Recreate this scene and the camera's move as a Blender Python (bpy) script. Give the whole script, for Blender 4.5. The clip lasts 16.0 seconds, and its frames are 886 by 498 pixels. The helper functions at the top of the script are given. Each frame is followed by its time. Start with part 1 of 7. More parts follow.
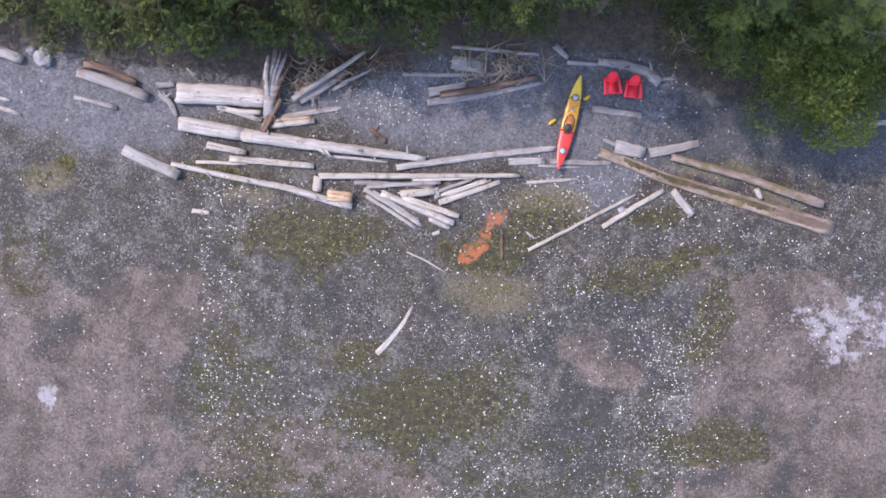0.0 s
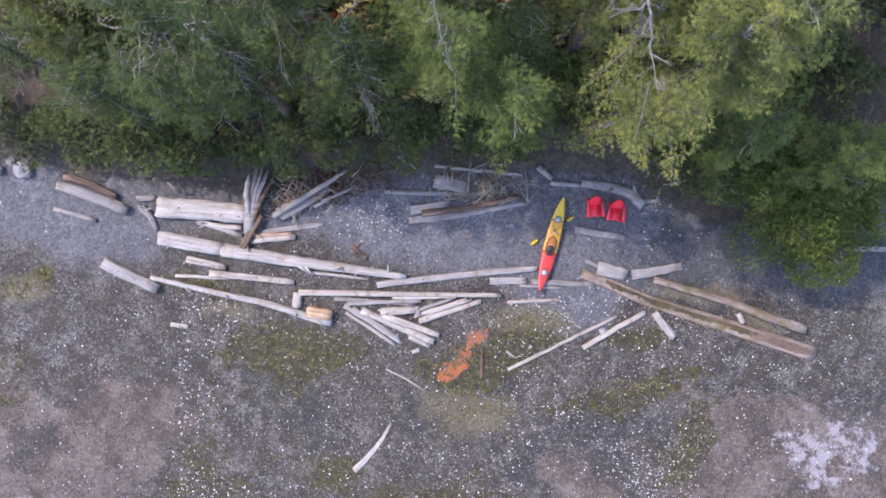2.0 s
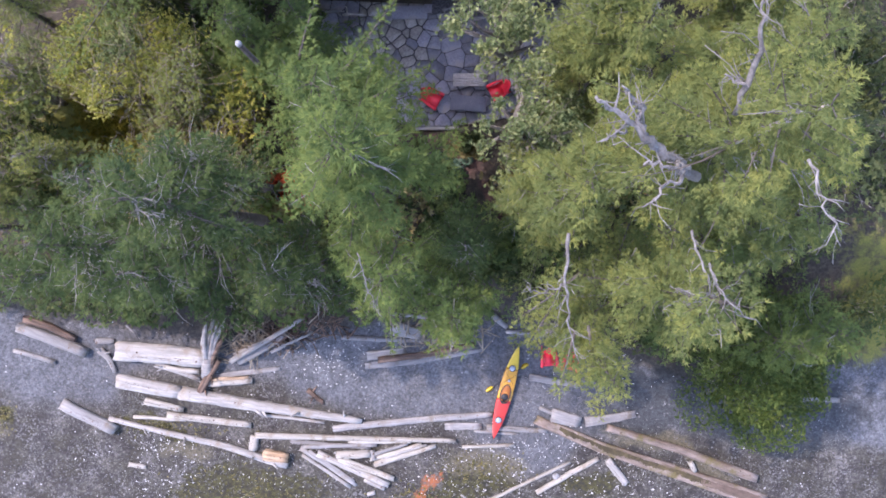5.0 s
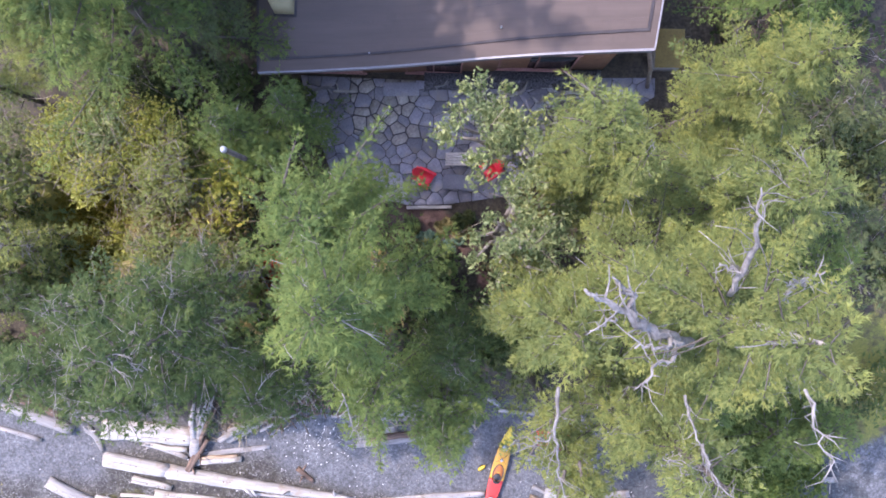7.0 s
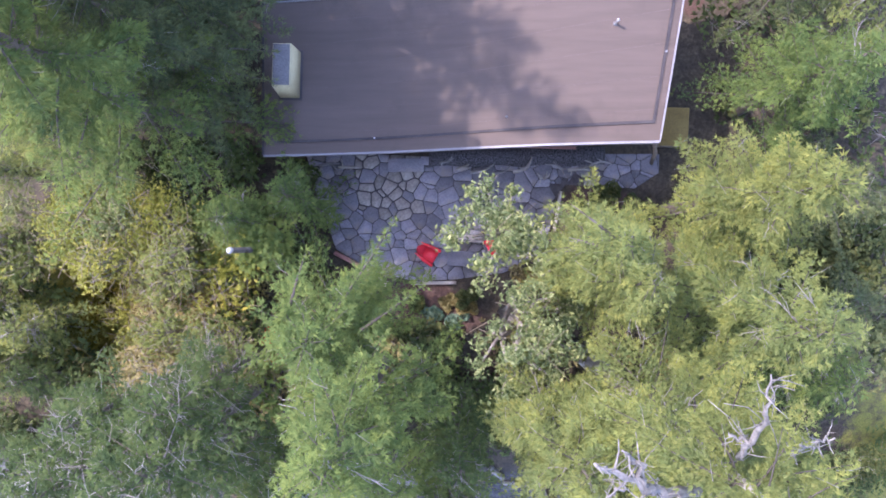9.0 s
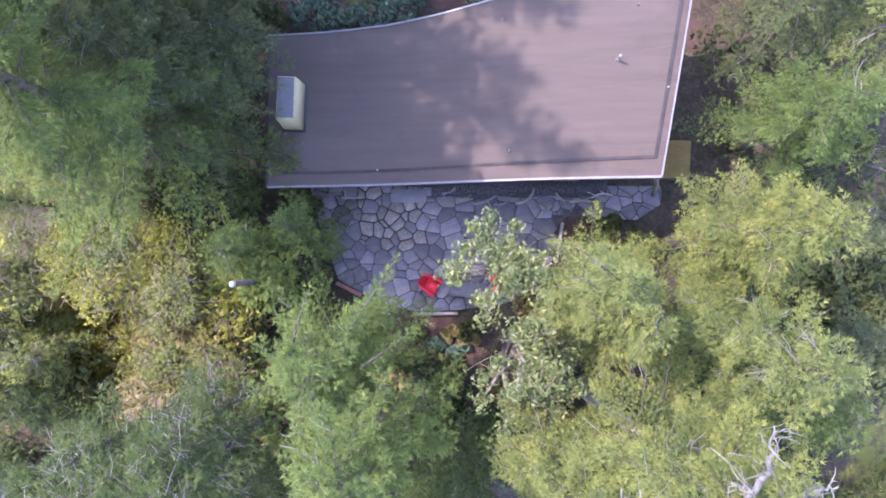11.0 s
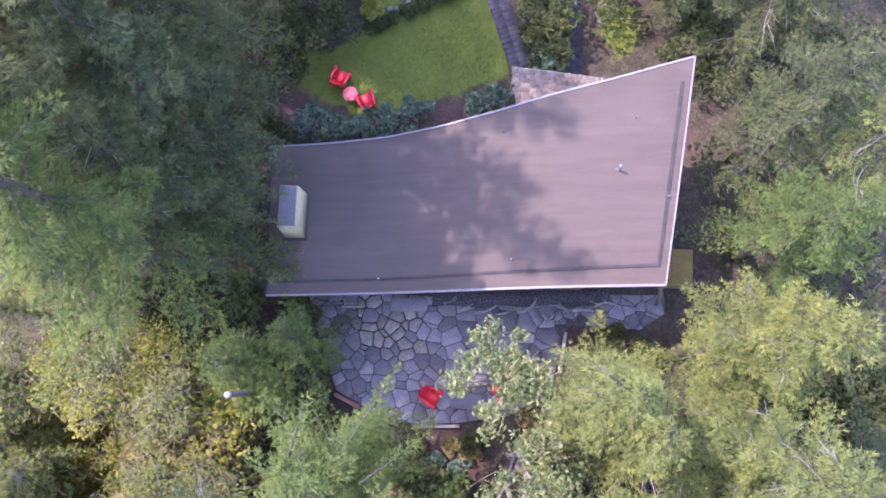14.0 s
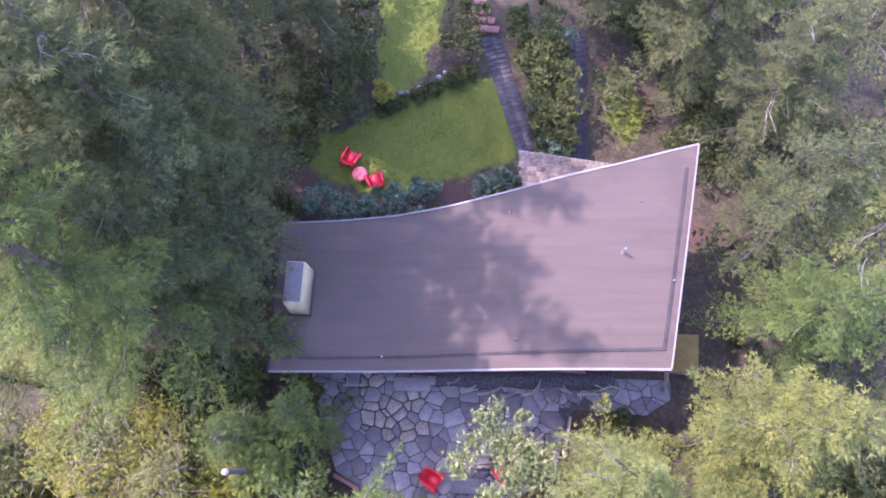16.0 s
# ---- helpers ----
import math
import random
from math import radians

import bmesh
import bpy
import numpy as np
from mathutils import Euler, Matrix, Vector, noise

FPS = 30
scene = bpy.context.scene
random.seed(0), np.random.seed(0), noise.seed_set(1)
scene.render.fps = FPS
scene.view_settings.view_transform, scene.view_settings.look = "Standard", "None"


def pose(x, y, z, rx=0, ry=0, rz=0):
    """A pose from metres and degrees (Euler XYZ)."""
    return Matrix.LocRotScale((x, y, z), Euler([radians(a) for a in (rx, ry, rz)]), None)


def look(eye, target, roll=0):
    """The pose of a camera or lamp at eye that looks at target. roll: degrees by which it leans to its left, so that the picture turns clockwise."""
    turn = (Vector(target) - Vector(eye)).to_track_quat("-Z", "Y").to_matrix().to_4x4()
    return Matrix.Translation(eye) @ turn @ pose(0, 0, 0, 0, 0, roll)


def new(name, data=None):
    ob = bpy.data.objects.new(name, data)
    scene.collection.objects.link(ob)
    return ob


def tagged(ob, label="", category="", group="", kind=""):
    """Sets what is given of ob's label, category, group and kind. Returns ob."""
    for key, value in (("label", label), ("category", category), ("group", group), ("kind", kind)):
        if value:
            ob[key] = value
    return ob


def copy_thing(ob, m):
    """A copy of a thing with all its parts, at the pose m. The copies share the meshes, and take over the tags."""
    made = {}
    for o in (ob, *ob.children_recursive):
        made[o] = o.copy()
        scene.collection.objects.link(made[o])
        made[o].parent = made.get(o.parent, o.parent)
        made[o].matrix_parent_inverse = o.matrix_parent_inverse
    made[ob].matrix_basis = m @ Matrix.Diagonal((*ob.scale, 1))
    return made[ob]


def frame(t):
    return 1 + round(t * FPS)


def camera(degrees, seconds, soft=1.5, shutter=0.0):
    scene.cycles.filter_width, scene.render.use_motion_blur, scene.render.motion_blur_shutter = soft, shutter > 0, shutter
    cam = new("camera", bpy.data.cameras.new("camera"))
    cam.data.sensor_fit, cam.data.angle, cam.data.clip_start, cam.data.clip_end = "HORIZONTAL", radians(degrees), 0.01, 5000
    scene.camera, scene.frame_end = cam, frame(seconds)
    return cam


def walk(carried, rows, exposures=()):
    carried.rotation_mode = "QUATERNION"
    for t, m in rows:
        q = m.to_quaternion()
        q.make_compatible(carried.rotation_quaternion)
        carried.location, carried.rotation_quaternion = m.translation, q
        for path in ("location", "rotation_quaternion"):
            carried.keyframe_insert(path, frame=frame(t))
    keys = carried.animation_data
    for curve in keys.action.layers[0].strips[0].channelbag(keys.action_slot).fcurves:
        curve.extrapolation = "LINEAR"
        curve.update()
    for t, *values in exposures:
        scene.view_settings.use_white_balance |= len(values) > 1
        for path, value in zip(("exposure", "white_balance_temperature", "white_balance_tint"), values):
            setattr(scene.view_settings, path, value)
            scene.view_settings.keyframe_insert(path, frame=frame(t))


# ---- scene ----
cam = camera(57.9, 16.0, soft=1.75)
# seconds, place, and turn in degrees (0, 0, 0 looks straight down with north at the top)
PATH = [
    (0, 0.01, -0.61, 35.99, 0.52, 0.10, -0.31),
    (0.5, 0.15, 0.68, 36.01, 0.17, 0.05, -0.26),
    (1, 0.34, 2.04, 35.87, -0.01, 0.05, -0.10),
    (1.5, 0.55, 3.49, 35.77, -0.01, 0.01, 0.08),
    (2, 0.84, 4.85, 35.80, 0.25, 0.06, 0.70),
    (2.5, 1.24, 6.08, 35.95, 0.43, 0.05, 1.28),
    (3, 1.67, 7.27, 36.19, 0.43, 0.08, 1.31),
    (3.5, 2.01, 8.38, 36.30, 0.36, 0.08, 1.31),
    (4, 2.33, 9.46, 36.29, 0.24, 0.14, 1.36),
    (6.5, 2.82, 14.40, 35.73, -0.39, -0.01, 1.44),
    (7, 2.86, 15.24, 35.58, -0.47, -0.02, 1.56),
    (7.5, 2.85, 16.11, 35.49, -0.36, -0.04, 1.55),
    (8, 2.82, 16.88, 35.50, -0.14, 0.01, 1.45),
    (8.5, 2.72, 17.62, 35.52, -0.27, 0.00, 1.48),
    (9, 2.60, 18.32, 35.60, -0.31, -0.00, 1.62),
    (9.5, 2.49, 18.84, 35.68, -0.40, 0.00, 1.72),
    (12, 2.60, 18.81, 35.56, 2.94, 0.08, 2.05),
    (12.5, 2.62, 18.76, 35.46, 4.16, 0.03, 2.08),
    (13, 2.57, 18.78, 35.38, 5.89, -0.11, 2.04),
    (13.5, 2.46, 18.78, 35.32, 7.43, -0.14, 2.03),
    (14, 2.42, 18.76, 35.26, 8.96, -0.07, 1.99),
    (14.5, 2.45, 18.69, 35.26, 10.52, -0.03, 2.20),
    (15, 2.43, 18.63, 35.29, 11.80, -0.03, 3.40),
    (15.5, 2.44, 18.62, 35.28, 13.34, 0.02, 3.40),
    (16, 2.40, 18.61, 35.30, 14.88, 0.00, 3.30),
]
walk(cam, [(t, pose(x, y, z, rx, ry, rz)) for t, x, y, z, rx, ry, rz in PATH],
     exposures=[(0.0, 1.86, 6750, 27), (2.0, 1.88, 6600, 28), (4.0, 1.98, 6450, 29), (7.0, 2.50, 6400, 29), (9.5, 2.82, 6300, 32), (12.5, 2.93, 6250, 37), (14.5, 2.94, 6250, 44), (16.0, 2.98, 6250, 50)])

# ---- sky and sun: high afternoon sun from the west-north-west ----
SUN_EL, SUN_AZ = radians(54), math.atan2(-0.89, 0.45)
world = bpy.data.worlds.new("sky")
scene.world = world
world.use_nodes = True
sky = world.node_tree.nodes.new("ShaderNodeTexSky")
sky.sky_type, sky.sun_disc = "NISHITA", False
sky.sun_elevation, sky.sun_rotation = SUN_EL, SUN_AZ
sky.air_density, sky.dust_density, sky.ozone_density = 1.1, 1.0, 1.5
bg = world.node_tree.nodes["Background"]
bg.inputs["Strength"].default_value = 0.15
world.node_tree.links.new(sky.outputs["Color"], bg.inputs["Color"])
sun = new("sun", bpy.data.lights.new("sun", "SUN"))
sun.data.energy, sun.data.angle, sun.data.color = 1.25, radians(0.6), (1.0, 0.94, 0.86)
to_sun = Vector((math.sin(SUN_AZ) * math.cos(SUN_EL), math.cos(SUN_AZ) * math.cos(SUN_EL), math.sin(SUN_EL)))
sun.matrix_world = look(to_sun * 60, (0, 0, 0))


# ---- materials ----
def nodes_of(name):
    m = bpy.data.materials.new(name)
    m.use_nodes = True
    return m, m.node_tree, m.node_tree.nodes["Principled BSDF"]


def noise_node(nt, scale, detail=4.0, rough=0.6, coords="Object", stretch=(1, 1, 1)):
    co = nt.nodes.new("ShaderNodeTexCoord")
    mp = nt.nodes.new("ShaderNodeMapping")
    mp.inputs["Scale"].default_value = stretch
    n = nt.nodes.new("ShaderNodeTexNoise")
    n.inputs["Scale"].default_value, n.inputs["Detail"].default_value, n.inputs["Roughness"].default_value = scale, detail, rough
    nt.links.new(co.outputs[coords], mp.inputs["Vector"])
    nt.links.new(mp.outputs["Vector"], n.inputs["Vector"])
    return n


def ramp_node(nt, src, stops):
    r = nt.nodes.new("ShaderNodeValToRGB")
    r.color_ramp.elements[0].position, r.color_ramp.elements[0].color = stops[0][0], (*stops[0][1], 1)
    r.color_ramp.elements[1].position, r.color_ramp.elements[1].color = stops[-1][0], (*stops[-1][1], 1)
    for p, c in stops[1:-1]:
        r.color_ramp.elements.new(p).color = (*c, 1)
    nt.links.new(src, r.inputs["Fac"])
    return r


def mix_node(nt, fac, a, b, blend="MIX"):
    m = nt.nodes.new("ShaderNodeMix")
    m.data_type, m.blend_type = "RGBA", blend
    for sock, val in ((m.inputs[0], fac), (m.inputs[6], a), (m.inputs[7], b)):
        if isinstance(val, (int, float)):
            sock.default_value = val
        elif isinstance(val, tuple):
            sock.default_value = (*val, 1)
        else:
            nt.links.new(val, sock)
    return m.outputs[2]


def bump(nt, bsdf, height, strength, distance=0.02):
    b = nt.nodes.new("ShaderNodeBump")
    b.inputs["Strength"].default_value, b.inputs["Distance"].default_value = strength, distance
    nt.links.new(height, b.inputs["Height"])
    nt.links.new(b.outputs["Normal"], bsdf.inputs["Normal"])


def surface(name, c1, c2, scale=3.0, rough=0.7, grain=None, stretch=(1, 1, 1), bump_strength=0.3, spread=0.25, stain=None, contrast=0.8, tight=0.2):
    """A worn surface: two tones at a broad scale, a fine grain, and a shade of its own for each object."""
    m, nt, bsdf = nodes_of(name)
    broad = noise_node(nt, scale, 5, 0.6, stretch=stretch)
    fine = noise_node(nt, grain or scale * 9, 4, 0.65, stretch=stretch)
    col = ramp_node(nt, broad.outputs["Fac"], [(0.5 - tight * 0.9, c1), (0.5 + tight * 0.9, c2)]).outputs["Color"]
    shade = ramp_node(nt, fine.outputs["Fac"], [(0.5 - tight, (0.50, 0.50, 0.50)), (0.5, (0.95, 0.95, 0.95)), (0.5 + tight, (1.3, 1.3, 1.3))]).outputs["Color"]
    col = mix_node(nt, contrast, col, shade, "MULTIPLY")
    if stain:
        s = noise_node(nt, scale * 0.6, 6, 0.7)
        mask = ramp_node(nt, s.outputs["Fac"], [(0.52, (0, 0, 0)), (0.66, (1, 1, 1))]).outputs["Color"]
        col = mix_node(nt, mask, col, stain)
    info = nt.nodes.new("ShaderNodeObjectInfo")
    own = ramp_node(nt, info.outputs["Random"], [(0.0, (1 - spread,) * 3), (1.0, (1 + spread,) * 3)]).outputs["Color"]
    col = mix_node(nt, 1.0, col, own, "MULTIPLY")
    nt.links.new(col, bsdf.inputs["Base Color"])
    bsdf.inputs["Roughness"].default_value = rough
    bump(nt, bsdf, fine.outputs["Fac"], bump_strength)
    return m


def foliage(name, dark, light, tip, glow=0.45):
    """Leaves: a tone for each spray, patches of tone through the crown, and some light through the leaf."""
    m, nt, bsdf = nodes_of(name)
    geo = nt.nodes.new("ShaderNodeNewGeometry")
    col = ramp_node(nt, geo.outputs["Random Per Island"], [(0.0, dark), (0.6, light), (1.0, tip)]).outputs["Color"]
    broad = noise_node(nt, 0.9, 3, 0.6)
    shade = ramp_node(nt, broad.outputs["Fac"], [(0.3, (0.68, 0.76, 0.80)), (0.7, (1.26, 1.22, 1.0))]).outputs["Color"]
    col = mix_node(nt, 0.9, col, shade, "MULTIPLY")
    patch = noise_node(nt, 2.6, 3, 0.6)
    warm = ramp_node(nt, patch.outputs["Fac"], [(0.35, (0.86, 0.93, 0.95)), (0.65, (1.14, 1.06, 0.96))]).outputs["Color"]
    col = mix_node(nt, 0.8, col, warm, "MULTIPLY")
    info = nt.nodes.new("ShaderNodeObjectInfo")
    own = ramp_node(nt, info.outputs["Random"], [(0.0, (0.98, 0.97, 1.01)), (0.5, (1.05, 1.0, 1.02)), (1.0, (1.11, 1.02, 0.98))]).outputs["Color"]
    col = mix_node(nt, 1.0, col, own, "MULTIPLY")
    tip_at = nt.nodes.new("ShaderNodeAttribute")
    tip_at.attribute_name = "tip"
    # Low tip values get a darker tone, high ones a paler tone.
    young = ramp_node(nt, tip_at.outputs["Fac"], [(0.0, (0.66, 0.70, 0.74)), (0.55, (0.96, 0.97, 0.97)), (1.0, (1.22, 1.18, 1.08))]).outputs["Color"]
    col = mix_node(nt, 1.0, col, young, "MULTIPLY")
    nt.links.new(col, bsdf.inputs["Base Color"])
    bsdf.inputs["Roughness"].default_value = 0.7
    bsdf.inputs["Specular IOR Level"].default_value = 0.08
    tr = nt.nodes.new("ShaderNodeBsdfTranslucent")
    nt.links.new(col, tr.inputs["Color"])
    mx = nt.nodes.new("ShaderNodeMixShader")
    mx.inputs["Fac"].default_value = glow
    nt.links.new(bsdf.outputs["BSDF"], mx.inputs[1])
    nt.links.new(tr.outputs["BSDF"], mx.inputs[2])
    nt.links.new(mx.outputs["Shader"], nt.nodes["Material Output"].inputs["Surface"])
    return m


def plain(name, colour, rough=0.5, metallic=0.0, spread=0.06):
    m, nt, bsdf = nodes_of(name)
    n = noise_node(nt, 6, 4)
    lo, hi = tuple(v * (1 - spread * 2) for v in colour), tuple(min(1, v * (1 + spread * 2)) for v in colour)
    nt.links.new(ramp_node(nt, n.outputs["Fac"], [(0.3, lo), (0.7, hi)]).outputs["Color"], bsdf.inputs["Base Color"])
    bsdf.inputs["Roughness"].default_value, bsdf.inputs["Metallic"].default_value = rough, metallic
    return m


WOOD = {
    "pale": surface("bleached_wood", (0.230, 0.216, 0.194), (0.390, 0.370, 0.338), 3.2, 0.8, 7, (0.16, 1.6, 1.6), 0.5, 0.08, (0.2357, 0.1968, 0.1527), tight=0.2, contrast=0.5),
    "grey": surface("grey_wood", (0.182, 0.173, 0.164), (0.280, 0.268, 0.252), 3.2, 0.85, 7, (0.16, 1.6, 1.6), 0.5, 0.15, (0.1587, 0.1346, 0.1073), tight=0.2, contrast=0.5),
    "tan": surface("tan_wood", (0.278, 0.254, 0.212), (0.390, 0.366, 0.318), 3.2, 0.8, 7, (0.16, 1.6, 1.6), 0.5, 0.12, (0.2275, 0.1863, 0.1381), tight=0.2, contrast=0.5),
    "orange": surface("orange_wood", (0.2772, 0.1782, 0.099), (0.3828, 0.2772, 0.1782), 3.2, 0.8, 7, (0.16, 1.6, 1.6), 0.5, 0.1, tight=0.11),
    "brown": surface("rotten_wood", (0.0792, 0.0495, 0.033), (0.1716, 0.1122, 0.0792), 3.2, 0.9, 7, (0.16, 1.6, 1.6), 0.7, 0.15, tight=0.11),
    "moss": surface("mossy_wood", (0.115, 0.083, 0.060), (0.225, 0.180, 0.150), 2.2, 0.85, 7, (0.3, 1.2, 1.2), 0.5, 0.05, (0.105, 0.086, 0.028), tight=0.14, contrast=0.6),
}
BARK = surface("grey_bark", (0.16, 0.14, 0.12), (0.32, 0.29, 0.26), 2.5, 0.9, 18, (1, 1, 1), 0.8, 0.15)
# Darker copy of the bark, with the crown's shade put into the colour.
SHADED_BARK = surface("shaded_fir_bark", (0.05, 0.04, 0.032), (0.10, 0.085, 0.07), 2.5, 0.9, 18, (1, 1, 1), 0.8, 0.15)
TWIG = surface("dark_twig", (0.055, 0.045, 0.035), (0.11, 0.095, 0.08), 2.5, 0.9, 18, (1, 1, 1), 0.4, 0.15)
DEADWOOD = surface("dead_branch", (0.138, 0.126, 0.114), (0.282, 0.264, 0.246), 3.0, 0.85, 20, (1, 1, 1), 0.5, 0.15)
LIMB = surface("bleached_limb", (0.136, 0.1258, 0.1156), (0.2448, 0.2312, 0.2176), 2.0, 0.85, 9, (1, 1, 1), 0.6, 0.1, (0.102, 0.0884, 0.0782))
STICK = surface("tan_twig", (0.16, 0.125, 0.085), (0.30, 0.25, 0.18), 2.0, 0.9, 9, (1, 1, 1), 0.3, 0.2)
LEAF = {
    "fir": foliage("fir_needles", (0.104, 0.156, 0.055), (0.123, 0.177, 0.060), (0.153, 0.200, 0.069)),
    "dark": foliage("dark_fir_needles", (0.095, 0.122, 0.061), (0.109, 0.137, 0.068), (0.132, 0.156, 0.079)),
    "dull": foliage("dull_fir_needles", (0.067, 0.104, 0.042), (0.079, 0.118, 0.047), (0.101, 0.136, 0.056)),
    "light": foliage("light_fir_needles", (0.146, 0.184, 0.067), (0.168, 0.206, 0.074), (0.202, 0.233, 0.090)),
    "maple": foliage("maple_leaves", (0.178, 0.200, 0.045), (0.262, 0.280, 0.066), (0.360, 0.362, 0.118), 0.45),
    "alder": foliage("alder_leaves", (0.092, 0.128, 0.058), (0.170, 0.215, 0.098), (0.330, 0.370, 0.190), 0.4),
    "salal": foliage("salal_leaves", (0.042, 0.062, 0.027), (0.072, 0.094, 0.040), (0.112, 0.130, 0.057), 0.3),
    "bracken": foliage("dry_bracken", (0.128, 0.110, 0.050), (0.222, 0.194, 0.094), (0.310, 0.278, 0.146), 0.3),
    "evergreen": foliage("evergreen_leaves", (0.050, 0.080, 0.024), (0.076, 0.112, 0.032), (0.122, 0.156, 0.046), 0.4),
    "red": foliage("red_leaves", (0.260, 0.035, 0.020), (0.450, 0.075, 0.040), (0.560, 0.130, 0.065), 0.3),
    "grass": foliage("beach_grass", (0.085, 0.082, 0.032), (0.150, 0.138, 0.062), (0.240, 0.215, 0.115), 0.3),
    "broom": foliage("yellow_grass", (0.200, 0.170, 0.024), (0.330, 0.280, 0.036), (0.440, 0.380, 0.080), 0.35),
    "teal": foliage("blue_green_leaves", (0.055, 0.105, 0.085), (0.100, 0.165, 0.130), (0.160, 0.230, 0.180), 0.25),
}
RED = plain("red_plastic", (0.72, 0.028, 0.045), 0.45)
PINKRED = plain("faded_red_plastic", (0.62, 0.14, 0.16), 0.5)
YELLOW = plain("yellow_plastic", (0.5184, 0.36, 0.0216), 0.35)
AMBER = plain("amber_plastic", (0.4896, 0.2448, 0.0216), 0.35)
KAYAK_RED = plain("kayak_red_plastic", (0.4752, 0.036, 0.0252), 0.35)
BLACK = plain("black_rubber", (0.02, 0.02, 0.022), 0.6)
HATCH = plain("grey_hatch_plastic", (0.3024, 0.3312, 0.36), 0.5)
WHITE = plain("white_paint", (0.36, 0.36, 0.355), 0.6)
CREAM = surface("cream_stucco", (0.37, 0.325, 0.185), (0.44, 0.395, 0.24), 2.0, 0.85, 30, (1, 1, 1), 0.3, 0.02)
ROOFING = surface("roll_roofing", (0.073, 0.0557, 0.047), (0.087, 0.066, 0.0557), 0.7, 0.9, 3.0, (0.12, 1.3, 0.0), 0.05, 0.02, (0.067, 0.0515, 0.0435), contrast=0.26)
SEAM = surface("roof_seam", (0.082, 0.063, 0.055), (0.094, 0.072, 0.0635), 0.8, 0.9, 30, (1, 1, 1), 0.2, 0.05)
TAR = surface("dark_roof_strip", (0.030, 0.026, 0.028), (0.050, 0.044, 0.046), 1.5, 0.9, 30, (1, 1, 1), 0.2, 0.05)
FASCIA = surface("pale_metal_edge", (0.166, 0.162, 0.173), (0.202, 0.198, 0.209), 1.5, 0.5, 30, (1, 1, 1), 0.1, 0.03)
SIDING = surface("red_cedar_siding", (0.22, 0.10, 0.05), (0.34, 0.17, 0.09), 1.5, 0.7, 20, (1, 1, 1), 0.3, 0.15)
SHINGLE = surface("cedar_shingle", (0.120, 0.090, 0.070), (0.205, 0.164, 0.134), 3.0, 0.9, 30, (1, 1, 1), 0.4, 0.22)
STONE = surface("flagstone", (0.158, 0.156, 0.176), (0.246, 0.234, 0.247), 1.0, 0.85, 18, (1, 1, 1), 0.4, 0.34, (0.236, 0.200, 0.166), contrast=0.6)
TAN_STONE = surface("tan_flagstone", (0.215, 0.194, 0.166), (0.315, 0.288, 0.250), 1.2, 0.85, 14, (1, 1, 1), 0.4, 0.2)
ROCK = surface("pale_rock", (0.1771, 0.1771, 0.1771), (0.253, 0.253, 0.253), 2.0, 0.9, 16, (1, 1, 1), 0.6, 0.2)
TIMBER = surface("grey_timber", (0.30, 0.26, 0.22), (0.44, 0.39, 0.34), 1.5, 0.85, 24, (1, 1, 1), 0.4, 0.15)
STEP_WOOD = surface("red_brown_timber", (0.24, 0.11, 0.09), (0.38, 0.19, 0.16), 1.5, 0.8, 24, (1, 1, 1), 0.4, 0.12)
OCHRE = surface("ochre_plywood", (0.1562, 0.1092, 0.0252), (0.2083, 0.1512, 0.042), 1.2, 0.8, 24, (1, 1, 1), 0.2, 0.05)
# Dark pavers, their colour lowered further to stand for shade on the paths.
PAVER = surface("shaded_dark_paver", (0.034, 0.034, 0.041), (0.068, 0.066, 0.077), 2.0, 0.9, 26, (1, 1, 1), 0.4, 0.08)
METAL = plain("galvanised_metal", (0.55, 0.55, 0.57), 0.35, 0.9)
GLASS = plain("window_glass", (0.03, 0.035, 0.04), 0.06)
SHELL = surface("white_shell", (0.5355, 0.5279, 0.5049), (0.6502, 0.6426, 0.612), 9.0, 0.7, 60, (1, 1, 1), 0.2, 0.1)


# ---- mesh helpers ----
rng = np.random.default_rng(7)


class Build:
    """Collects triangles and makes one mesh of them."""

    def __init__(self):
        self.v, self.f, self.n = [], [], 0

    def add(self, v, f):
        self.v.append(np.asarray(v, float).reshape(-1, 3))
        self.f.append(np.asarray(f, int).reshape(-1, 3) + self.n)
        self.n += len(self.v[-1])
        return self

    def mesh(self, name, smooth=False):
        v, f = np.concatenate(self.v), np.concatenate(self.f)
        me = bpy.data.meshes.new(name)
        me.vertices.add(len(v))
        me.vertices.foreach_set("co", v.astype(np.float32).ravel())
        me.loops.add(len(f) * 3)
        me.loops.foreach_set("vertex_index", f.astype(np.int32).ravel())
        me.polygons.add(len(f))
        me.polygons.foreach_set("loop_start", (np.arange(len(f)) * 3).astype(np.int32))
        me.update(calc_edges=True)
        if smooth:
            me.polygons.foreach_set("use_smooth", np.ones(len(f), bool))
        return me


def solid(name, data, material, at=None, label="", category="", group="", kind=""):
    """A top-level mesh object."""
    me = data.mesh(name, False) if isinstance(data, Build) else data
    if material:
        me.materials.append(material)
    ob = new(name, me)
    if at is not None:
        ob.matrix_basis = at
    return tagged(ob, label, category, group, kind)


def part(name, data, material, parent, label="", at=None, smooth=False):
    """One mesh under a thing or under a part."""
    me = data.mesh(name, smooth) if isinstance(data, Build) else data
    if material and not me.materials:
        me.materials.append(material)
    ob = new(name, me)
    ob.parent = parent
    if at is not None:
        ob.matrix_basis = at
    return tagged(ob, label)


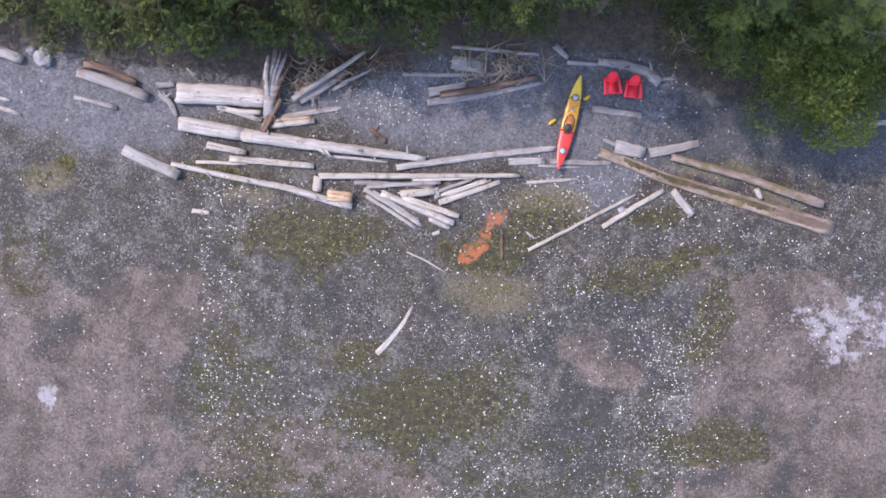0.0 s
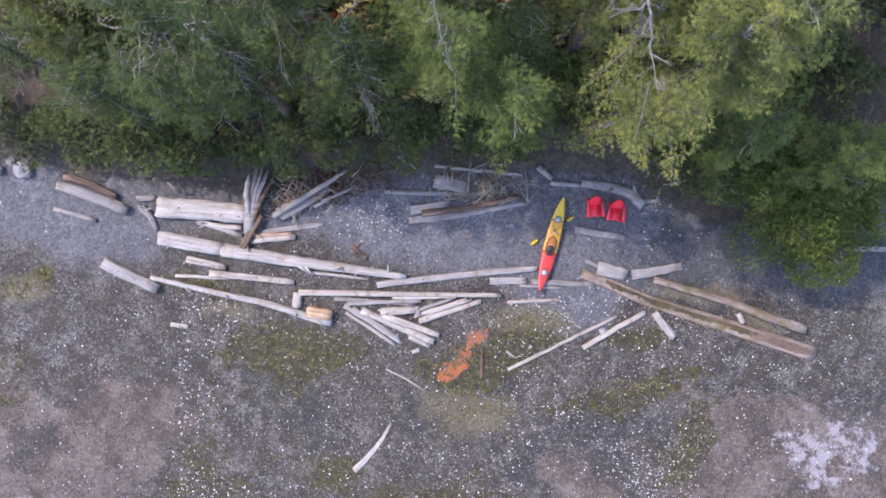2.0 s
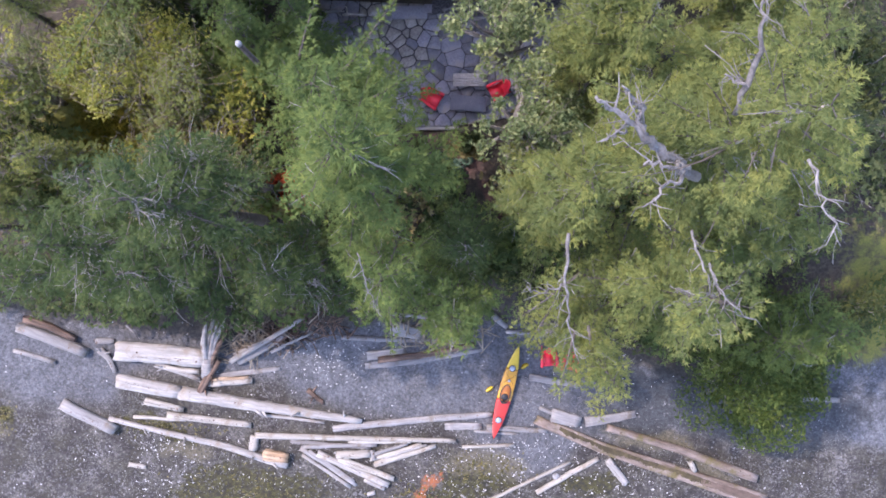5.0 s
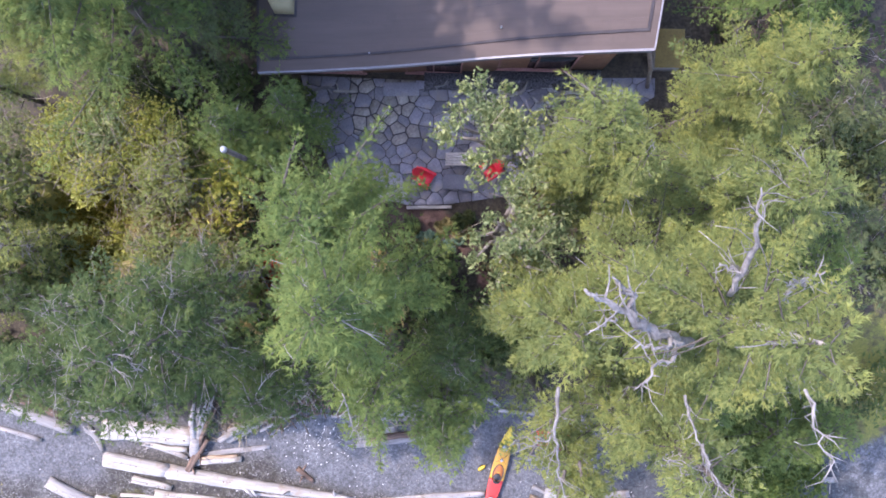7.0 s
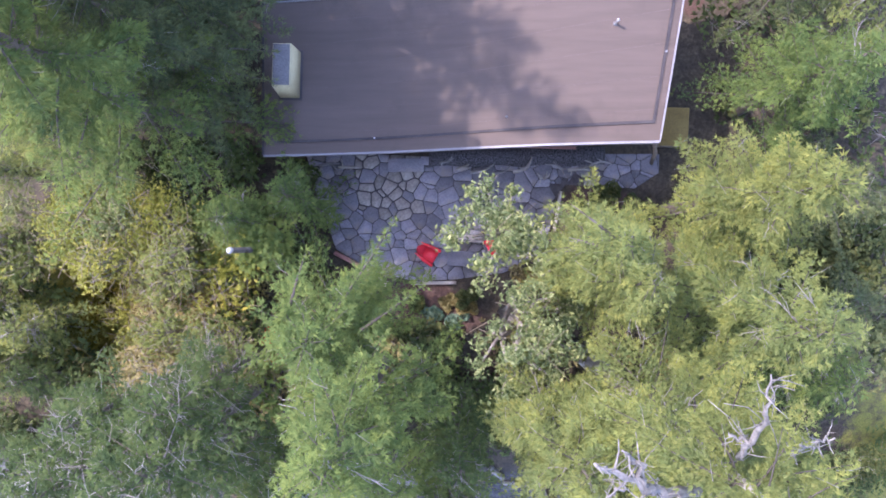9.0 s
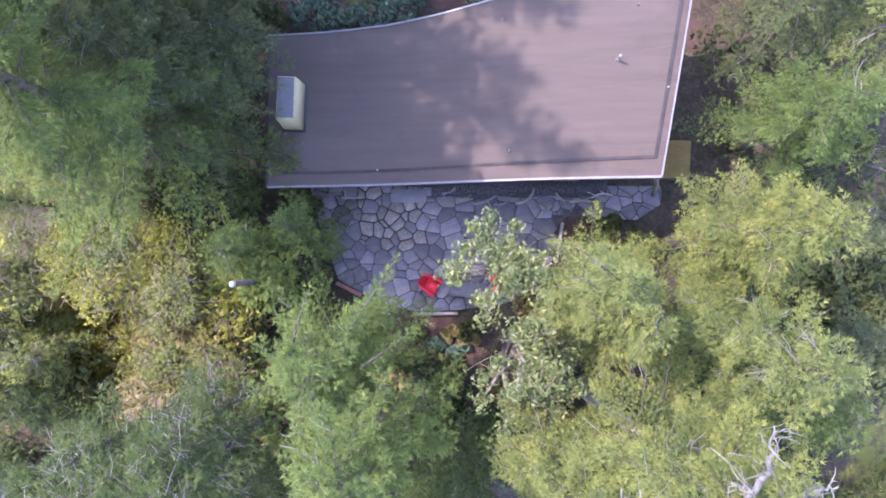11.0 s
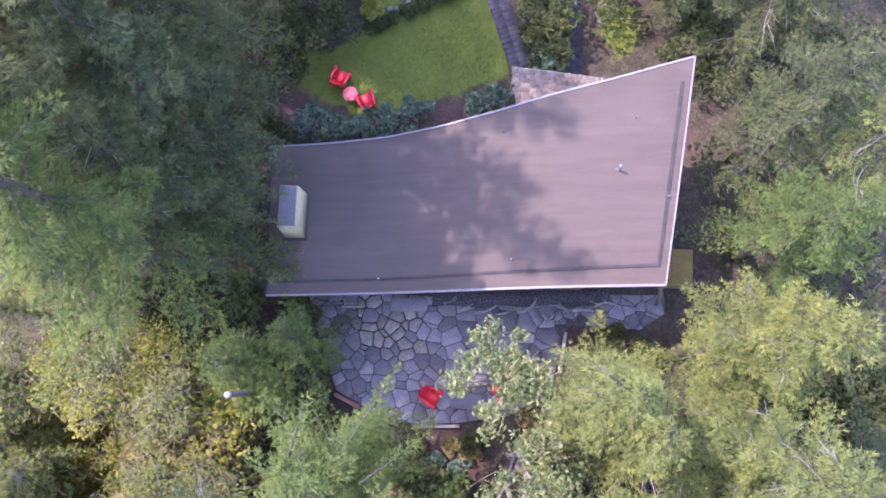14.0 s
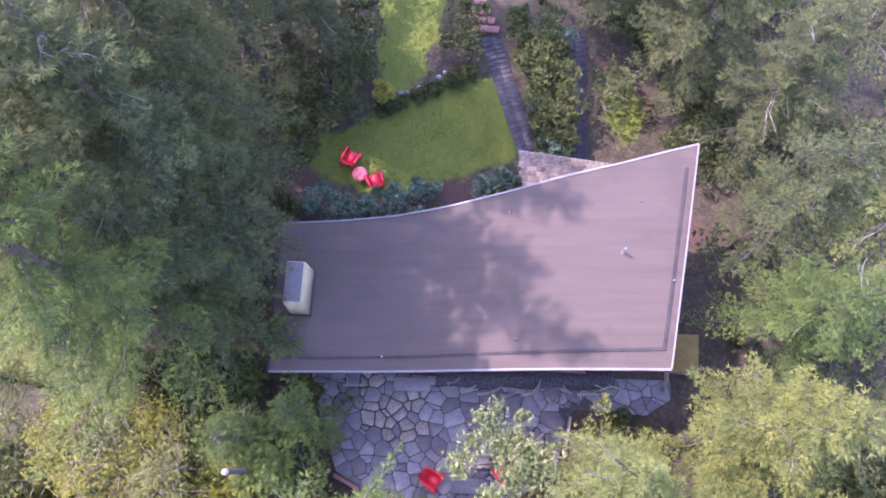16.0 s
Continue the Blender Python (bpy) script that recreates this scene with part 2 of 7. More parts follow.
def thing(name, at, label, category, group=""):
    ob = new(name)
    ob.empty_display_size = 0.2
    ob.matrix_basis = at
    return tagged(ob, label, category, group)


def unit(v):
    return v / np.maximum(np.linalg.norm(v, axis=-1, keepdims=True), 1e-9)


def tube(pts, radii, sides=6, flat=1.0, wobble=0.0, cap=True, ridge=0.0, jag=0.0):
    """A tapered tube along points, as vertices and triangles."""
    p, r = np.asarray(pts, float), np.asarray(radii, float)
    d = unit(np.gradient(p, axis=0))
    side = unit(np.cross(d, np.where(np.abs(d[:, 2:]) > 0.95, [[1.0, 0, 0]], [[0, 0, 1.0]])))
    up = np.cross(side, d)
    a = np.linspace(0, 2 * math.pi, sides, endpoint=False)
    k = 1 + wobble * rng.normal(size=(len(p), sides)) + ridge * rng.normal(size=(1, sides))
    ca, sa = np.cos(a), np.sin(a)
    if 0.5 <= flat < 0.91 and sides > 6:
        ca, sa = np.sign(ca) * np.abs(ca) ** 0.72, np.sign(sa) * np.abs(sa) ** 0.8
    if flat < 0.5:
        ca, sa = np.sign(ca) * np.abs(ca) ** 0.35, np.sign(sa) * np.abs(sa) ** 0.5
    v = p[:, None] + (r[:, None] * k)[..., None] * (ca[None, :, None] * side[:, None] + flat * sa[None, :, None] * up[:, None])
    if jag:
        v[0] += d[0] * (rng.uniform(-1, 0.3, (sides, 1)) * r[0] * jag)
        v[-1] += d[-1] * (rng.uniform(-0.3, 1, (sides, 1)) * r[-1] * jag)
    n = len(p)
    i, j = np.meshgrid(np.arange(n - 1), np.arange(sides), indexing="ij")
    q = np.stack([i * sides + j, i * sides + (j + 1) % sides, (i + 1) * sides + (j + 1) % sides, (i + 1) * sides + j], -1).reshape(-1, 4)
    f = np.concatenate([q[:, [0, 1, 2]], q[:, [0, 2, 3]]])
    v = v.reshape(-1, 3)
    if cap:
        v = np.concatenate([v, p[:1], p[-1:]])
        jj = np.arange(sides)
        f = np.concatenate([f, np.stack([(jj + 1) % sides, jj, np.full(sides, n * sides)], -1),
                            np.stack([(n - 1) * sides + jj, (n - 1) * sides + (jj + 1) % sides, np.full(sides, n * sides + 1)], -1)])
    return v, f


def box(x0, y0, z0, x1, y1, z1, bevel=0.0):
    """A box with its top edges eased, as vertices and triangles."""
    b = min(bevel, (x1 - x0) * 0.45, (y1 - y0) * 0.45, (z1 - z0) * 0.45)
    rings = [(0, z0), (0, z1 - b), (b, z1)] if b > 0 else [(0, z0), (0, z1)]
    v = [(x, y, z) for c, z in rings for x, y in ((x0 + c, y0 + c), (x1 - c, y0 + c), (x1 - c, y1 - c), (x0 + c, y1 - c))]
    f = [(3, 2, 1), (3, 1, 0)]
    for k in range(len(rings) - 1):
        for j in range(4):
            a, c = k * 4 + j, k * 4 + (j + 1) % 4
            f += [(a, c, c + 4), (a, c + 4, a + 4)]
    t = (len(rings) - 1) * 4
    return np.array(v), np.array(f + [(t, t + 1, t + 2), (t, t + 2, t + 3)])


def lofted(rings, closed_ends=True):
    """Triangles through rings of equal length."""
    r = np.asarray(rings, float)
    n, s = r.shape[:2]
    i, j = np.meshgrid(np.arange(n - 1), np.arange(s), indexing="ij")
    q = np.stack([i * s + j, i * s + (j + 1) % s, (i + 1) * s + (j + 1) % s, (i + 1) * s + j], -1).reshape(-1, 4)
    f, v = np.concatenate([q[:, [0, 1, 2]], q[:, [0, 2, 3]]]), r.reshape(-1, 3)
    if closed_ends:
        v = np.concatenate([v, r[:1].mean(1), r[-1:].mean(1)])
        jj = np.arange(s)
        f = np.concatenate([f, np.stack([(jj + 1) % s, jj, np.full(s, n * s)], -1), np.stack([(n - 1) * s + jj, (n - 1) * s + (jj + 1) % s, np.full(s, n * s + 1)], -1)])
    return v, f


def moved(vf, m):
    v = np.asarray(vf[0]) @ np.array(m.to_3x3()).T + np.array(m.translation)
    return v, vf[1]


LATTICE = np.random.default_rng(3).random((256, 256))


def fbm(x, y, scale, octaves=4, seed=0):
    """Smooth noise in 0..1 on the plane."""
    out, amp, tot = 0.0, 1.0, 0.0
    for k in range(octaves):
        u, w = np.asarray(x) * scale * 2**k + 17.3 * (seed + k), np.asarray(y) * scale * 2**k + 9.1 * (seed - k)
        i, j = np.floor(u).astype(int), np.floor(w).astype(int)
        fu, fw = u - i, w - j
        fu, fw = fu * fu * (3 - 2 * fu), fw * fw * (3 - 2 * fw)
        g = lambda a, b: LATTICE[a % 256, b % 256]
        out = out + amp * ((g(i, j) * (1 - fu) + g(i + 1, j) * fu) * (1 - fw) + (g(i, j + 1) * (1 - fu) + g(i + 1, j + 1) * fu) * fw)
        tot, amp = tot + amp, amp * 0.55
    return out / tot


def ground_z(x, y):
    base = np.interp(y, [-60, -15, 0, 3, 8, 9.5, 12, 15.5, 17, 32, 36, 45, 80, 400], [-1.5, -0.35, -0.1, 0.1, 0.5, 0.9, 1.5, 1.72, 1.78, 1.9, 2.1, 2.8, 5, 20])
    rough = 0.22 * (fbm(x, y, 0.35, 3, 5) - 0.5) * np.interp(y, [-20, 8, 10, 15, 17, 32, 38], [0.7, 0.7, 2.0, 2.0, 0.1, 0.1, 1.5])
    return base + rough


def gz(x, y):
    return float(ground_z(np.array([float(x)]), np.array([float(y)]))[0])


# ---- ground: one sheet, gravel beach below, wooded bank and garden above ----
def blob(x, y, cx, cy, rx, ry, turn=0.0):
    c, s = math.cos(radians(turn)), math.sin(radians(turn))
    wx, wy = x + 2.2 * (fbm(x, y, 0.45, 4, 11) - 0.5), y + 2.2 * (fbm(x, y, 0.45, 4, 23) - 0.5)
    big = min(1.0, (rx * ry) ** 0.5)
    x, y = x + (wx - x) * big, y + (wy - y) * big
    u, w = ((x - cx) * c + (y - cy) * s) / rx, (-(x - cx) * s + (y - cy) * c) / ry
    return np.clip(1.55 - 0.95 * np.sqrt(u * u + w * w), 0, 1)


def most(*masks):
    out = masks[0]
    for m in masks[1:]:
        out = np.maximum(out, m)
    return out


def bank_line(x):
    """How far north the open gravel reaches."""
    return np.interp(x, [-40, -18, -12, -8, -3, 0, 5, 9, 11, 13, 18, 24, 40], [8.6, 8.6, 7.6, 7.2, 7.8, 8.2, 8.4, 8.2, 6.8, 6.0, 6.2, 7.6, 8])


gx = np.concatenate([[-900, -400, -150, -70, -45], np.arange(-30, 32.01, 0.28), [46, 70, 150, 400, 900]])
gy = np.concatenate([[-900, -400, -150, -60, -30], np.arange(-16, 48.01, 0.28), [56, 70, 150, 400, 900]])
GX, GY = np.meshgrid(gx, gy, indexing="ij")
GZ = ground_z(GX, GY)
inside = (GX > -4.1) & (GX < 10.4) & (GY > 22.8) & (GY < 27)
GZ = np.where(inside, GZ - 0.3, GZ)
ni, nj = GX.shape
ii, jj = np.meshgrid(np.arange(ni - 1), np.arange(nj - 1), indexing="ij")
quad = np.stack([ii * nj + jj, (ii + 1) * nj + jj, (ii + 1) * nj + jj + 1, ii * nj + jj + 1], -1).reshape(-1, 4)
gb = Build().add(np.stack([GX, GY, GZ], -1).reshape(-1, 3), np.concatenate([quad[:, [0, 1, 2]], quad[:, [0, 2, 3]]]))
gme = gb.mesh("ground", True)
X, Y = GX.ravel(), GY.ravel()
m_open = np.clip((bank_line(X) - Y) / 1.2 + 0.5, 0, 1)
XW, YW = X + 7 * (fbm(X, Y, 0.16, 5, 61) - 0.5), Y + 5 * (fbm(X, Y, 0.2, 5, 67) - 0.5)
m_mud = most(np.clip((-10.0 - XW) / 3, 0, 1) * np.clip((0.5 - YW) / 2.5, 0, 1), np.clip((XW - 10.8) / 2, 0, 1) * np.clip((0.5 - YW - 0.1 * (X - 11)) / 2, 0, 1),
             blob(X, Y, -8, -9.5, 3.0, 1.6), blob(X, Y, -3, -11.0, 2.2, 1.2), blob(X, Y, 7.5, -5.6, 1.6, 1.2)) * m_open
m_algae = most(blob(X, Y, -5.8, 0.1, 3.2, 1.5), blob(X, Y, -1.0, -7.6, 4.6, 2.0, 10), blob(X, Y, 9.0, -1.3, 3.6, 0.6, 14), blob(X, Y, 12.0, -3.6, 0.9, 2.4, -25),
               blob(X, Y, -19, -1.0, 1.4, 2.4) * 0.6, blob(X, Y, 3.0, 0.2, 3.0, 1.0, 20), blob(X, Y, 9.6, 0.9, 1.4, 0.5), blob(X, Y, 12, -9.2, 2.6, 1.0),
               blob(X, Y, -9.6, 3.2, 2.2, 0.4, -12), blob(X, Y, -17, 3.6, 0.5, 0.4, 60), blob(X, Y, -4, -5.0, 1.8, 0.8), blob(X, Y, 0.6, -0.3, 1.5, 0.8)) * 0.85
m_weed = np.clip((fbm(X, Y, 0.22, 4, 31) - 0.40) * 4.0, 0, 1) * np.clip((1.2 - YW) / 3, 0, 1) * np.clip((12.5 - np.abs(XW + 0.5)) / 3, 0, 1)
m_algae = most(m_algae, 0.56 * m_weed, 0.42 * np.clip((-4.5 - YW) / 4, 0, 1) * np.clip((13 - np.abs(XW - 1)) / 3, 0, 1))
m_moss = most(blob(X, Y, -11.0, 16.0, 6.0, 3.6) * 0.85, blob(X, Y, -12.1, 15.0, 0.9, 2.6), blob(X, Y, 21.2, 9.8, 1.9, 3.6) * 0.75, blob(X, Y, -12.4, 14.0, 1.0, 3.4))
m_dry = most(blob(X, Y, 2.0, -2.2, 2.2, 1.2), blob(X, Y, 4.6, 1.7, 1.9, 0.8), blob(X, Y, -18.0, 3.0, 1.1, 0.7, 20), blob(X, Y, -8.5, 2.2, 1.2, 0.5), blob(X, Y, 13.5, 2.5, 3.5, 0.4, -18))
# Wet gravel; the last three blobs also paint in shade beside the east shrubs.
m_wet_shade = most(0.62 * np.clip((fbm(X, Y, 0.35, 4, 47) - 0.48) * 5, 0, 1) * np.clip((1.5 - Y) / 2, 0, 1), blob(X, Y, 6.0, -8.8, 1.9, 2.4), blob(X, Y, 4.4, -5.2, 0.7, 0.6), blob(X, Y, -6.8, -1.0, 1.3, 0.6), blob(X, Y, 8.0, -3.0, 3.6, 0.4, 14), blob(X, Y, 15.5, 5.4, 3.2, 1.2), blob(X, Y, 12.6, 4.6, 3.4, 1.7) * 0.9, blob(X, Y, 17.5, 4.4, 4.2, 1.5))
# The patch at 9.8, 34.0 is thinned to dirt, dimming it as shade would.
m_lawn = most(blob(X, Y, 0.6, 32.2, 4.6, 1.9, 14), blob(X, Y, 3.0, 33.4, 2.0, 1.8), blob(X, Y, 0.0, 37.4, 1.35, 2.7, -6), blob(X, Y, 9.8, 34.0, 1.7, 2.1) * 0.6,
              blob(X, Y, -12.0, 15.0, 1.2, 3.0), blob(X, Y, -10.8, 18.5, 1.6, 1.6)) * (Y > 8.5)
m_mulch = most(blob(X, Y, 2.0, 15.4, 2.0, 0.9), blob(X, Y, 9.0, 19.6, 1.4, 1.2), blob(X, Y, 2.2, 30.0, 1.2, 0.6), blob(X, Y, -4.4, 29.6, 0.9, 1.2), blob(X, Y, 9.9, 35.9, 0.45, 1.3, 50),
               blob(X, Y, 12.7, 28.9, 0.5, 0.8), blob(X, Y, 5.0, 13.0, 0.5, 1.8, 30))
m_white = most(blob(X, Y, 18.2, -3.6, 2.6, 2.0) * 0.72, blob(X, Y, -17.8, -7.0, 0.35, 0.75) * 0.9, blob(X, Y, -18.5, -7.6, 0.3, 0.5) * 0.6)
m_orange = most(blob(X, Y, 2.5, 1.3, 0.42, 0.3), blob(X, Y, 2.15, 0.9, 0.38, 0.28), blob(X, Y, 1.75, 0.4, 0.34, 0.28), blob(X, Y, 1.0, -0.1, 0.75, 0.4, 20), blob(X, Y, 0.8, -0.6, 0.45, 0.36)) * 0.9
fine_edge = np.interp(X, [-20, -17, -14.5, -12.5, -10, -6, -4.5, -1.3, 2, 4, 5.2, 8, 9, 12, 16, 20], [5.6, 5.0, 4.0, 4.6, 6.4, 6.0, 5.4, 4.1, 4.0, 3.7, 1.9, 1.9, 3.2, 4.0, 3.4, 3.5])
m_coarse = np.clip((fine_edge - Y + 1.6 * (fbm(X, Y, 0.5, 4, 91) - 0.5)) / 1.5 + 0.35, 0.12, 1)
for name, cols in (("cover_a", (m_open, m_mud, m_algae, m_dry)), ("cover_b", (m_lawn, m_mulch, m_white, m_wet_shade)), ("cover_c", (m_orange, m_coarse * m_open, m_moss, m_orange))):
    at = gme.color_attributes.new(name, "FLOAT_COLOR", "POINT")
    at.data.foreach_set("color", np.stack(cols, -1).astype(np.float32).ravel())


def ground_material():
    m, nt, bsdf = nodes_of("beach_and_forest_floor")
    pos = noise_node(nt, 1.0)
    co = pos.inputs["Vector"].links[0].from_node.outputs["Vector"]
    nt.nodes.remove(pos)

    def noise_at(scale, detail=5.0, rough=0.6):
        n = nt.nodes.new("ShaderNodeTexNoise")
        n.inputs["Scale"].default_value, n.inputs["Detail"].default_value, n.inputs["Roughness"].default_value = scale, detail, rough
        nt.links.new(co, n.inputs["Vector"])
        return n.outputs["Fac"]

    def cells(scale):
        v = nt.nodes.new("ShaderNodeTexVoronoi")
        v.inputs["Scale"].default_value = scale
        nt.links.new(co, v.inputs["Vector"])
        return v

    broad, mid, fine = noise_at(0.5, 6), noise_at(2.4, 6, 0.7), noise_at(14, 5, 0.7)
    stones, pebbles = cells(13), cells(34)

    def split(name):
        a = nt.nodes.new("ShaderNodeAttribute")
        a.attribute_name = name
        s = nt.nodes.new("ShaderNodeSeparateColor")
        nt.links.new(a.outputs["Color"], s.inputs["Color"])
        return s.outputs["Red"], s.outputs["Green"], s.outputs["Blue"], a.outputs["Alpha"]

    def ragged(mask, src, amount, lo, hi):
        a = nt.nodes.new("ShaderNodeMath")
        a.operation = "MULTIPLY_ADD"
        nt.links.new(src, a.inputs[0])
        a.inputs[1].default_value = amount
        b = nt.nodes.new("ShaderNodeMath")
        b.operation = "SUBTRACT"
        nt.links.new(mask, b.inputs[0])
        b.inputs[1].default_value = amount * 0.5
        nt.links.new(b.outputs[0], a.inputs[2])
        return ramp_node(nt, a.outputs[0], [(lo, (0, 0, 0)), (hi, (1, 1, 1))]).outputs["Color"]

    open_, mud, algae, dry = split("cover_a")
    lawn, mulch, white, wet_shade = split("cover_b")
    orange, low, moss = split("cover_c")[:3]
    grey = nt.nodes.new("ShaderNodeSeparateColor")
    nt.links.new(stones.outputs["Color"], grey.inputs["Color"])
    grey2 = nt.nodes.new("ShaderNodeSeparateColor")
    nt.links.new(pebbles.outputs["Color"], grey2.inputs["Color"])
    big = ramp_node(nt, grey.outputs["Red"], [(0.0, (0.03001, 0.03001, 0.0311)), (0.5, (0.06656, 0.06165, 0.05511)), (0.9, (0.1146, 0.1074, 0.09715)), (1.0, (0.2019, 0.1937, 0.18))]).outputs["Color"]
    small = ramp_node(nt, grey2.outputs["Green"], [(0.0, (0.03001, 0.03001, 0.03055)), (0.6, (0.07202, 0.06711, 0.06002)), (1.0, (0.1582, 0.15, 0.1364))]).outputs["Color"]
    gravel = mix_node(nt, 0.5, big, small)
    gravel = mix_node(nt, 0.7, gravel, ramp_node(nt, mid, [(0.36, (0.6, 0.59, 0.57)), (0.5, (0.95, 0.94, 0.92)), (0.64, (1.4, 1.4, 1.4))]).outputs["Color"], "MULTIPLY")
    gravel = mix_node(nt, 0.8, gravel, ramp_node(nt, broad, [(0.41, (0.60, 0.59, 0.57)), (0.5, (0.92, 0.92, 0.92)), (0.59, (1.25, 1.25, 1.25))]).outputs["Color"], "MULTIPLY")
    dirt = ramp_node(nt, mid, [(0.3, (0.028, 0.024, 0.016)), (0.55, (0.058, 0.046, 0.030)), (0.75, (0.10, 0.078, 0.050))]).outputs["Color"]
    mudcol = ramp_node(nt, mid, [(0.36, (0.054, 0.0395, 0.031)), (0.5, (0.088, 0.067, 0.053)), (0.64, (0.122, 0.097, 0.078))]).outputs["Color"]
    mudcol = mix_node(nt, 0.35, mudcol, small)
    mudcol = mix_node(nt, 0.8, mudcol, ramp_node(nt, broad, [(0.42, (0.62, 0.60, 0.56)), (0.58, (1.28, 1.27, 1.27))]).outputs["Color"], "MULTIPLY")
    blotch, grit = noise_at(4.5, 6, 0.7), noise_at(8, 6, 0.75)
    alg = ramp_node(nt, blotch, [(0.38, (0.005, 0.006, 0.005)), (0.46, (0.020, 0.018, 0.006)), (0.54, (0.040, 0.038, 0.005)), (0.64, (0.072, 0.066, 0.016))]).outputs["Color"]
    alg = mix_node(nt, 0.2, alg, ramp_node(nt, fine, [(0.35, (0.006, 0.006, 0.004)), (0.65, (0.10, 0.092, 0.045))]).outputs["Color"])
    drycol = ramp_node(nt, fine, [(0.3, (0.062, 0.0527, 0.0279)), (0.7, (0.1488, 0.1333, 0.0868))]).outputs["Color"]
    turf = ramp_node(nt, fine, [(0.3, (0.066, 0.095, 0.012)), (0.6, (0.115, 0.148, 0.017)), (0.8, (0.170, 0.190, 0.030))]).outputs["Color"]
    turf = mix_node(nt, 0.8, turf, ramp_node(nt, mid, [(0.3, (0.8, 0.8, 0.8)), (0.7, (1.15, 1.1, 1.0))]).outputs["Color"], "MULTIPLY")
    bark = ramp_node(nt, fine, [(0.3, (0.040, 0.023, 0.018)), (0.7, (0.105, 0.060, 0.047))]).outputs["Color"]
    col = mix_node(nt, ragged(open_, mid, 0.6, 0.35, 0.6), dirt, gravel)
    patchy = noise_at(0.75, 7, 0.68)
    weed = ramp_node(nt, fine, [(0.3, (0.01768, 0.01571, 0.009425)), (0.6, (0.03732, 0.03339, 0.02043)), (0.8, (0.06678, 0.06089, 0.04321))]).outputs["Color"]
    cover = ramp_node(nt, patchy, [(0.44, (0, 0, 0)), (0.54, (0.75, 0.75, 0.75))]).outputs["Color"]
    col = mix_node(nt, mix_node(nt, 1.0, cover, low, "MULTIPLY"), col, weed)
    dim = noise_at(1.7, 9, 0.75)
    col = mix_node(nt, mix_node(nt, 1.0, ramp_node(nt, dim, [(0.47, (0, 0, 0)), (0.56, (0.9, 0.9, 0.9))]).outputs["Color"], low, "MULTIPLY"), col, mix_node(nt, 0.8, col, (0.0225, 0.019, 0.019)))
    finer = ramp_node(nt, low, [(0.25, (1.16, 1.28, 1.46)), (0.8, (1.0, 1.0, 0.94))]).outputs["Color"]
    even = ramp_node(nt, low, [(0.25, (0.55, 0.55, 0.55)), (0.8, (0, 0, 0))]).outputs["Color"]
    tone = mix_node(nt, 0.8, (0.082, 0.078, 0.073), ramp_node(nt, mid, [(0.38, (0.75, 0.75, 0.75)), (0.62, (1.25, 1.25, 1.25))]).outputs["Color"], "MULTIPLY")
    col = mix_node(nt, mix_node(nt, 1.0, even, open_, "MULTIPLY"), col, tone)
    col = mix_node(nt, 1.0, col, mix_node(nt, open_, (1, 1, 1), finer), "MULTIPLY")
    chips = cells(19)
    chip = nt.nodes.new("ShaderNodeSeparateColor")
    nt.links.new(chips.outputs["Color"], chip.inputs["Color"])
    lots = ramp_node(nt, noise_at(0.8, 5, 0.65), [(0.44, (0.02, 0.02, 0.02)), (0.58, (0.5, 0.5, 0.5))]).outputs["Color"]
    pale = mix_node(nt, 1.0, ramp_node(nt, chip.outputs["Blue"], [(0.74, (0, 0, 0)), (0.80, (1, 1, 1))]).outputs["Color"], lots, "MULTIPLY")
    col = mix_node(nt, mix_node(nt, 1.0, pale, low, "MULTIPLY"), col, (0.22, 0.215, 0.21))
    col = mix_node(nt, ragged(mud, patchy, 2.0, 0.44, 0.56), col, mudcol)
    # Darkens wet gravel, and the painted shade at the east end.
    col = mix_node(nt, ragged(wet_shade, dim, 1.8, 0.46, 0.64), col, mix_node(nt, 0.6, col, (0.0186, 0.02294, 0.02232)))
    col = mix_node(nt, ragged(algae, dim, 2.3, 0.44, 0.62), col, mix_node(nt, 0.9, col, alg))
    col = mix_node(nt, ragged(dry, mid, 1.0, 0.42, 0.9), col, mix_node(nt, 0.75, col, drycol))
    col = mix_node(nt, 0.75, col, ramp_node(nt, grit, [(0.38, (0.42, 0.41, 0.39)), (0.5, (0.93, 0.93, 0.93)), (0.62, (1.4, 1.4, 1.4))]).outputs["Color"], "MULTIPLY")
    col = mix_node(nt, ragged(white, dim, 2.4, 0.62, 0.82), col, (0.2232, 0.2139, 0.217))
    col = mix_node(nt, ragged(orange, dim, 2.6, 0.62, 0.9), col, (0.27, 0.088, 0.030))
    col = mix_node(nt, ragged(mulch, mid, 0.8, 0.4, 0.6), col, bark)
    col = mix_node(nt, ragged(lawn, mid, 0.5, 0.42, 0.56), col, turf)
    meadow = ramp_node(nt, fine, [(0.3, (0.095, 0.105, 0.018)), (0.6, (0.17, 0.165, 0.030)), (0.8, (0.25, 0.225, 0.06))]).outputs["Color"]
    col = mix_node(nt, ragged(moss, dim, 1.6, 0.45, 0.75), col, meadow)
    nt.links.new(col, bsdf.inputs["Base Color"])
    bsdf.inputs["Roughness"].default_value = 0.9
    h = mix_node(nt, 0.5, stones.outputs["Distance"], fine)
    bump(nt, bsdf, h, 0.7, 0.03)
    return m


solid("ground", gme, ground_material(), label="grey gravel beach rising to a wooded bank and garden", category="ground", kind="structure")


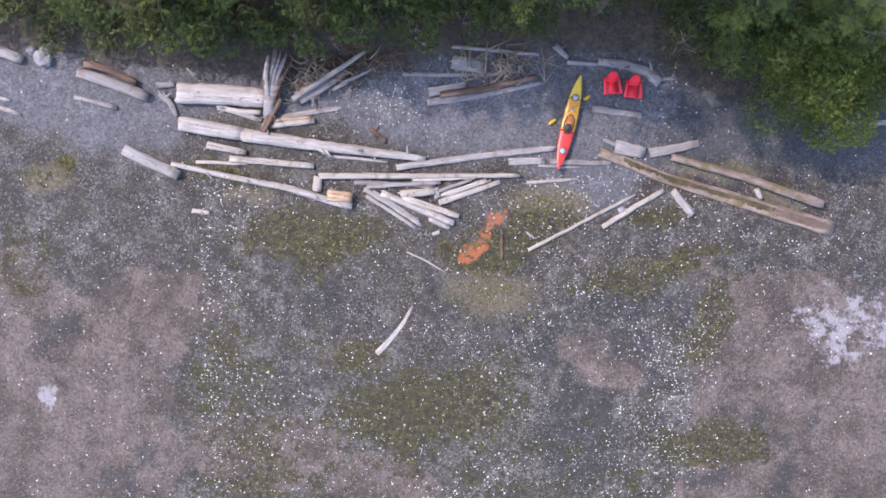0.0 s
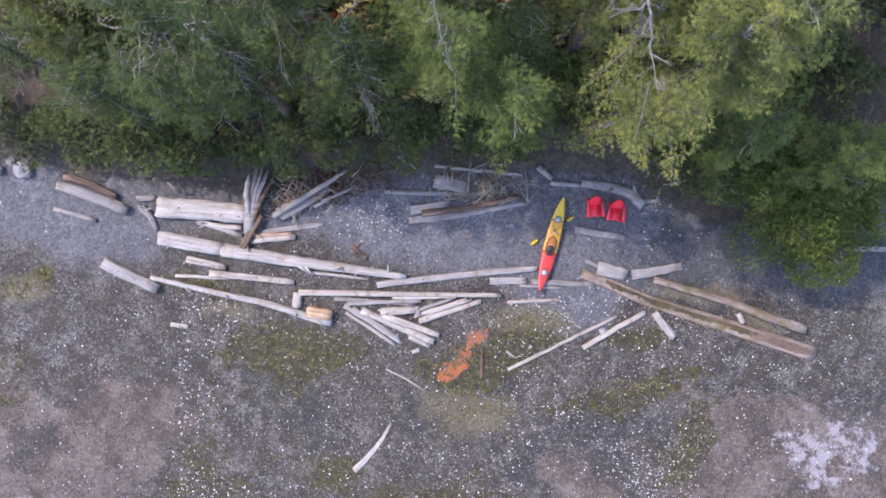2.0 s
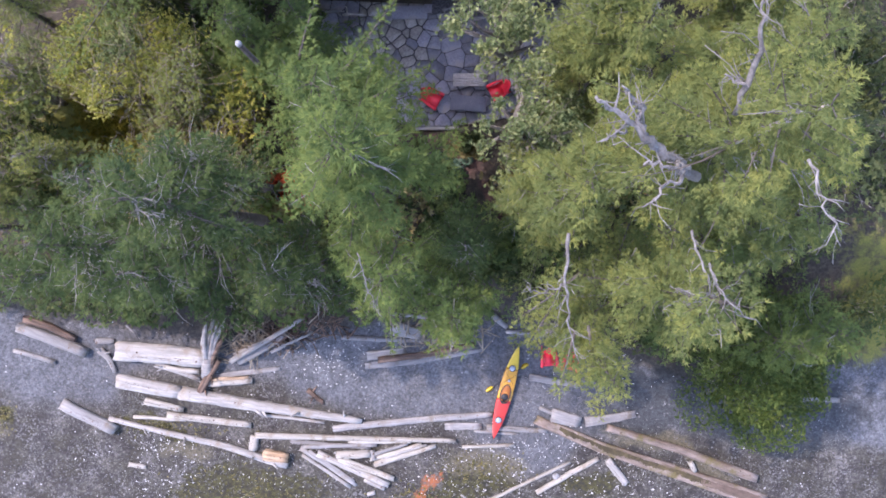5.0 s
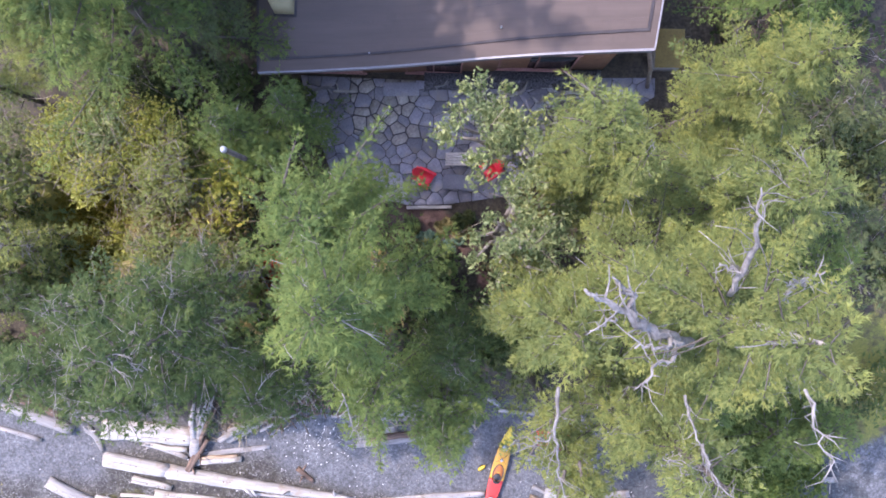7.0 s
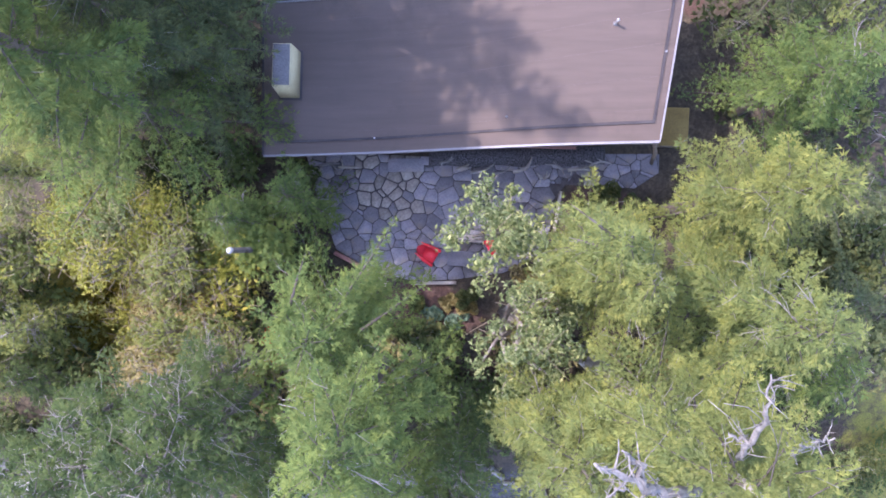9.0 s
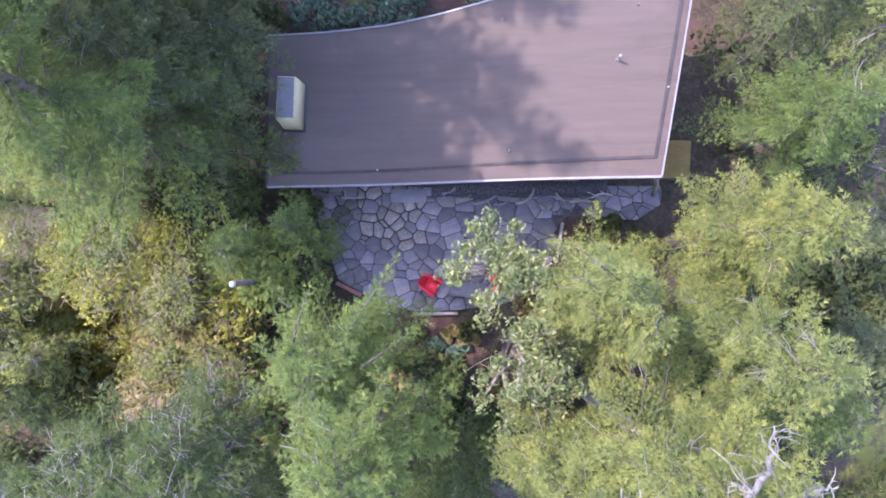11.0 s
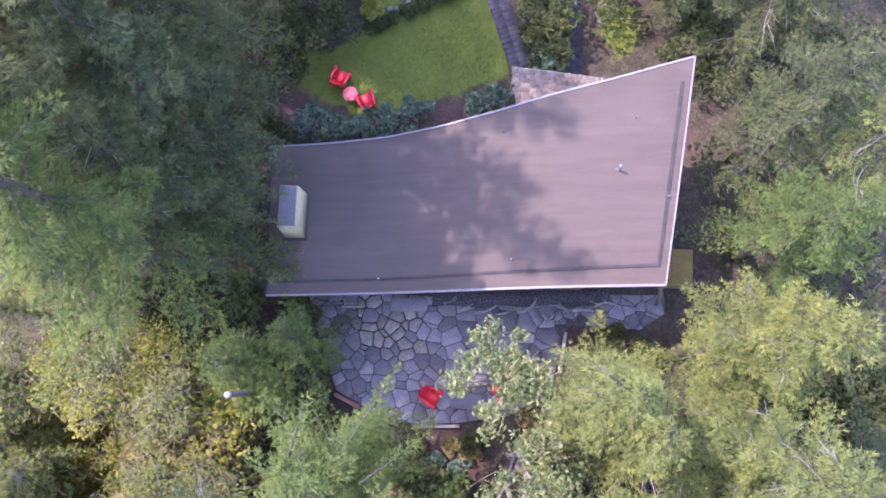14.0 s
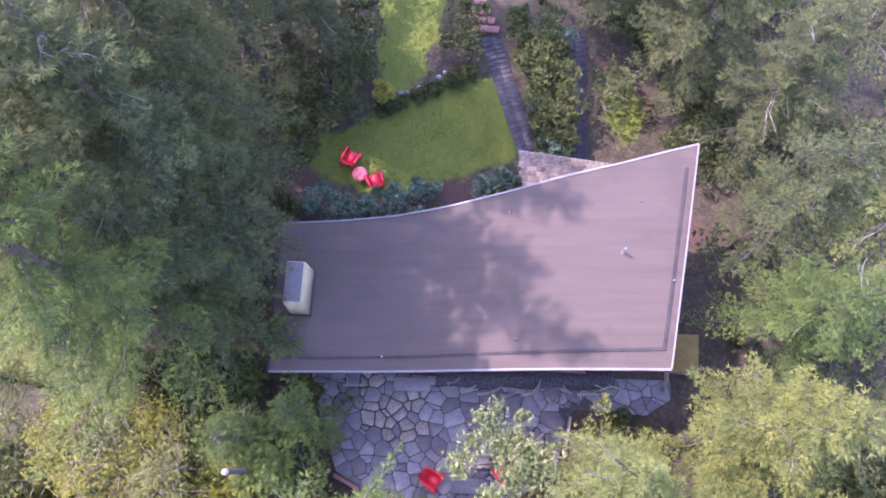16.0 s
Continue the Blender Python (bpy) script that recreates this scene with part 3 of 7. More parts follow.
# ---- house: a cabin under one swooping roof ----
def roof_z(x):
    return np.interp(x, [-4.6, -3, -1, 1, 3, 5, 7, 9, 11.2], [4.90, 5.05, 5.38, 5.80, 6.50, 7.18, 7.60, 7.85, 8.0])


def smooth_roof_z(x):
    x = np.asarray(x, float)
    return sum(roof_z(np.clip(x + d, -4.6, 11.2)) for d in (-1.2, -0.6, 0, 0.6, 1.2)) / 5


def south_edge(x):
    return 21.53 + (np.asarray(x) + 4.36) * 0.039


def north_edge(x):
    return np.interp(x, [-4.6, -2.2, 0, 2.2, 4.3, 6.3, 8.3, 11.1], [27.36, 27.50, 27.70, 28.05, 28.50, 29.03, 29.53, 30.36])


def roof_point(u, v):
    """A place on the roof: u from west to east, v from south to north, 0 to 1."""
    xw, xe = -4.36 - 0.16 * v, 9.98 + 1.11 * v
    x = xw + (xe - xw) * u
    y = south_edge(x) + (north_edge(x) - south_edge(x)) * v
    return np.stack([x, y, smooth_roof_z(x)], -1)


def roof_slab(u0, u1, v0, v1, lo, hi, nu=28, nv=8):
    u, v = np.meshgrid(np.linspace(u0, u1, nu), np.linspace(v0, v1, nv), indexing="ij")
    top = roof_point(u, v)
    b = Build()
    a, c = np.meshgrid(np.arange(nu - 1), np.arange(nv - 1), indexing="ij")
    q = np.stack([a * nv + c, (a + 1) * nv + c, (a + 1) * nv + c + 1, a * nv + c + 1], -1).reshape(-1, 4)
    f = np.concatenate([q[:, [0, 1, 2]], q[:, [0, 2, 3]]])
    b.add(top.reshape(-1, 3) + (0, 0, hi), f).add(top.reshape(-1, 3) + (0, 0, lo), f[:, ::-1])
    rim = [top[k, 0] for k in range(nu)] + [top[-1, k] for k in range(1, nv)] + [top[k, -1] for k in range(nu - 2, -1, -1)] + [top[0, k] for k in range(nv - 2, 0, -1)]
    rim = np.array(rim)
    b.add(*lofted([rim + (0, 0, lo), rim + (0, 0, hi)], False))
    return b


house = thing("house", pose(0, 0, 0), "low cedar cabin under a swooping brown roll roof", "house")
roof = part("roof", roof_slab(0, 1, 0, 1, -0.26, 0.0), ROOFING, house, "brown roll roofing streaked and stained")
for n in range(1, 7):
    v = n / 7
    part("seam", roof_slab(0.012, 0.988, v - 0.0022, v + 0.0022, 0.001, 0.004, 28, 2), SEAM, roof)
# Real raised strips, made wider and darker to take in their cast shadow.
for u0, u1, v0, v1 in ((0.03, 0.981, 0.081, 0.095), (0.9745, 0.981, 0.096, 0.90)):
    part("gravel_stop", roof_slab(u0, u1, v0, v1, 0.002, 0.05, 28 if u1 - u0 > 0.1 else 2, 2 if u1 - u0 > 0.1 else 12), TAR, roof, "dark raised roof strip widened by its shadow")
# The west edge takes the dark TAR colour to stand for its shade.
for u0, u1, v0, v1 in ((0, 1, -0.006, 0.005), (0, 1, 0.995, 1.005), (0.9985, 1.0025, 0.0, 1.0), (-0.003, 0.002, 0, 1)):
    part("fascia", roof_slab(u0, u1, v0, v1, -0.24, 0.035, 28 if u1 - u0 > 0.1 else 2, 2 if u1 - u0 > 0.1 else 12), TAR if u0 < 0 else FASCIA, house, "metal roof edge coloured dark for shade" if u0 < 0 else "pale metal roof edge")


def wall_run(x0, x1, yfun, z0, thick):
    xs = np.linspace(x0, x1, 24)
    y = yfun(xs)
    t = smooth_roof_z(xs) - 0.27
    rings = np.stack([np.stack([xs, y, 0 * xs + z0], -1), np.stack([xs, y, t], -1), np.stack([xs, y + thick, t], -1), np.stack([xs, y + thick, 0 * xs + z0], -1)], 1)
    return Build().add(*lofted(rings))


part("wall", wall_run(-3.6, 9.2, lambda x: south_edge(x) + 0.62, 1.5, 0.18), SIDING, house, "red cedar wall")
part("wall", wall_run(-3.6, 9.9, lambda x: north_edge(x) - 0.9, 1.5, 0.18), SIDING, house, "red cedar wall")
for xa, ya, xb, yb in ((-3.6, 22.3, -3.6, 26.6), (9.2, 22.7, 9.9, 28.9)):
    za, zb = float(smooth_roof_z(xa)) - 0.27, float(smooth_roof_z(xb)) - 0.27
    part("wall", Build().add(*lofted([[(xa, ya, 1.5), (xa, ya, za), (xa + 0.18, ya, za), (xa + 0.18, ya, 1.5)], [(xb, yb, 1.5), (xb, yb, zb), (xb + 0.18, yb, zb), (xb + 0.18, yb, 1.5)]])), SIDING, house, "red cedar wall")
for xa, xb, z0, z1 in ((-2.8, -0.6, 2.4, 4.2), (1.2, 3.4, 1.95, 4.4), (5.0, 7.9, 2.4, 4.8), (5.0, 7.9, 5.2, 6.5)):
    y = float(south_edge((xa + xb) / 2)) + 0.62
    win = part("window", Build().add(*box(xa, y - 0.012, z0, xb, y - 0.004, z1)), GLASS, house, "dark window glass")
    for fx0, fx1, fz0, fz1 in ((xa - 0.08, xa, z0 - 0.08, z1 + 0.08), (xb, xb + 0.08, z0 - 0.08, z1 + 0.08), (xa, xb, z1, z1 + 0.08), (xa, xb, z0 - 0.08, z0), ((xa + xb) / 2 - 0.03, (xa + xb) / 2 + 0.03, z0, z1)):
        part("frame", Build().add(*box(fx0, y - 0.06, fz0, fx1, y - 0.014, fz1)), STEP_WOOD, win)
    part("sill", Build().add(*box(xa - 0.12, y - 0.14, z0 - 0.13, xb + 0.12, y - 0.06, z0 - 0.08, 0.01)), STEP_WOOD, win)
post = part("corner_post", Build().add(*tube([(11.3, 22.0, 1.75), (10.6, 22.05, 5.0), (9.85, 22.15, 7.7)], [0.09, 0.085, 0.08], 8)), SHINGLE, house, "slanting round timber post")

chimney = part("chimney", Build().add(*lofted([[(-3.74, 23.72, 4.9), (-3.0, 23.72, 4.9), (-3.0, 25.48, 4.9), (-3.74, 25.48, 4.9)], [(-3.72, 23.86, 6.75), (-3.06, 23.86, 6.75), (-3.06, 25.40, 6.75), (-3.72, 25.40, 6.75)]])), CREAM, house, "cream stucco chimney with a flat grey cap")
part("chimney_cap", Build().add(*box(-3.70, 23.90, 6.754, -3.10, 25.37, 6.80, 0.02)), surface("lead_cap", (0.10, 0.098, 0.10), (0.14, 0.135, 0.14), 2.0, 0.9, 20, (1, 1, 1), 0.1, 0.03), chimney, "grey metal chimney cap")
part("flashing", Build().add(*box(-3.80, 23.66, 5.0, -2.92, 25.54, 5.12)), TAR, chimney)
for x, y, h, r in ((8.36, 26.15, 0.5, 0.045), (8.99, 28.07, 0.12, 0.02), (4.73, 22.93, 0.12, 0.026), (4.35, 27.65, 0.12, 0.022), (-0.07, 22.23, 0.12, 0.024), (10.1, 25.19, 0.12, 0.026)):
    z = float(smooth_roof_z(x))
    pipe = part("vent_pipe", Build().add(*tube([(x, y, z - 0.05), (x, y, z + h)], [r, r], 10)), METAL, house, "pale metal roof vent pipe")
    part("vent_collar", Build().add(*tube([(x, y, z), (x, y, z + 0.05)], [r * 1.6, r * 1.2], 10)), METAL, pipe)
    part("vent_hood", Build().add(*tube([(x, y, z + h), (x, y, z + h + 0.05)], [r * 1.3, r * 0.7], 10)), METAL, pipe)

# north porch with a shingled lean-to roof
porch = part("porch_roof", Build().add(*lofted([[(4.95, 29.3, 5.15), (4.85, 30.95, 4.75), (4.85, 30.95, 4.67), (4.95, 29.3, 5.07)], [(8.7, 29.4, 5.15), (8.45, 30.62, 4.75), (8.45, 30.62, 4.67), (8.7, 29.4, 5.07)]])), SHINGLE, house, "cedar shingled porch roof")
for r in range(6):
    for c in range(15):
        k, w = r / 6, (c + 0.5 * (r % 2)) / 15
        x = 4.9 + w * 3.55
        y = 29.5 + (1 - k) * (1.35 - 0.32 * w)
        part("shingle", Build().add(*moved(box(-0.115, -0.14, 0, 0.115, 0.14, 0.02, 0.006), pose(x, y, 4.77 + 0.37 * k + rng.uniform(0, 0.01), 14))), SHINGLE, porch)
part("gutter", Build().add(*tube([(4.8, 31.02, 4.70), (8.5, 30.66, 4.70)], [0.06, 0.06], 8)), FASCIA, porch, "pale metal gutter")
for n in range(9):
    x = 4.95 + n * 0.43
    part("gutter_strap", Build().add(*box(x - 0.02, 30.93 - 0.097 * (x - 4.9), 4.76, x + 0.02, 31.05 - 0.097 * (x - 4.9), 4.78)), TIMBER, porch)
for x, y in ((4.95, 30.8), (8.35, 30.5)):
    part("porch_post", Build().add(*box(x - 0.07, y - 0.07, 1.7, x + 0.07, y + 0.07, 4.7)), TIMBER, house)

shed = thing("lean_to_box", pose(11.9, 23.4, gz(11.9, 23.4)), "ochre plywood firewood box beside the cabin", "storage box")
part("body", Build().add(*box(-0.52, -0.72, 0, 0.52, 0.72, 1.0)), TIMBER, shed)
part("lid", Build().add(*moved(box(-0.58, -0.78, 0, 0.58, 0.78, 0.05, 0.01), pose(0, 0, 1.02, 4, 0, 0))), OCHRE, shed, "weathered ochre plywood lid")


# ---- trees ----
def spray_shape(pairs=5, spread=0.34, sweep=0.26, droop=0.16):
    s = np.linspace(0, 1, pairs + 2)
    axis = np.stack([s, 0 * s, -droop * s * s], -1)
    v, f = [*axis], []
    for k in range(pairs + 1):
        for side in (-1, 1):
            w = spread * (1 - 0.65 * s[k]) * (0.7 + 0.6 * ((k * 7 + side * 3 + pairs * spread * 9) % 5) / 5)
            v.append((s[k] + sweep, side * w, -droop * (s[k] + sweep) ** 2 - 0.05))
            f.append((k, k + 1, len(v) - 1) if side > 0 else (k + 1, k, len(v) - 1))
    return np.array(v), np.array(f)


def needle_tuft(blades=5, fan=70, seed=0):
    """A rounded tuft of needle-clad twiglets, one blade each, along a short stem."""
    r = np.random.default_rng(seed)
    v, f = [], []
    for k, a in enumerate(np.linspace(-fan, fan, blades)):
        a = radians(a + r.normal(0, 9))
        c, s = math.cos(a), math.sin(a)
        root = 0.34 * (1 - abs(a) / radians(fan + 20)) * r.uniform(0.4, 1.2)
        ln, w = r.uniform(0.75, 1.15), r.uniform(0.085, 0.12)
        n = len(v)
        v += [(root - w * s, w * c, 0.03), (root + w * s, -w * c, -0.03), (root + ln * c, ln * s, r.normal(-0.08, 0.14))]
        f.append((n + 1, n, n + 2) if c > 0 else (n, n + 1, n + 2))
    return np.array(v), np.array(f)


def leaf_shape():
    """Three broad leaves at the end of a twig."""
    v, f = [(0, 0, 0)], []
    for a in (-55, 0, 55):
        c, s = math.cos(radians(a)), math.sin(radians(a))
        n = len(v)
        v += [(0.5 * c - 0.24 * s, 0.5 * s + 0.24 * c, 0.08), (0.5 * c + 0.24 * s, 0.5 * s - 0.24 * c, 0.08), (1.0 * c, 1.0 * s, -0.08)]
        f += [(0, n + 1, n), (n, n + 1, n + 2)]
    return np.array(v, float), np.array(f)


SPRAYS, LEAFLET = [needle_tuft(3, 38, 1), needle_tuft(3, 46, 2), needle_tuft(3, 32, 3)], leaf_shape()
TUFT = spray_shape(3, 0.5, 0.35, 0.1)


def store_tip(ob, values, per):
    """Stores a value from 0 to 1 for each tuft, higher where its colour is paler."""
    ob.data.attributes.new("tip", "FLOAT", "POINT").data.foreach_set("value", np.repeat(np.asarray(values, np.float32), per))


def scatter(b, shape, at, ahead, up, size):
    """Puts a copy of the shape at every place."""
    v, f = shape
    ahead = unit(ahead)
    side = unit(np.cross(up, ahead))
    top = np.cross(ahead, side)
    w = at[:, None] + size[:, None, None] * (v[None, :, :1] * ahead[:, None] + v[None, :, 1:2] * side[:, None] + v[None, :, 2:] * top[:, None])
    n = len(v)
    b.add(w.reshape(-1, 3), (f[None] + (np.arange(len(at)) * n)[:, None, None]).reshape(-1, 3))


# gnarled bare limbs of the shore firs: paths, with the radius at either end
NEST = (2.86, 15.24, 35.58)


def nearer(runs, k):
    """Limbs drawn closer to a point above the canopy."""
    return [([tuple(n + (c - n) * k for c, n in zip(p, NEST)) for p in pts], a * k, b * k) for pts, a, b in runs]


OLD = [([(8.6, 13.1, 17.2), (7.5, 13.45, 18.6), (6.9, 13.75, 19.2), (6.1, 14.15, 19.8), (5.65, 14.4, 20.0)], 0.161, 0.042), ([(6.9, 13.75, 19.2), (6.6, 14.3, 19.6), (6.2, 14.65, 19.9)], 0.081, 0.036),
       ([(8.1, 13.2, 18.3), (7.4, 13.2, 18.8), (6.9, 13.15, 19.0)], 0.074, 0.030), ([(7.95, 13.0, 18.3), (7.45, 12.65, 18.6), (6.95, 12.25, 18.8)], 0.062, 0.018), ([(6.4, 13.8, 19.5), (5.85, 13.55, 19.6)], 0.043, 0.018),
       ([(8.4, 14.4, 20.2), (8.4, 15.2, 21.3), (8.2, 15.8, 22.0), (8.15, 16.3, 22.2)], 0.081, 0.018), ([(8.4, 14.8, 20.8), (7.9, 15.0, 21.0)], 0.050, 0.018),
       ([(9.6, 14.3, 19.5), (9.85, 14.7, 20.2), (10.05, 14.9, 20.6)], 0.074, 0.024), ([(9.85, 14.7, 20.2), (9.4, 14.6, 20.4)], 0.050, 0.018), ([(8.15, 12.1, 18.4), (8.3, 11.35, 18.8), (8.6, 10.5, 18.8)], 0.043, 0.012)]
LOW = [([(5.6, 12.0, 17.3), (5.6, 11.0, 17.0), (5.75, 9.9, 16.6), (6.15, 8.8, 16.0)], 0.055, 0.013), ([(5.62, 10.8, 16.9), (5.1, 10.6, 17.0), (4.6, 10.6, 17.0)], 0.031, 0.011)]
FAR = [([(8.1, 11.4, 19.8), (8.3, 10.6, 20.3), (8.9, 10.3, 20.1)], 0.031, 0.009)]
EAST = [([(11.0, 12.2, 17.8), (11.2, 11.2, 18.2), (11.7, 10.2, 18.0)], 0.045, 0.013)]
MID = [([(0.45, 11.4, 15.6), (0.65, 10.6, 15.2), (0.95, 9.9, 14.8)], 0.022, 0.009)]
OLD = nearer(OLD[:5], 0.92) + OLD[5:]
EAST = nearer(EAST, 0.69)
BARE_RUNS = [p for p, _, _ in OLD + LOW + FAR + EAST + MID]


def fir(x, y, top, radius, tone="fir", seed=0, label="tall fir with drooping feathery boughs", bare=0.25, density=1.0, dead=4, lean=(0.0, 0.0), group="firs of the wood", gap=0.2, size=0.215, limbs=(), reach_out=(), boughs=1.0):
    """A conifer: tapered trunk, whorled boughs and flat needle sprays, with a few dead limbs."""
    r = np.random.default_rng(seed)
    z0 = gz(x, y) - 0.1
    high = top - z0
    tree = thing("fir_tree", pose(x, y, z0), label, "tree", group)
    bow = np.array(lean)

    def axis(h):
        k = h / high
        return np.array([bow[0] * k * k, bow[1] * k * k, h])

    hs = np.linspace(0, high * 0.985, 9)
    thick = 0.016 * high
    part("trunk", Build().add(*tube([axis(h) for h in hs], thick * (1.02 - hs / high) + 0.02, 8, wobble=0.06)), BARK if len(limbs) > 4 else SHADED_BARK, tree)
    crown, wood = Build(), Build()
    count = int((12 + 4.2 * high * (1 - bare)) * boughs)
    at, ahead, ups, tips = [], [], [], []
    for n in range(count):
        k = bare + (1 - bare) * ((n + r.random()) / count) ** 0.78
        if r.random() < gap * (1 - k):
            continue
        f = (k - bare) / (1 - bare)
        az = n * 2.39996 + r.normal(0, 0.35)
        length = radius * (max(0.0, 1 - f) ** 0.72) * r.uniform(0.65, 1.12) + 0.22
        rise = np.interp(f, [0, 0.6, 1], [-0.10, 0.15, 0.85]) + r.normal(0, 0.08)
        start = axis(k * high)
        d = np.array([math.cos(az), math.sin(az), rise])
        s = np.linspace(0, 1, 6)
        path = start + np.outer(s * length, d)
        path[:, 2] -= 0.16 * length * s**2
        path[:, :2] += np.outer(s**2, r.normal(0, 0.2, 2)) * length
        wood.add(*tube(path - (0, 0, 0.05), np.linspace(0.015 * length + 0.012, 0.006, 6), 3, cap=False))
        thin = density * (0.72 if f < 0.3 else 1.0)
        stations = max(3, int(length / 0.092 * thin))
        flat = np.array([math.cos(az), math.sin(az), 0.0])
        across = np.array([-flat[1], flat[0], 0.0])
        for q in np.linspace(0.2 if f < 0.3 else 0.05, 1.0, stations):
            c = np.array([np.interp(q, s, path[:, m]) for m in range(3)])
            reach = 0.42 * length * (1 - q) ** 0.8 * min(1, q * 2.2) + 0.16
            for side in (-1, 1):
                if r.random() < 0.14:
                    continue
                d2 = flat * r.uniform(0.55, 0.95) + across * side * r.uniform(0.6, 1.0) + np.array([0, 0, r.normal(-0.12, 0.14)])
                d2 /= np.linalg.norm(d2)
                for t in np.arange(r.uniform(0, 0.05), reach, 0.092 / thin):
                    at.append(c + d2 * t + r.normal(0, 0.05, 3))
                    ahead.append(d2 + r.normal(0, 0.28, 3) * (1, 1, 0.8))
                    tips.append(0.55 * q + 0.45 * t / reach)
                    ups.append(np.array([0, 0, 1.0]) + r.normal(0, 0.34, 3))
        tips.append(1.0)
        at.append(path[-1])
        ahead.append(d * 1.0 + np.array([0, 0, -0.2]))
        ups.append(np.array([0, 0, 1.0]))
    for n in range(int(high * (1 - bare) * 22)):
        k = bare + (1 - bare) * r.random()
        at.append(axis(k * high) + r.normal(0, 0.16, 3) + (0, 0, 0.1))
        ahead.append(np.array([*r.normal(0, 1, 2), 0.5]))
        ups.append(np.array([0, 0, 1.0]) + r.normal(0, 0.4, 3))
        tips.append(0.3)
    for (p0, p1, wide) in reach_out:
        p0, p1 = np.array(p0) - (x, y, z0), np.array(p1) - (x, y, z0)
        d = p1 - p0
        ln = np.linalg.norm(d)
        d = d / ln
        across = unit(np.cross(d, (0, 0, 1.0)))
        wood.add(*tube([p0, (p0 + p1) / 2 + (0, 0, 0.12), p1], [0.05, 0.03, 0.01], 5))
        for q in np.linspace(0.0, 1.0, int(ln / 0.085)):
            for side in (-1, 1):
                w = wide * (1.05 - q) ** 0.6 * r.uniform(0.4, 1.0)
                for t in np.arange(0, w, 0.11):
                    at.append(p0 + d * ln * q + across * side * t + (0, 0, 0.12 * math.sin(3.14 * q) - 0.2 * t) + r.normal(0, 0.05, 3))
                    ahead.append(d * 0.8 + across * side + r.normal(0, 0.35, 3))
                    tips.append(0.4 + 0.6 * q)
                    ups.append(np.array([0, 0, 1.0]) + r.normal(0, 0.35, 3))
    for n in range(dead * 2):
        k = r.uniform(0.4, 0.97)
        az, length = r.uniform(0, 6.28), radius * r.uniform(0.4, 0.95) * (1.25 - k) * 0.8
        p = [axis(k * high)]
        d = np.array([math.cos(az), math.sin(az), r.uniform(-0.1, 0.5)])
        for m in range(5):
            d = d + r.normal(0, 0.22, 3)
            p.append(p[-1] + d * length / 5)
        twigs = Build().add(*tube(p, np.linspace(0.022, 0.007, 6), 4))
        for m in (1, 2, 3, 4, 4, 5):
            e = d + r.normal(0, 0.7, 3)
            twigs.add(*tube([p[m], p[m] + e * length * 0.18, p[m] + e * length * 0.3 + r.normal(0, 0.1, 3)], [0.013, 0.010, 0.005], 3))
        part("dead_limb", twigs, DEADWOOD, tree, "bare grey dead limb")
    base = np.array([x, y, z0])
    for path, r0, r1 in limbs:
        p = np.array(path, float) - base
        q = np.linspace(0, len(p) - 1, 4 * len(p))
        p = np.stack([np.interp(q, np.arange(len(p)), p[:, m]) for m in range(3)], -1)
        p[1:-1] += r.normal(0, 0.035, (len(p) - 2, 3))
        arm = Build().add(*tube(p, np.linspace(r0 * 0.85, r1 * 0.75, len(p)), 7, wobble=0.14))
        for m in range(2, len(p), 2):
            e = r.normal(0, 0.34, 3) + (p[m] - p[m - 1])
            arm.add(*tube([p[m], p[m] + e * 0.5, p[m] + e * 0.8 + r.normal(0, 0.12, 3)], [r1 * 0.7, r1 * 0.45, 0.008], 5))
            for k in range(2):
                e = r.normal(0, 0.15, 3) + 0.5 * (p[m] - p[m - 1])
                arm.add(*tube([p[m - 1], p[m - 1] + e * 0.6 + r.normal(0, 0.05, 3), p[m - 1] + e * 1.3], [0.014, 0.010, 0.004], 4))
        part("gnarled_limb", arm, LIMB, tree, "thick bleached grey limb")
    at, ahead, ups, tips = np.array(at), np.array(ahead), np.array(ups), np.array(tips)
    for path in BARE_RUNS:
        p = np.array(path) - base
        if np.linalg.norm(p[0, :2]) > 7:
            continue
        for a, b in zip(p[:-1], p[1:]):
            k = np.clip(((at - a)[:, :2] @ (b - a)[:2]) / max((b - a)[:2] @ (b - a)[:2], 1e-6), 0, 1)
            off = at - (a + k[:, None] * (b - a))
            keep = (np.hypot(off[:, 0], off[:, 1]) > 0.26) | (off[:, 2] < -0.15)
            at, ahead, ups, tips = at[keep], ahead[keep], ups[keep], tips[keep]
    grow = size * 0.78 * r.uniform(0.6, 1.3, len(at))
    for k, shape in enumerate(SPRAYS):
        scatter(crown, shape, at[k::3], ahead[k::3], ups[k::3], grow[k::3])
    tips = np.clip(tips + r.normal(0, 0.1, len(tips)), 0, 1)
    store_tip(part("crown", crown, LEAF[tone], tree, "feathery needle boughs"), np.concatenate([tips[k::3] for k in range(3)]), len(SPRAYS[0][0]))
    fine = Build()
    for k in r.integers(0, len(at), 8 * (dead + 1)):
        d = unit(ahead[k] + r.normal(0, 0.5, 3) + (0, 0, 0.25)) * r.uniform(0.15, 0.4)
        c = at[k] + (0, 0, 0.05)
        fine.add(*tube([c - d, c + r.normal(0, 0.03, 3), c + d], [0.008, 0.007, 0.003], 3, cap=False))
    tagged(part("brushwood", fine, DEADWOOD, tree, "bare grey twigs"), kind="stuff")
    tagged(part("branchwork", wood, TWIG, tree), kind="stuff")
    return tree


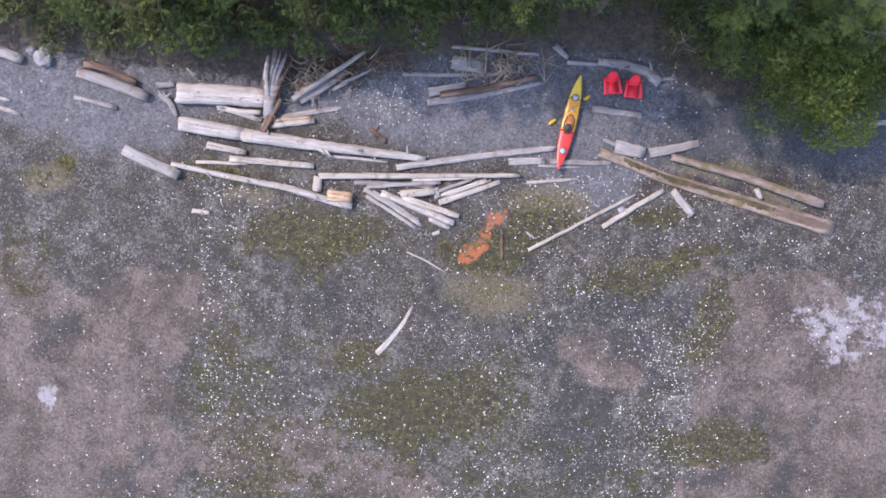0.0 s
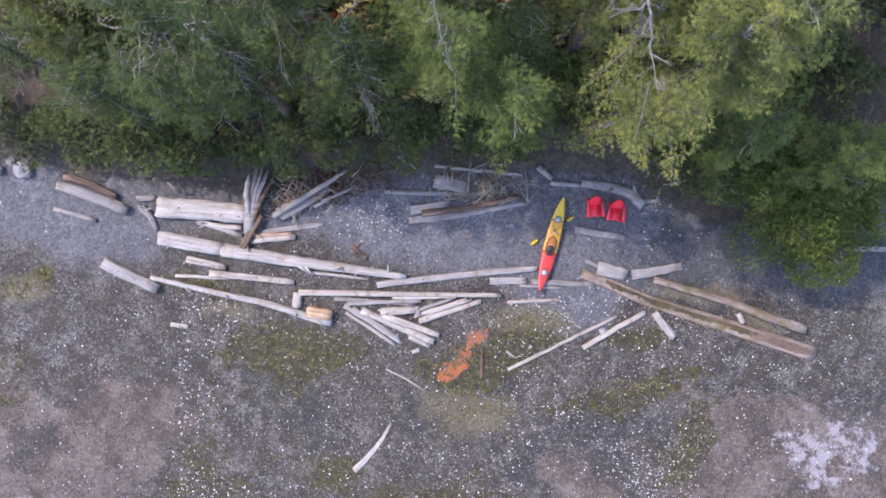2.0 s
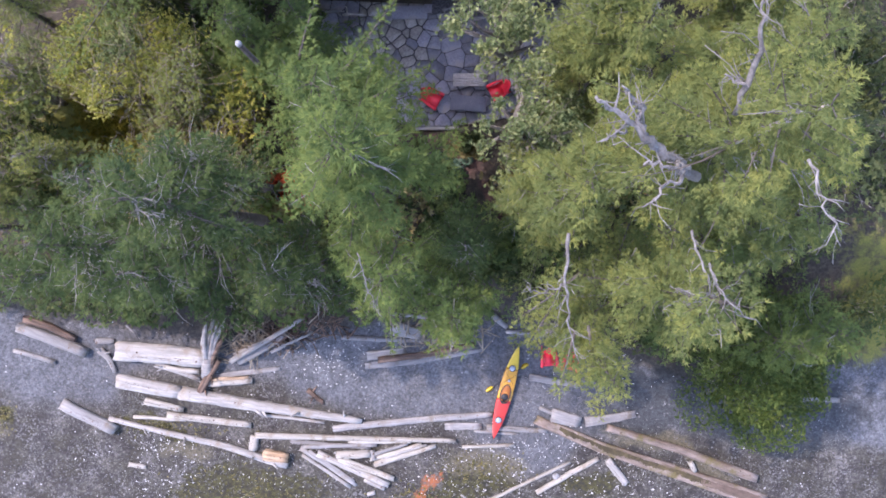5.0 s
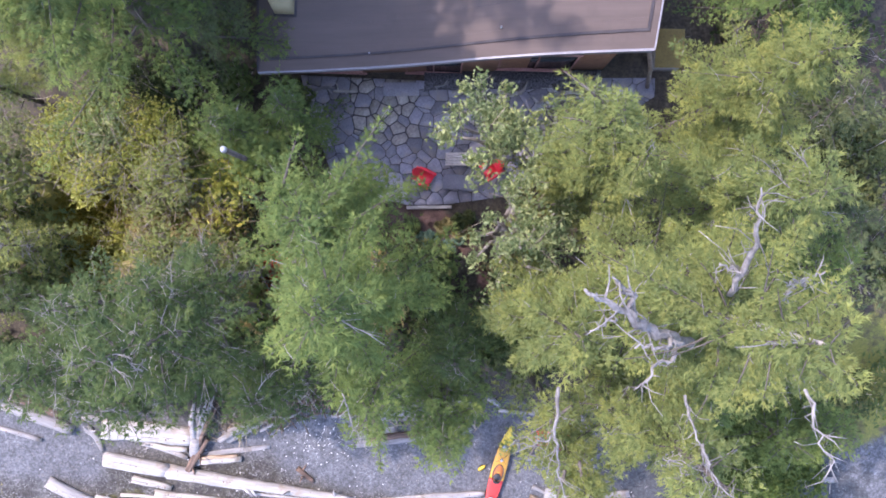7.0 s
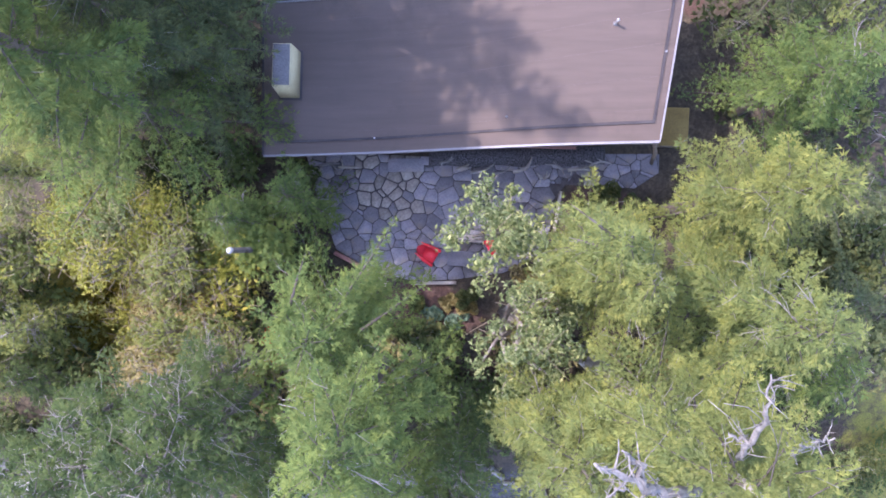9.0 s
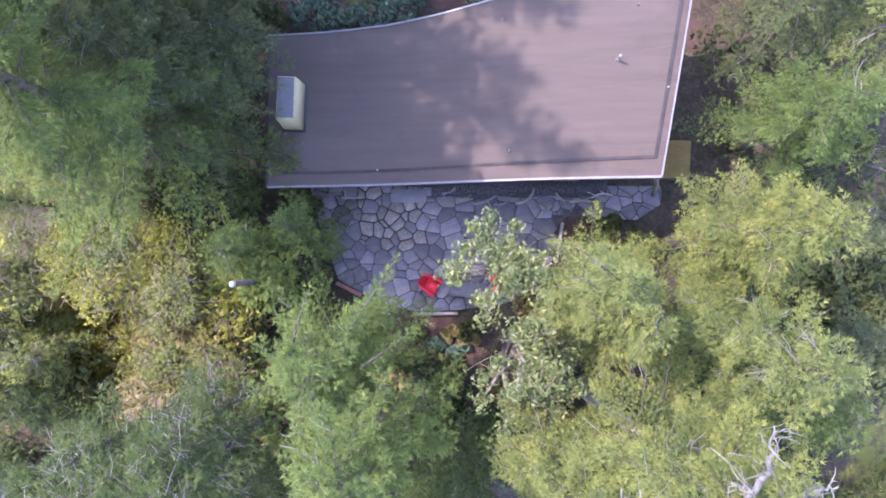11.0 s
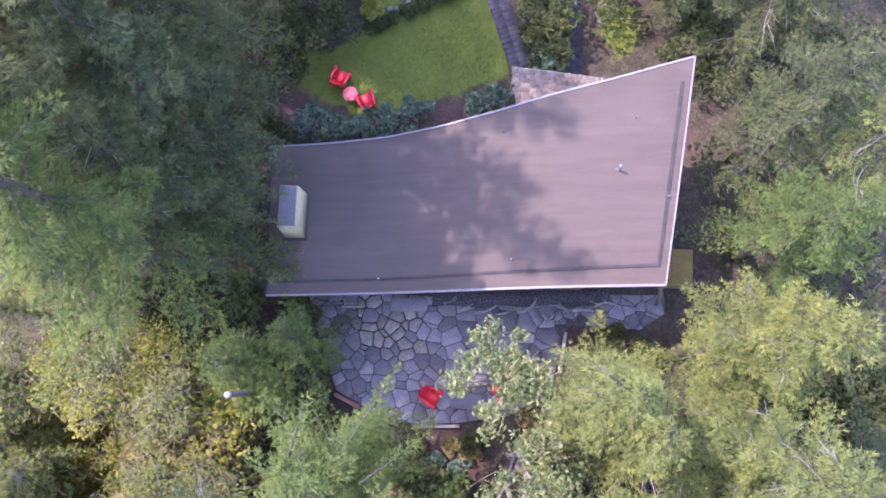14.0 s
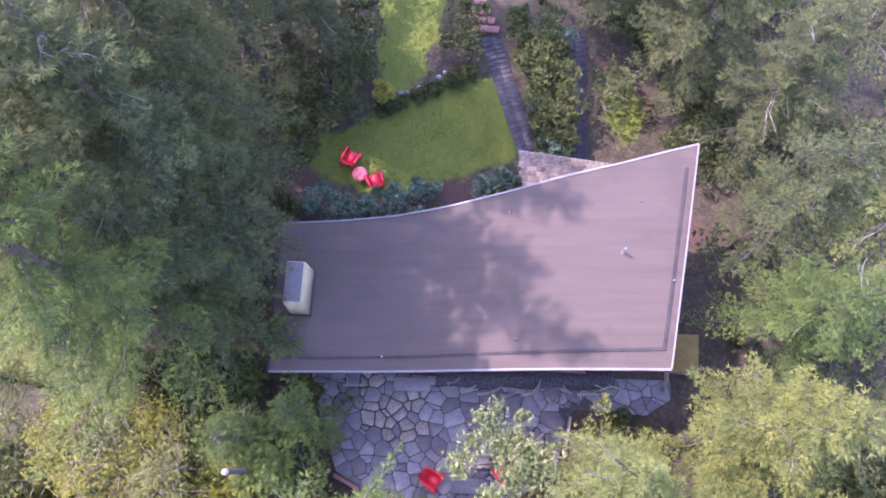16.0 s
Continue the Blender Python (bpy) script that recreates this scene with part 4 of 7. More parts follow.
def leafy(x, y, top, radius, tone="alder", seed=0, label="small broadleaf tree with bright leaves", leaves=2600, size=0.15, name="broadleaf_tree", category="tree", group="", stems=5, base=None, hollow=0.55, squash=0.75, shape=None, shift=(0, 0), twigs=0, clump=(0.28, 0.5), spread=(0.45, 0.95)):
    """A broadleaf tree or bush: forked stems, and leaves in uneven clumps."""
    r = np.random.default_rng(seed)
    z0 = gz(x, y) - 0.08 if base is None else base
    high = top - z0
    tree = thing(name, pose(x, y, z0), label, category, group)
    wood, crown = Build(), Build()
    centre_z = max(high - radius * squash, radius * squash * 0.55)
    clumps = []
    for n in range(max(6, int(stems * 3))):
        az, el = r.uniform(0, 6.28), math.asin(r.uniform(-0.15, 1))
        q = radius * r.uniform(*spread)
        clumps.append((math.cos(az) * math.cos(el) * q + shift[0], math.sin(az) * math.cos(el) * q + shift[1], centre_z + math.sin(el) * q * squash))
    for n in range(stems):
        c = np.array(clumps[n * 3 % len(clumps)])
        mid = np.array([c[0] * 0.35, c[1] * 0.35, c[2] * 0.55]) + r.normal(0, 0.1 * radius, 3)
        wood.add(*tube([r.normal(0, 0.06, 3) * (1, 1, 0), mid, c], np.array([0.022, 0.015, 0.006]) * max(high, 1.5) * 0.7, 4))
        for m in (1, 2):
            e = np.array(clumps[(n * 3 + m) % len(clumps)])
            wood.add(*tube([mid, (mid + e) / 2 + r.normal(0, 0.08 * radius, 3), e], np.array([0.013, 0.009, 0.004]) * max(high, 1.5) * 0.7, 3))
    each = leaves // len(clumps)
    tips = []
    for c in clumps:
        rad = radius * r.uniform(*clump)
        d = unit(r.normal(size=(each, 3)))
        far = hollow + (1 - hollow) * r.random((each, 1))
        # Higher for the outer and upper leaves of a clump.
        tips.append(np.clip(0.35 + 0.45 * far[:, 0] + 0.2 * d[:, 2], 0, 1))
        p = np.array(c) + d * rad * far * (1, 1, squash)
        p[:, 2] = np.maximum(p[:, 2], 0.04)
        ahead = d + r.normal(0, 0.5, (each, 3)) + (0, 0, 0.15)
        scatter(crown, shape or LEAFLET, p, ahead, np.array([0, 0, 1.0]) + r.normal(0, 0.45, (each, 3)), size * r.uniform(0.6, 1.3, each))
    tagged(part("stemwork", wood, BARK, tree), kind="stuff")
    if twigs:
        brush = Build()
        for n in range(twigs):
            c = np.array(clumps[n % len(clumps)]) + r.normal(0, 0.25 * radius, 3)
            d = unit(r.normal(0, 1, 3) + (0, 0, 0.5)) * r.uniform(0.35, 0.9) * radius * 0.6
            brush.add(*tube([c - d, c + r.normal(0, 0.06, 3), c + d], [0.014, 0.011, 0.005], 3, cap=False))
        tagged(part("brushwood", brush, STICK, tree, "bare tan twigs"), kind="stuff")
    store_tip(part("crown", crown, LEAF[tone], tree, "clumps of leaves"), np.concatenate(tips), len((shape or LEAFLET)[0]))
    return tree


# west of the cabin
DENSE, BEACHY = "tall dark fir with dense boughs", "grey-green fir with dead twigs above the beach"
fir(-7.3, 22.6, 25.0, 4.0, "fir", 1, dead=1, bare=0.15, gap=0.5, density=1.05, size=0.24, boughs=0.72)
fir(-6.2, 26.4, 22.5, 3.2, "dark", 2, label="dark fir crowding the cabin roof", gap=0.05, density=1.05, size=0.24)
fir(-9.0, 27.6, 26.0, 3.6, "dark", 3, label=DENSE, gap=0.05, density=0.9, size=0.24)
fir(-11.4, 24.0, 15.5, 3.8, "fir", 4, boughs=0.65, dead=1)
fir(-7.0, 29.8, 30.0, 3.6, "dark", 5, label="very tall dark fir at the edge of the lawn", gap=0.05, bare=0.12, density=1.0, size=0.2)
fir(-6.4, 34.4, 28.0, 3.5, "dark", 6, label="very tall dark fir at the edge of the lawn", gap=0.05, bare=0.15, density=1.0, size=0.2)
fir(-14.0, 28.6, 15.5, 3.8, "dark", 7, label=DENSE, density=0.65)
fir(-8.6, 24.9, 27.0, 3.4, "dark", 16, label=DENSE, gap=0.1, density=1.05, size=0.24, boughs=0.75)
fir(-12.6, 30.4, 16.0, 3.4, "dark", 17, label=DENSE, density=0.65)
fir(-8.2, 32.2, 28.4, 3.4, "dark", 18, label="very tall dark fir at the edge of the lawn", gap=0.05, bare=0.15, density=1.0, size=0.2)
fir(-6.4, 24.2, 17.5, 2.6, "dark", 19, label="dark fir crowding the cabin roof", bare=0.15, reach_out=[((-5.6, 24.6, 9.2), (-3.45, 24.9, 7.5), 0.5), ((-5.6, 24.0, 9.0), (-3.5, 23.9, 7.2), 0.4)])
fir(-6.6, 28.4, 18.0, 2.6, "dark", 15, label="dark fir crowding the cabin roof", bare=0.15, density=1.1, gap=0.05)
fir(-7.4, 27.4, 21.0, 3.0, "dark", 71, label="dark fir crowding the cabin roof", bare=0.15, gap=0.05, density=0.95, size=0.24)
fir(-11.2, 22.6, 14.0, 2.4, "light", 8, dead=2)
fir(-8.6, 37.4, 22.0, 3.4, "dark", 10, label=DENSE, density=0.85)
fir(-13.0, 36.5, 16.0, 3.8, "dark", 11, label=DENSE, density=0.65)
# Firs 12, 14 and 9: crowns out of view, added to shade lawn and paths.
fir(-5.6, 36.6, 25.0, 3.2, "dark", 12, label="very tall fir added beyond view to shade the lawn", density=0.85, gap=0.05)
fir(-7.0, 39.4, 24.0, 3.2, "dark", 14, label="very tall fir added beyond view to shade the lawn", density=0.8, gap=0.05)
fir(-3.8, 36.2, 9.0, 2.0, "dark", 73, label="young dark fir at the edge of the lawn", bare=0.05, gap=0.05)
fir(-2.6, 41.6, 20.0, 2.8, "dark", 9, label="tall fir added beyond view to shade the paths", density=0.85)
fir(-2.9, 19.9, 8.2, 1.9, "fir", 13, label="young dark fir beside the patio", dead=1, bare=0.1)
fir(-4.7, 19.0, 10.2, 1.7, "fir", 14, label="young feathery fir beside the mast", dead=1, bare=0.12)
# on the bank above the beach
fir(-4.5, 12.5, 18.8, 3.1, "dull", 20, label=BEACHY, dead=14, bare=0.40, gap=0.8, boughs=0.8)
fir(-7.8, 11.4, 15.8, 2.9, "dull", 21, label=BEACHY, dead=13, bare=0.40, gap=0.85, boughs=0.8)
fir(-4.5, 13.8, 16.0, 2.3, "dull", 22, label="feathery fir with dead twigs on the bank", dead=14, bare=0.40, gap=0.85)
fir(-7.2, 13.2, 15.0, 1.9, "dull", 23, label="feathery fir with dead twigs on the bank", dead=14, bare=0.40, gap=0.85, boughs=0.8)
fir(-13.0, 14.7, 6.8, 1.7, "light", 24, dead=6, bare=0.05, gap=0.2)
for n, (x, y, top, rad) in enumerate(((-14.6, 12.9, 6.4, 1.6), (-13.2, 12.7, 6.0, 1.6), (-15.6, 14.6, 5.6, 1.5), (-11.9, 12.0, 5.4, 1.4))):
    fir(x, y, top, rad, "dull" if n % 2 else "light", 240 + n, label="young bushy fir beside the clearing", dead=2, bare=0.05, gap=0.1, density=0.9)
fir(-14.2, 20.7, 8.4, 2.0, "light", 26, label="light green fir at the edge of the thicket", dead=2, bare=0.1, gap=0.4)
fir(-15.0, 12.0, 9.5, 2.6, "dull", 25, dead=3, bare=0.40, density=0.65, gap=0.85)
fir(0.4, 13.7, 20.4, 3.2, "fir", 27, label="bright green feathery fir above the beach", dead=5, bare=0.42, size=0.215, density=1.1, gap=0.6)
fir(-0.8, 15.7, 16.0, 3.0, "fir", 28, label="feathery fir beside the patio", dead=4, reach_out=[((-0.3, 16.4, 13.6), (1.25, 19.0, 12.9), 0.35), ((0.3, 15.8, 12.8), (2.1, 17.1, 11.8), 0.4), ((-1.4, 16.6, 14.4), (-1.0, 18.0, 14.6), 0.3)], bare=0.40, size=0.215, density=1.15)
fir(1.0, 11.4, 15.4, 2.2, "fir", 29, label="bright green fir leaning over the beach", dead=4, lean=(0.0, -0.8), limbs=MID, bare=0.40, size=0.185, density=1.12, reach_out=[((1.1, 10.4, 12.8), (1.2, 8.3, 11.6), 0.4)], gap=0.65)
fir(3.0, 10.0, 13.6, 1.9, "fir", 30, label="slim fir leaning over the beach", dead=3, lean=(0.0, -0.5), bare=0.40, gap=0.65)
fir(-2.2, 10.7, 14.4, 2.3, "dull", 31, dead=10, bare=0.40, gap=0.85)
fir(-5.8, 10.7, 15.6, 2.3, "dull", 35, label=BEACHY, dead=10, bare=0.35, gap=0.6, boughs=0.8)
fir(-8.8, 10.5, 11.8, 2.1, "dull", 32, label=BEACHY, dead=8, bare=0.3, gap=0.5, boughs=0.8)
fir(-11.4, 10.3, 10.6, 2.2, "dull", 33, label=BEACHY, dead=6, bare=0.3, gap=0.5, boughs=0.8)
fir(3.3, 11.7, 12.6, 1.9, "dull", 34, label="shaded fir in the gap above the beach", dead=4, bare=0.3, gap=0.4)
# the old shore firs by the kayak
fir(8.5, 13.9, 24.2, 3.6, "light", 40, label="old shore fir with gnarled grey limbs", dead=10, gap=0.35, bare=0.42, limbs=OLD + EAST, size=0.155, density=1.55)
fir(8.5, 10.6, 20.4, 2.5, "light", 41, label="old shore fir with gnarled grey limbs", dead=10, gap=0.35, bare=0.4, limbs=FAR, size=0.175, density=1.4)
fir(6.6, 9.9, 16.4, 1.7, "light", 42, label="leaning shore fir over the red chairs", dead=5, lean=(0.4, -1.6), gap=0.35, bare=0.45, limbs=LOW, size=0.185, density=1.3, reach_out=[((6.4, 11.0, 14.4), (4.7, 9.5, 13.3), 0.65), ((6.0, 10.7, 14.2), (5.2, 8.9, 13.0), 0.55), ((6.6, 9.6, 14.6), (7.2, 6.9, 13.6), 0.9), ((6.2, 9.4, 14.8), (5.9, 7.6, 14.0), 0.5)])
fir(6.0, 13.2, 18.0, 2.5, "light", 43, label="old shore fir with gnarled grey limbs", dead=10, gap=0.35, bare=0.4, size=0.205, density=1.3)
fir(7.7, 17.5, 16.6, 2.8, "light", 44, label="light green fir beside the patio", dead=4, size=0.205, density=1.3, gap=0.35)
fir(11.2, 16.6, 18.4, 3.0, "light", 45, label="light green fir with bare twigs", dead=11, size=0.205, density=1.3, gap=0.35)
fir(11.4, 12.6, 17.6, 2.2, "light", 46, label="light green fir with bare twigs", dead=10, bare=0.6, size=0.205, density=1.3, gap=0.35)
fir(13.6, 14.8, 14.5, 2.3, "fir", 72, label="shaded green fir with bare twigs", dead=6, bare=0.35)
fir(11.8, 20.0, 17.2, 2.7, "light", 47, label="light green fir beside the firewood box", dead=4, bare=0.3, size=0.205, density=1.3, gap=0.35)
fir(7.0, 18.4, 17.2, 1.6, "light", 48, label="slim light green fir beside the patio", dead=4, bare=0.45, size=0.2, density=1.2, reach_out=[((6.7, 18.6, 16.4), (5.6, 19.35, 16.7), 0.4), ((6.6, 18.4, 15.0), (5.9, 18.6, 14.6), 0.4)])
fir(14.5, 24.1, 13.2, 2.9, "fir", 49, label="green fir beside the cabin", dead=1, density=1.25, size=0.185, gap=0.1)
fir(16.8, 20.6, 9.0, 2.6, "dark", 50, label="young dark fir in the shade", dead=3, density=0.8)
fir(14.5, 28.3, 14.0, 2.9, "dark", 51, label="green fir beside the cabin", dead=1, density=1.0, size=0.2, gap=0.1)
fir(17.2, 27.2, 17.0, 3.2, "light", 52, dead=4, density=0.85)
fir(13.9, 32.6, 14.5, 2.9, "dark", 53, label="dark fir behind the cabin", dead=3, density=1.1, gap=0.05, bare=0.12)
fir(11.4, 35.6, 14.0, 2.9, "dark", 54, label="dark fir behind the cabin", dead=2, density=1.1, gap=0.05, bare=0.12)
fir(17.0, 34.6, 17.0, 3.2, "dark", 55, label=DENSE, dead=3, density=0.65, gap=0.05, bare=0.12)
fir(9.6, 39.0, 14.0, 3.0, "dark", 56, label="dark fir behind the cabin", dead=2, density=1.1, gap=0.05, bare=0.12)
fir(14.2, 39.0, 15.0, 3.2, "dark", 57, label=DENSE, dead=2, density=0.65, gap=0.05, bare=0.12)
fir(5.8, 39.4, 12.0, 2.6, "dull", 58, label="grey-green fir over the garden steps", dead=3, density=0.85)
fir(18.0, 16.4, 7.0, 2.4, "dark", 59, label="young dark fir in the shade", dead=2, density=0.8)
# low dense trees at the east end of the beach
SPREAD = "low dense spreading evergreen over the gravel"
fir(15.6, 8.4, 7.6, 3.5, "fir", 60, label=SPREAD, dead=1, bare=0.03, density=1.0, gap=0.0)
leafy(15.5, 6.3, 5.2, 2.9, "evergreen", 63, "dense rounded evergreen shrub over the gravel", 11500, 0.094, "evergreen_shrub", "shrub", stems=8, squash=0.8)
leafy(16.3, 7.6, 5.4, 2.3, "evergreen", 64, "dense rounded evergreen shrub over the gravel", 5600, 0.094, "evergreen_shrub", "shrub", stems=6, squash=0.8)
fir(12.2, 9.6, 8.6, 2.6, "fir", 61, label=SPREAD, dead=2, bare=0.08)
fir(17.2, 8.8, 7.6, 2.4, "fir", 62, label=SPREAD, dead=1, bare=0.08, density=0.85)

# broadleaf trees
r16 = np.random.default_rng(16).random((26, 4))
leafy(5.15, 19.3, 11.9, 1.55, "alder", 70, "slender broadleaf tree with pale yellow-green leaves over the patio", 3300, 0.092, stems=11, squash=0.55, hollow=0.0, shift=(-0.8, -0.65), twigs=9, clump=(0.12, 0.34), spread=(0.25, 1.1))
leafy(5.2, 15.6, 12.8, 1.8, "alder", 71, "slender broadleaf tree with pale yellow-green leaves", 3000, 0.085, stems=8, hollow=0.0, twigs=14, clump=(0.16, 0.40), spread=(0.25, 1.1))
leafy(6.2, 16.0, 10.5, 1.4, "alder", 72, "slender broadleaf tree with pale yellow-green leaves", 1500, 0.095, stems=6, hollow=0.0, twigs=6, clump=(0.14, 0.36), spread=(0.3, 1.05))
MAPLE = "yellow-green vine maple with bare twigs"
for n, (x, y, top, rad) in enumerate(((-8.4, 18.6, 6.4, 1.5), (-9.9, 18.5, 6.4, 1.6), (-8.6, 17.1, 4.4, 1.2), (-11.2, 18.6, 6.2, 1.5), (-7.2, 17.6, 5.0, 1.2), (-11.0, 19.4, 5.0, 1.3), (-14.4, 18.0, 4.6, 1.5))):
    leafy(x, y, top, rad * 1.2, "maple" if n not in (1, 4, 6) else "alder", 730 + n, MAPLE, 3000, 0.085, "vine_maple", "tree", "vine maples", stems=10, squash=0.42, hollow=0.1, twigs=60)
rb = np.random.default_rng(313)
for n in range(12):
    x, y = rb.uniform(-11.0, -6.6), rb.uniform(13.4, 16.4)
    leafy(x, y, gz(x, y) + rb.uniform(0.7, 1.4), rb.uniform(0.7, 1.1), "bracken" if n % 2 else "maple", 860 + n, "low dry bracken and tangled twigs", 420, 0.085, "bracken_patch", "shrub", "bracken of the clearing", stems=5, squash=0.5, hollow=0.0, twigs=26)
broom = Build()
stalks = 2600
along = rb.random(stalks)
sx, sy = -12.25 + 0.5 * along + rb.normal(0, 0.26, stalks) * (0.5 + along), 13.2 + 3.7 * along
sz = np.array([gz(a, b) for a, b in zip(sx, sy)]) + rb.uniform(0.0, 0.35, stalks)
scatter(broom, SPRAYS[0], np.stack([sx, sy, sz], -1), np.array([0, 0, 0.7]) + rb.normal(0, 0.5, (stalks, 3)), rb.normal(0, 1, (stalks, 3)), rb.uniform(0.16, 0.34, stalks))
store_tip(solid("yellow_grass", broom, LEAF["broom"], None, "strip of tall yellow grass between the thickets", "grass", kind="stuff"), rb.random(stalks), len(SPRAYS[0][0]))
leafy(-6.9, 16.2, 4.4, 1.9, "bracken", 75, "dry brown bracken thicket", 3000, 0.12, "bracken_thicket", "shrub", stems=8, twigs=90)
leafy(-9.0, 15.6, 3.6, 1.3, "bracken", 76, "dry brown bracken thicket", 2200, 0.12, "bracken_thicket", "shrub", stems=7, twigs=70)
for n in range(26):
    x, y = -15.0 + 9.4 * r16[n, 0], 12.8 + 5.2 * r16[n, 1]
    if abs(x + 11.8) < 1.9 and y < 17.2:
        x += 3.6 if x > -12.1 else -2.2
    rise = (2.8 + 3.4 * r16[n, 2]) * (0.4 if -12.2 < x < -8.6 and y < 17.2 else 1.0)
    leafy(x, y, gz(x, y) + rise, 1.0 + 0.6 * r16[n, 3], ("maple", "light", "bracken" if x > -11 else "light", "maple")[n % 4], 800 + n, "mixed yellow-green and brown thicket shrub", 560, 0.13, "thicket_shrub", "shrub", "thicket by the clearing", stems=5, shape=TUFT if n % 4 in (1, 3) else None, twigs=34)
leafy(-3.75, 18.0, 8.0, 0.95, "fir", 79, "feathery green shrub round the mast", 1300, 0.17, "young_fir_shrub", "shrub", stems=5, shape=TUFT)
leafy(-6.0, 18.4, 6.0, 1.8, "fir", 77, "feathery green shrub by the mast", 2200, 0.18, stems=5, shape=TUFT)
leafy(-3.8, 13.85, 2.9, 0.85, "red", 78, "red-leaved shrub under the firs", 700, 0.14, "red_leaved_shrub", "shrub", stems=4)
# shrubs of the bank: salal and young firs under the trees
r = np.random.default_rng(99)
for n in range(46):
    x = -21 + 43 * (n + r.random()) / 46
    y = float(bank_line(x)) + r.uniform(1.0, 2.8)
    if 4.6 < x < 9.5:
        y += 0.7
    leafy(x, y, gz(x, y) + r.uniform(1.2, 2.6), r.uniform(0.9, 1.5), r.choice(["salal", "salal", "fir", "maple"] if x < -15.5 else ["salal", "dull", "dull", "salal"]), 200 + n, "low dark green shrub at the head of the beach", 420, 0.14, "salal_bush", "shrub", "shrubs of the bank", 4)
for n in range(44):
    x, y = r.uniform(-17, 20), r.uniform(10.5, 16.0)
    if 2 < x < 5.2 and y > 11 or abs(x - 20) < 3:
        continue
    if -13.4 < x < -8.0 and y > 11.8:
        y -= 3.6
    leafy(x, y, gz(x, y) + r.uniform(1.4, 3.2), r.uniform(1.1, 1.8), r.choice(["salal", "dull", "fir", "bracken"]), 300 + n, "dark green undergrowth shrub", 230, 0.24, "undergrowth_bush", "shrub", "undergrowth", 4)
for n in range(84):
    x, y = (r.uniform(-20, -5.2), r.uniform(17, 42)) if n < 70 else (r.uniform(-20, -9), r.uniform(12.5, 17)) if n < 78 else (r.uniform(8.5, 14), r.uniform(34, 40)) if n < 84 else (0, 0)
    if n < 70 and not n % 2:
        x, y = (r.uniform(12.6, 22), r.uniform(14, 42))
    if math.hypot(x - 11.9, y - 23.4) < 2.6:
        x += 3
    if -13.4 < x < -9.0 and y < 17.4:
        x -= 4.6
    leafy(x, y, gz(x, y) + r.uniform(1.2, 2.8), r.uniform(1.2, 2.0), r.choice(["salal", "salal", "dull"]), 400 + n, "dark green undergrowth shrub", 200, 0.19, "undergrowth_bush", "shrub", "undergrowth", 4)
for n, (x, y) in enumerate(((2.2, 11.6), (2.6, 12.8), (2.9, 13.9), (2.4, 14.3), (3.3, 11.2), (5.6, 12.4), (5.4, 13.9), (5.2, 11.0))):
    leafy(x, y, gz(x, y) + 1.4 + 0.2 * (n % 4), 0.95, ("salal", "dull", "fir")[n % 3], 600 + n, "dark green undergrowth shrub", 330, 0.17, "undergrowth_bush", "shrub", "undergrowth", 4)
r_east = np.random.default_rng(654)
for n in range(22):
    x, y = r_east.uniform(14.4, 21.5), r_east.uniform(11.5, 21.0)
    if x > 18.2 and y < 15:
        x -= 4
    leafy(x, y, gz(x, y) + r_east.uniform(1.6, 3.6), r_east.uniform(1.4, 2.1), r_east.choice(["salal", "salal", "dark"]), 1200 + n, "dark green shaded undergrowth shrub", 620, 0.17, "undergrowth_bush", "shrub", "undergrowth", 5)
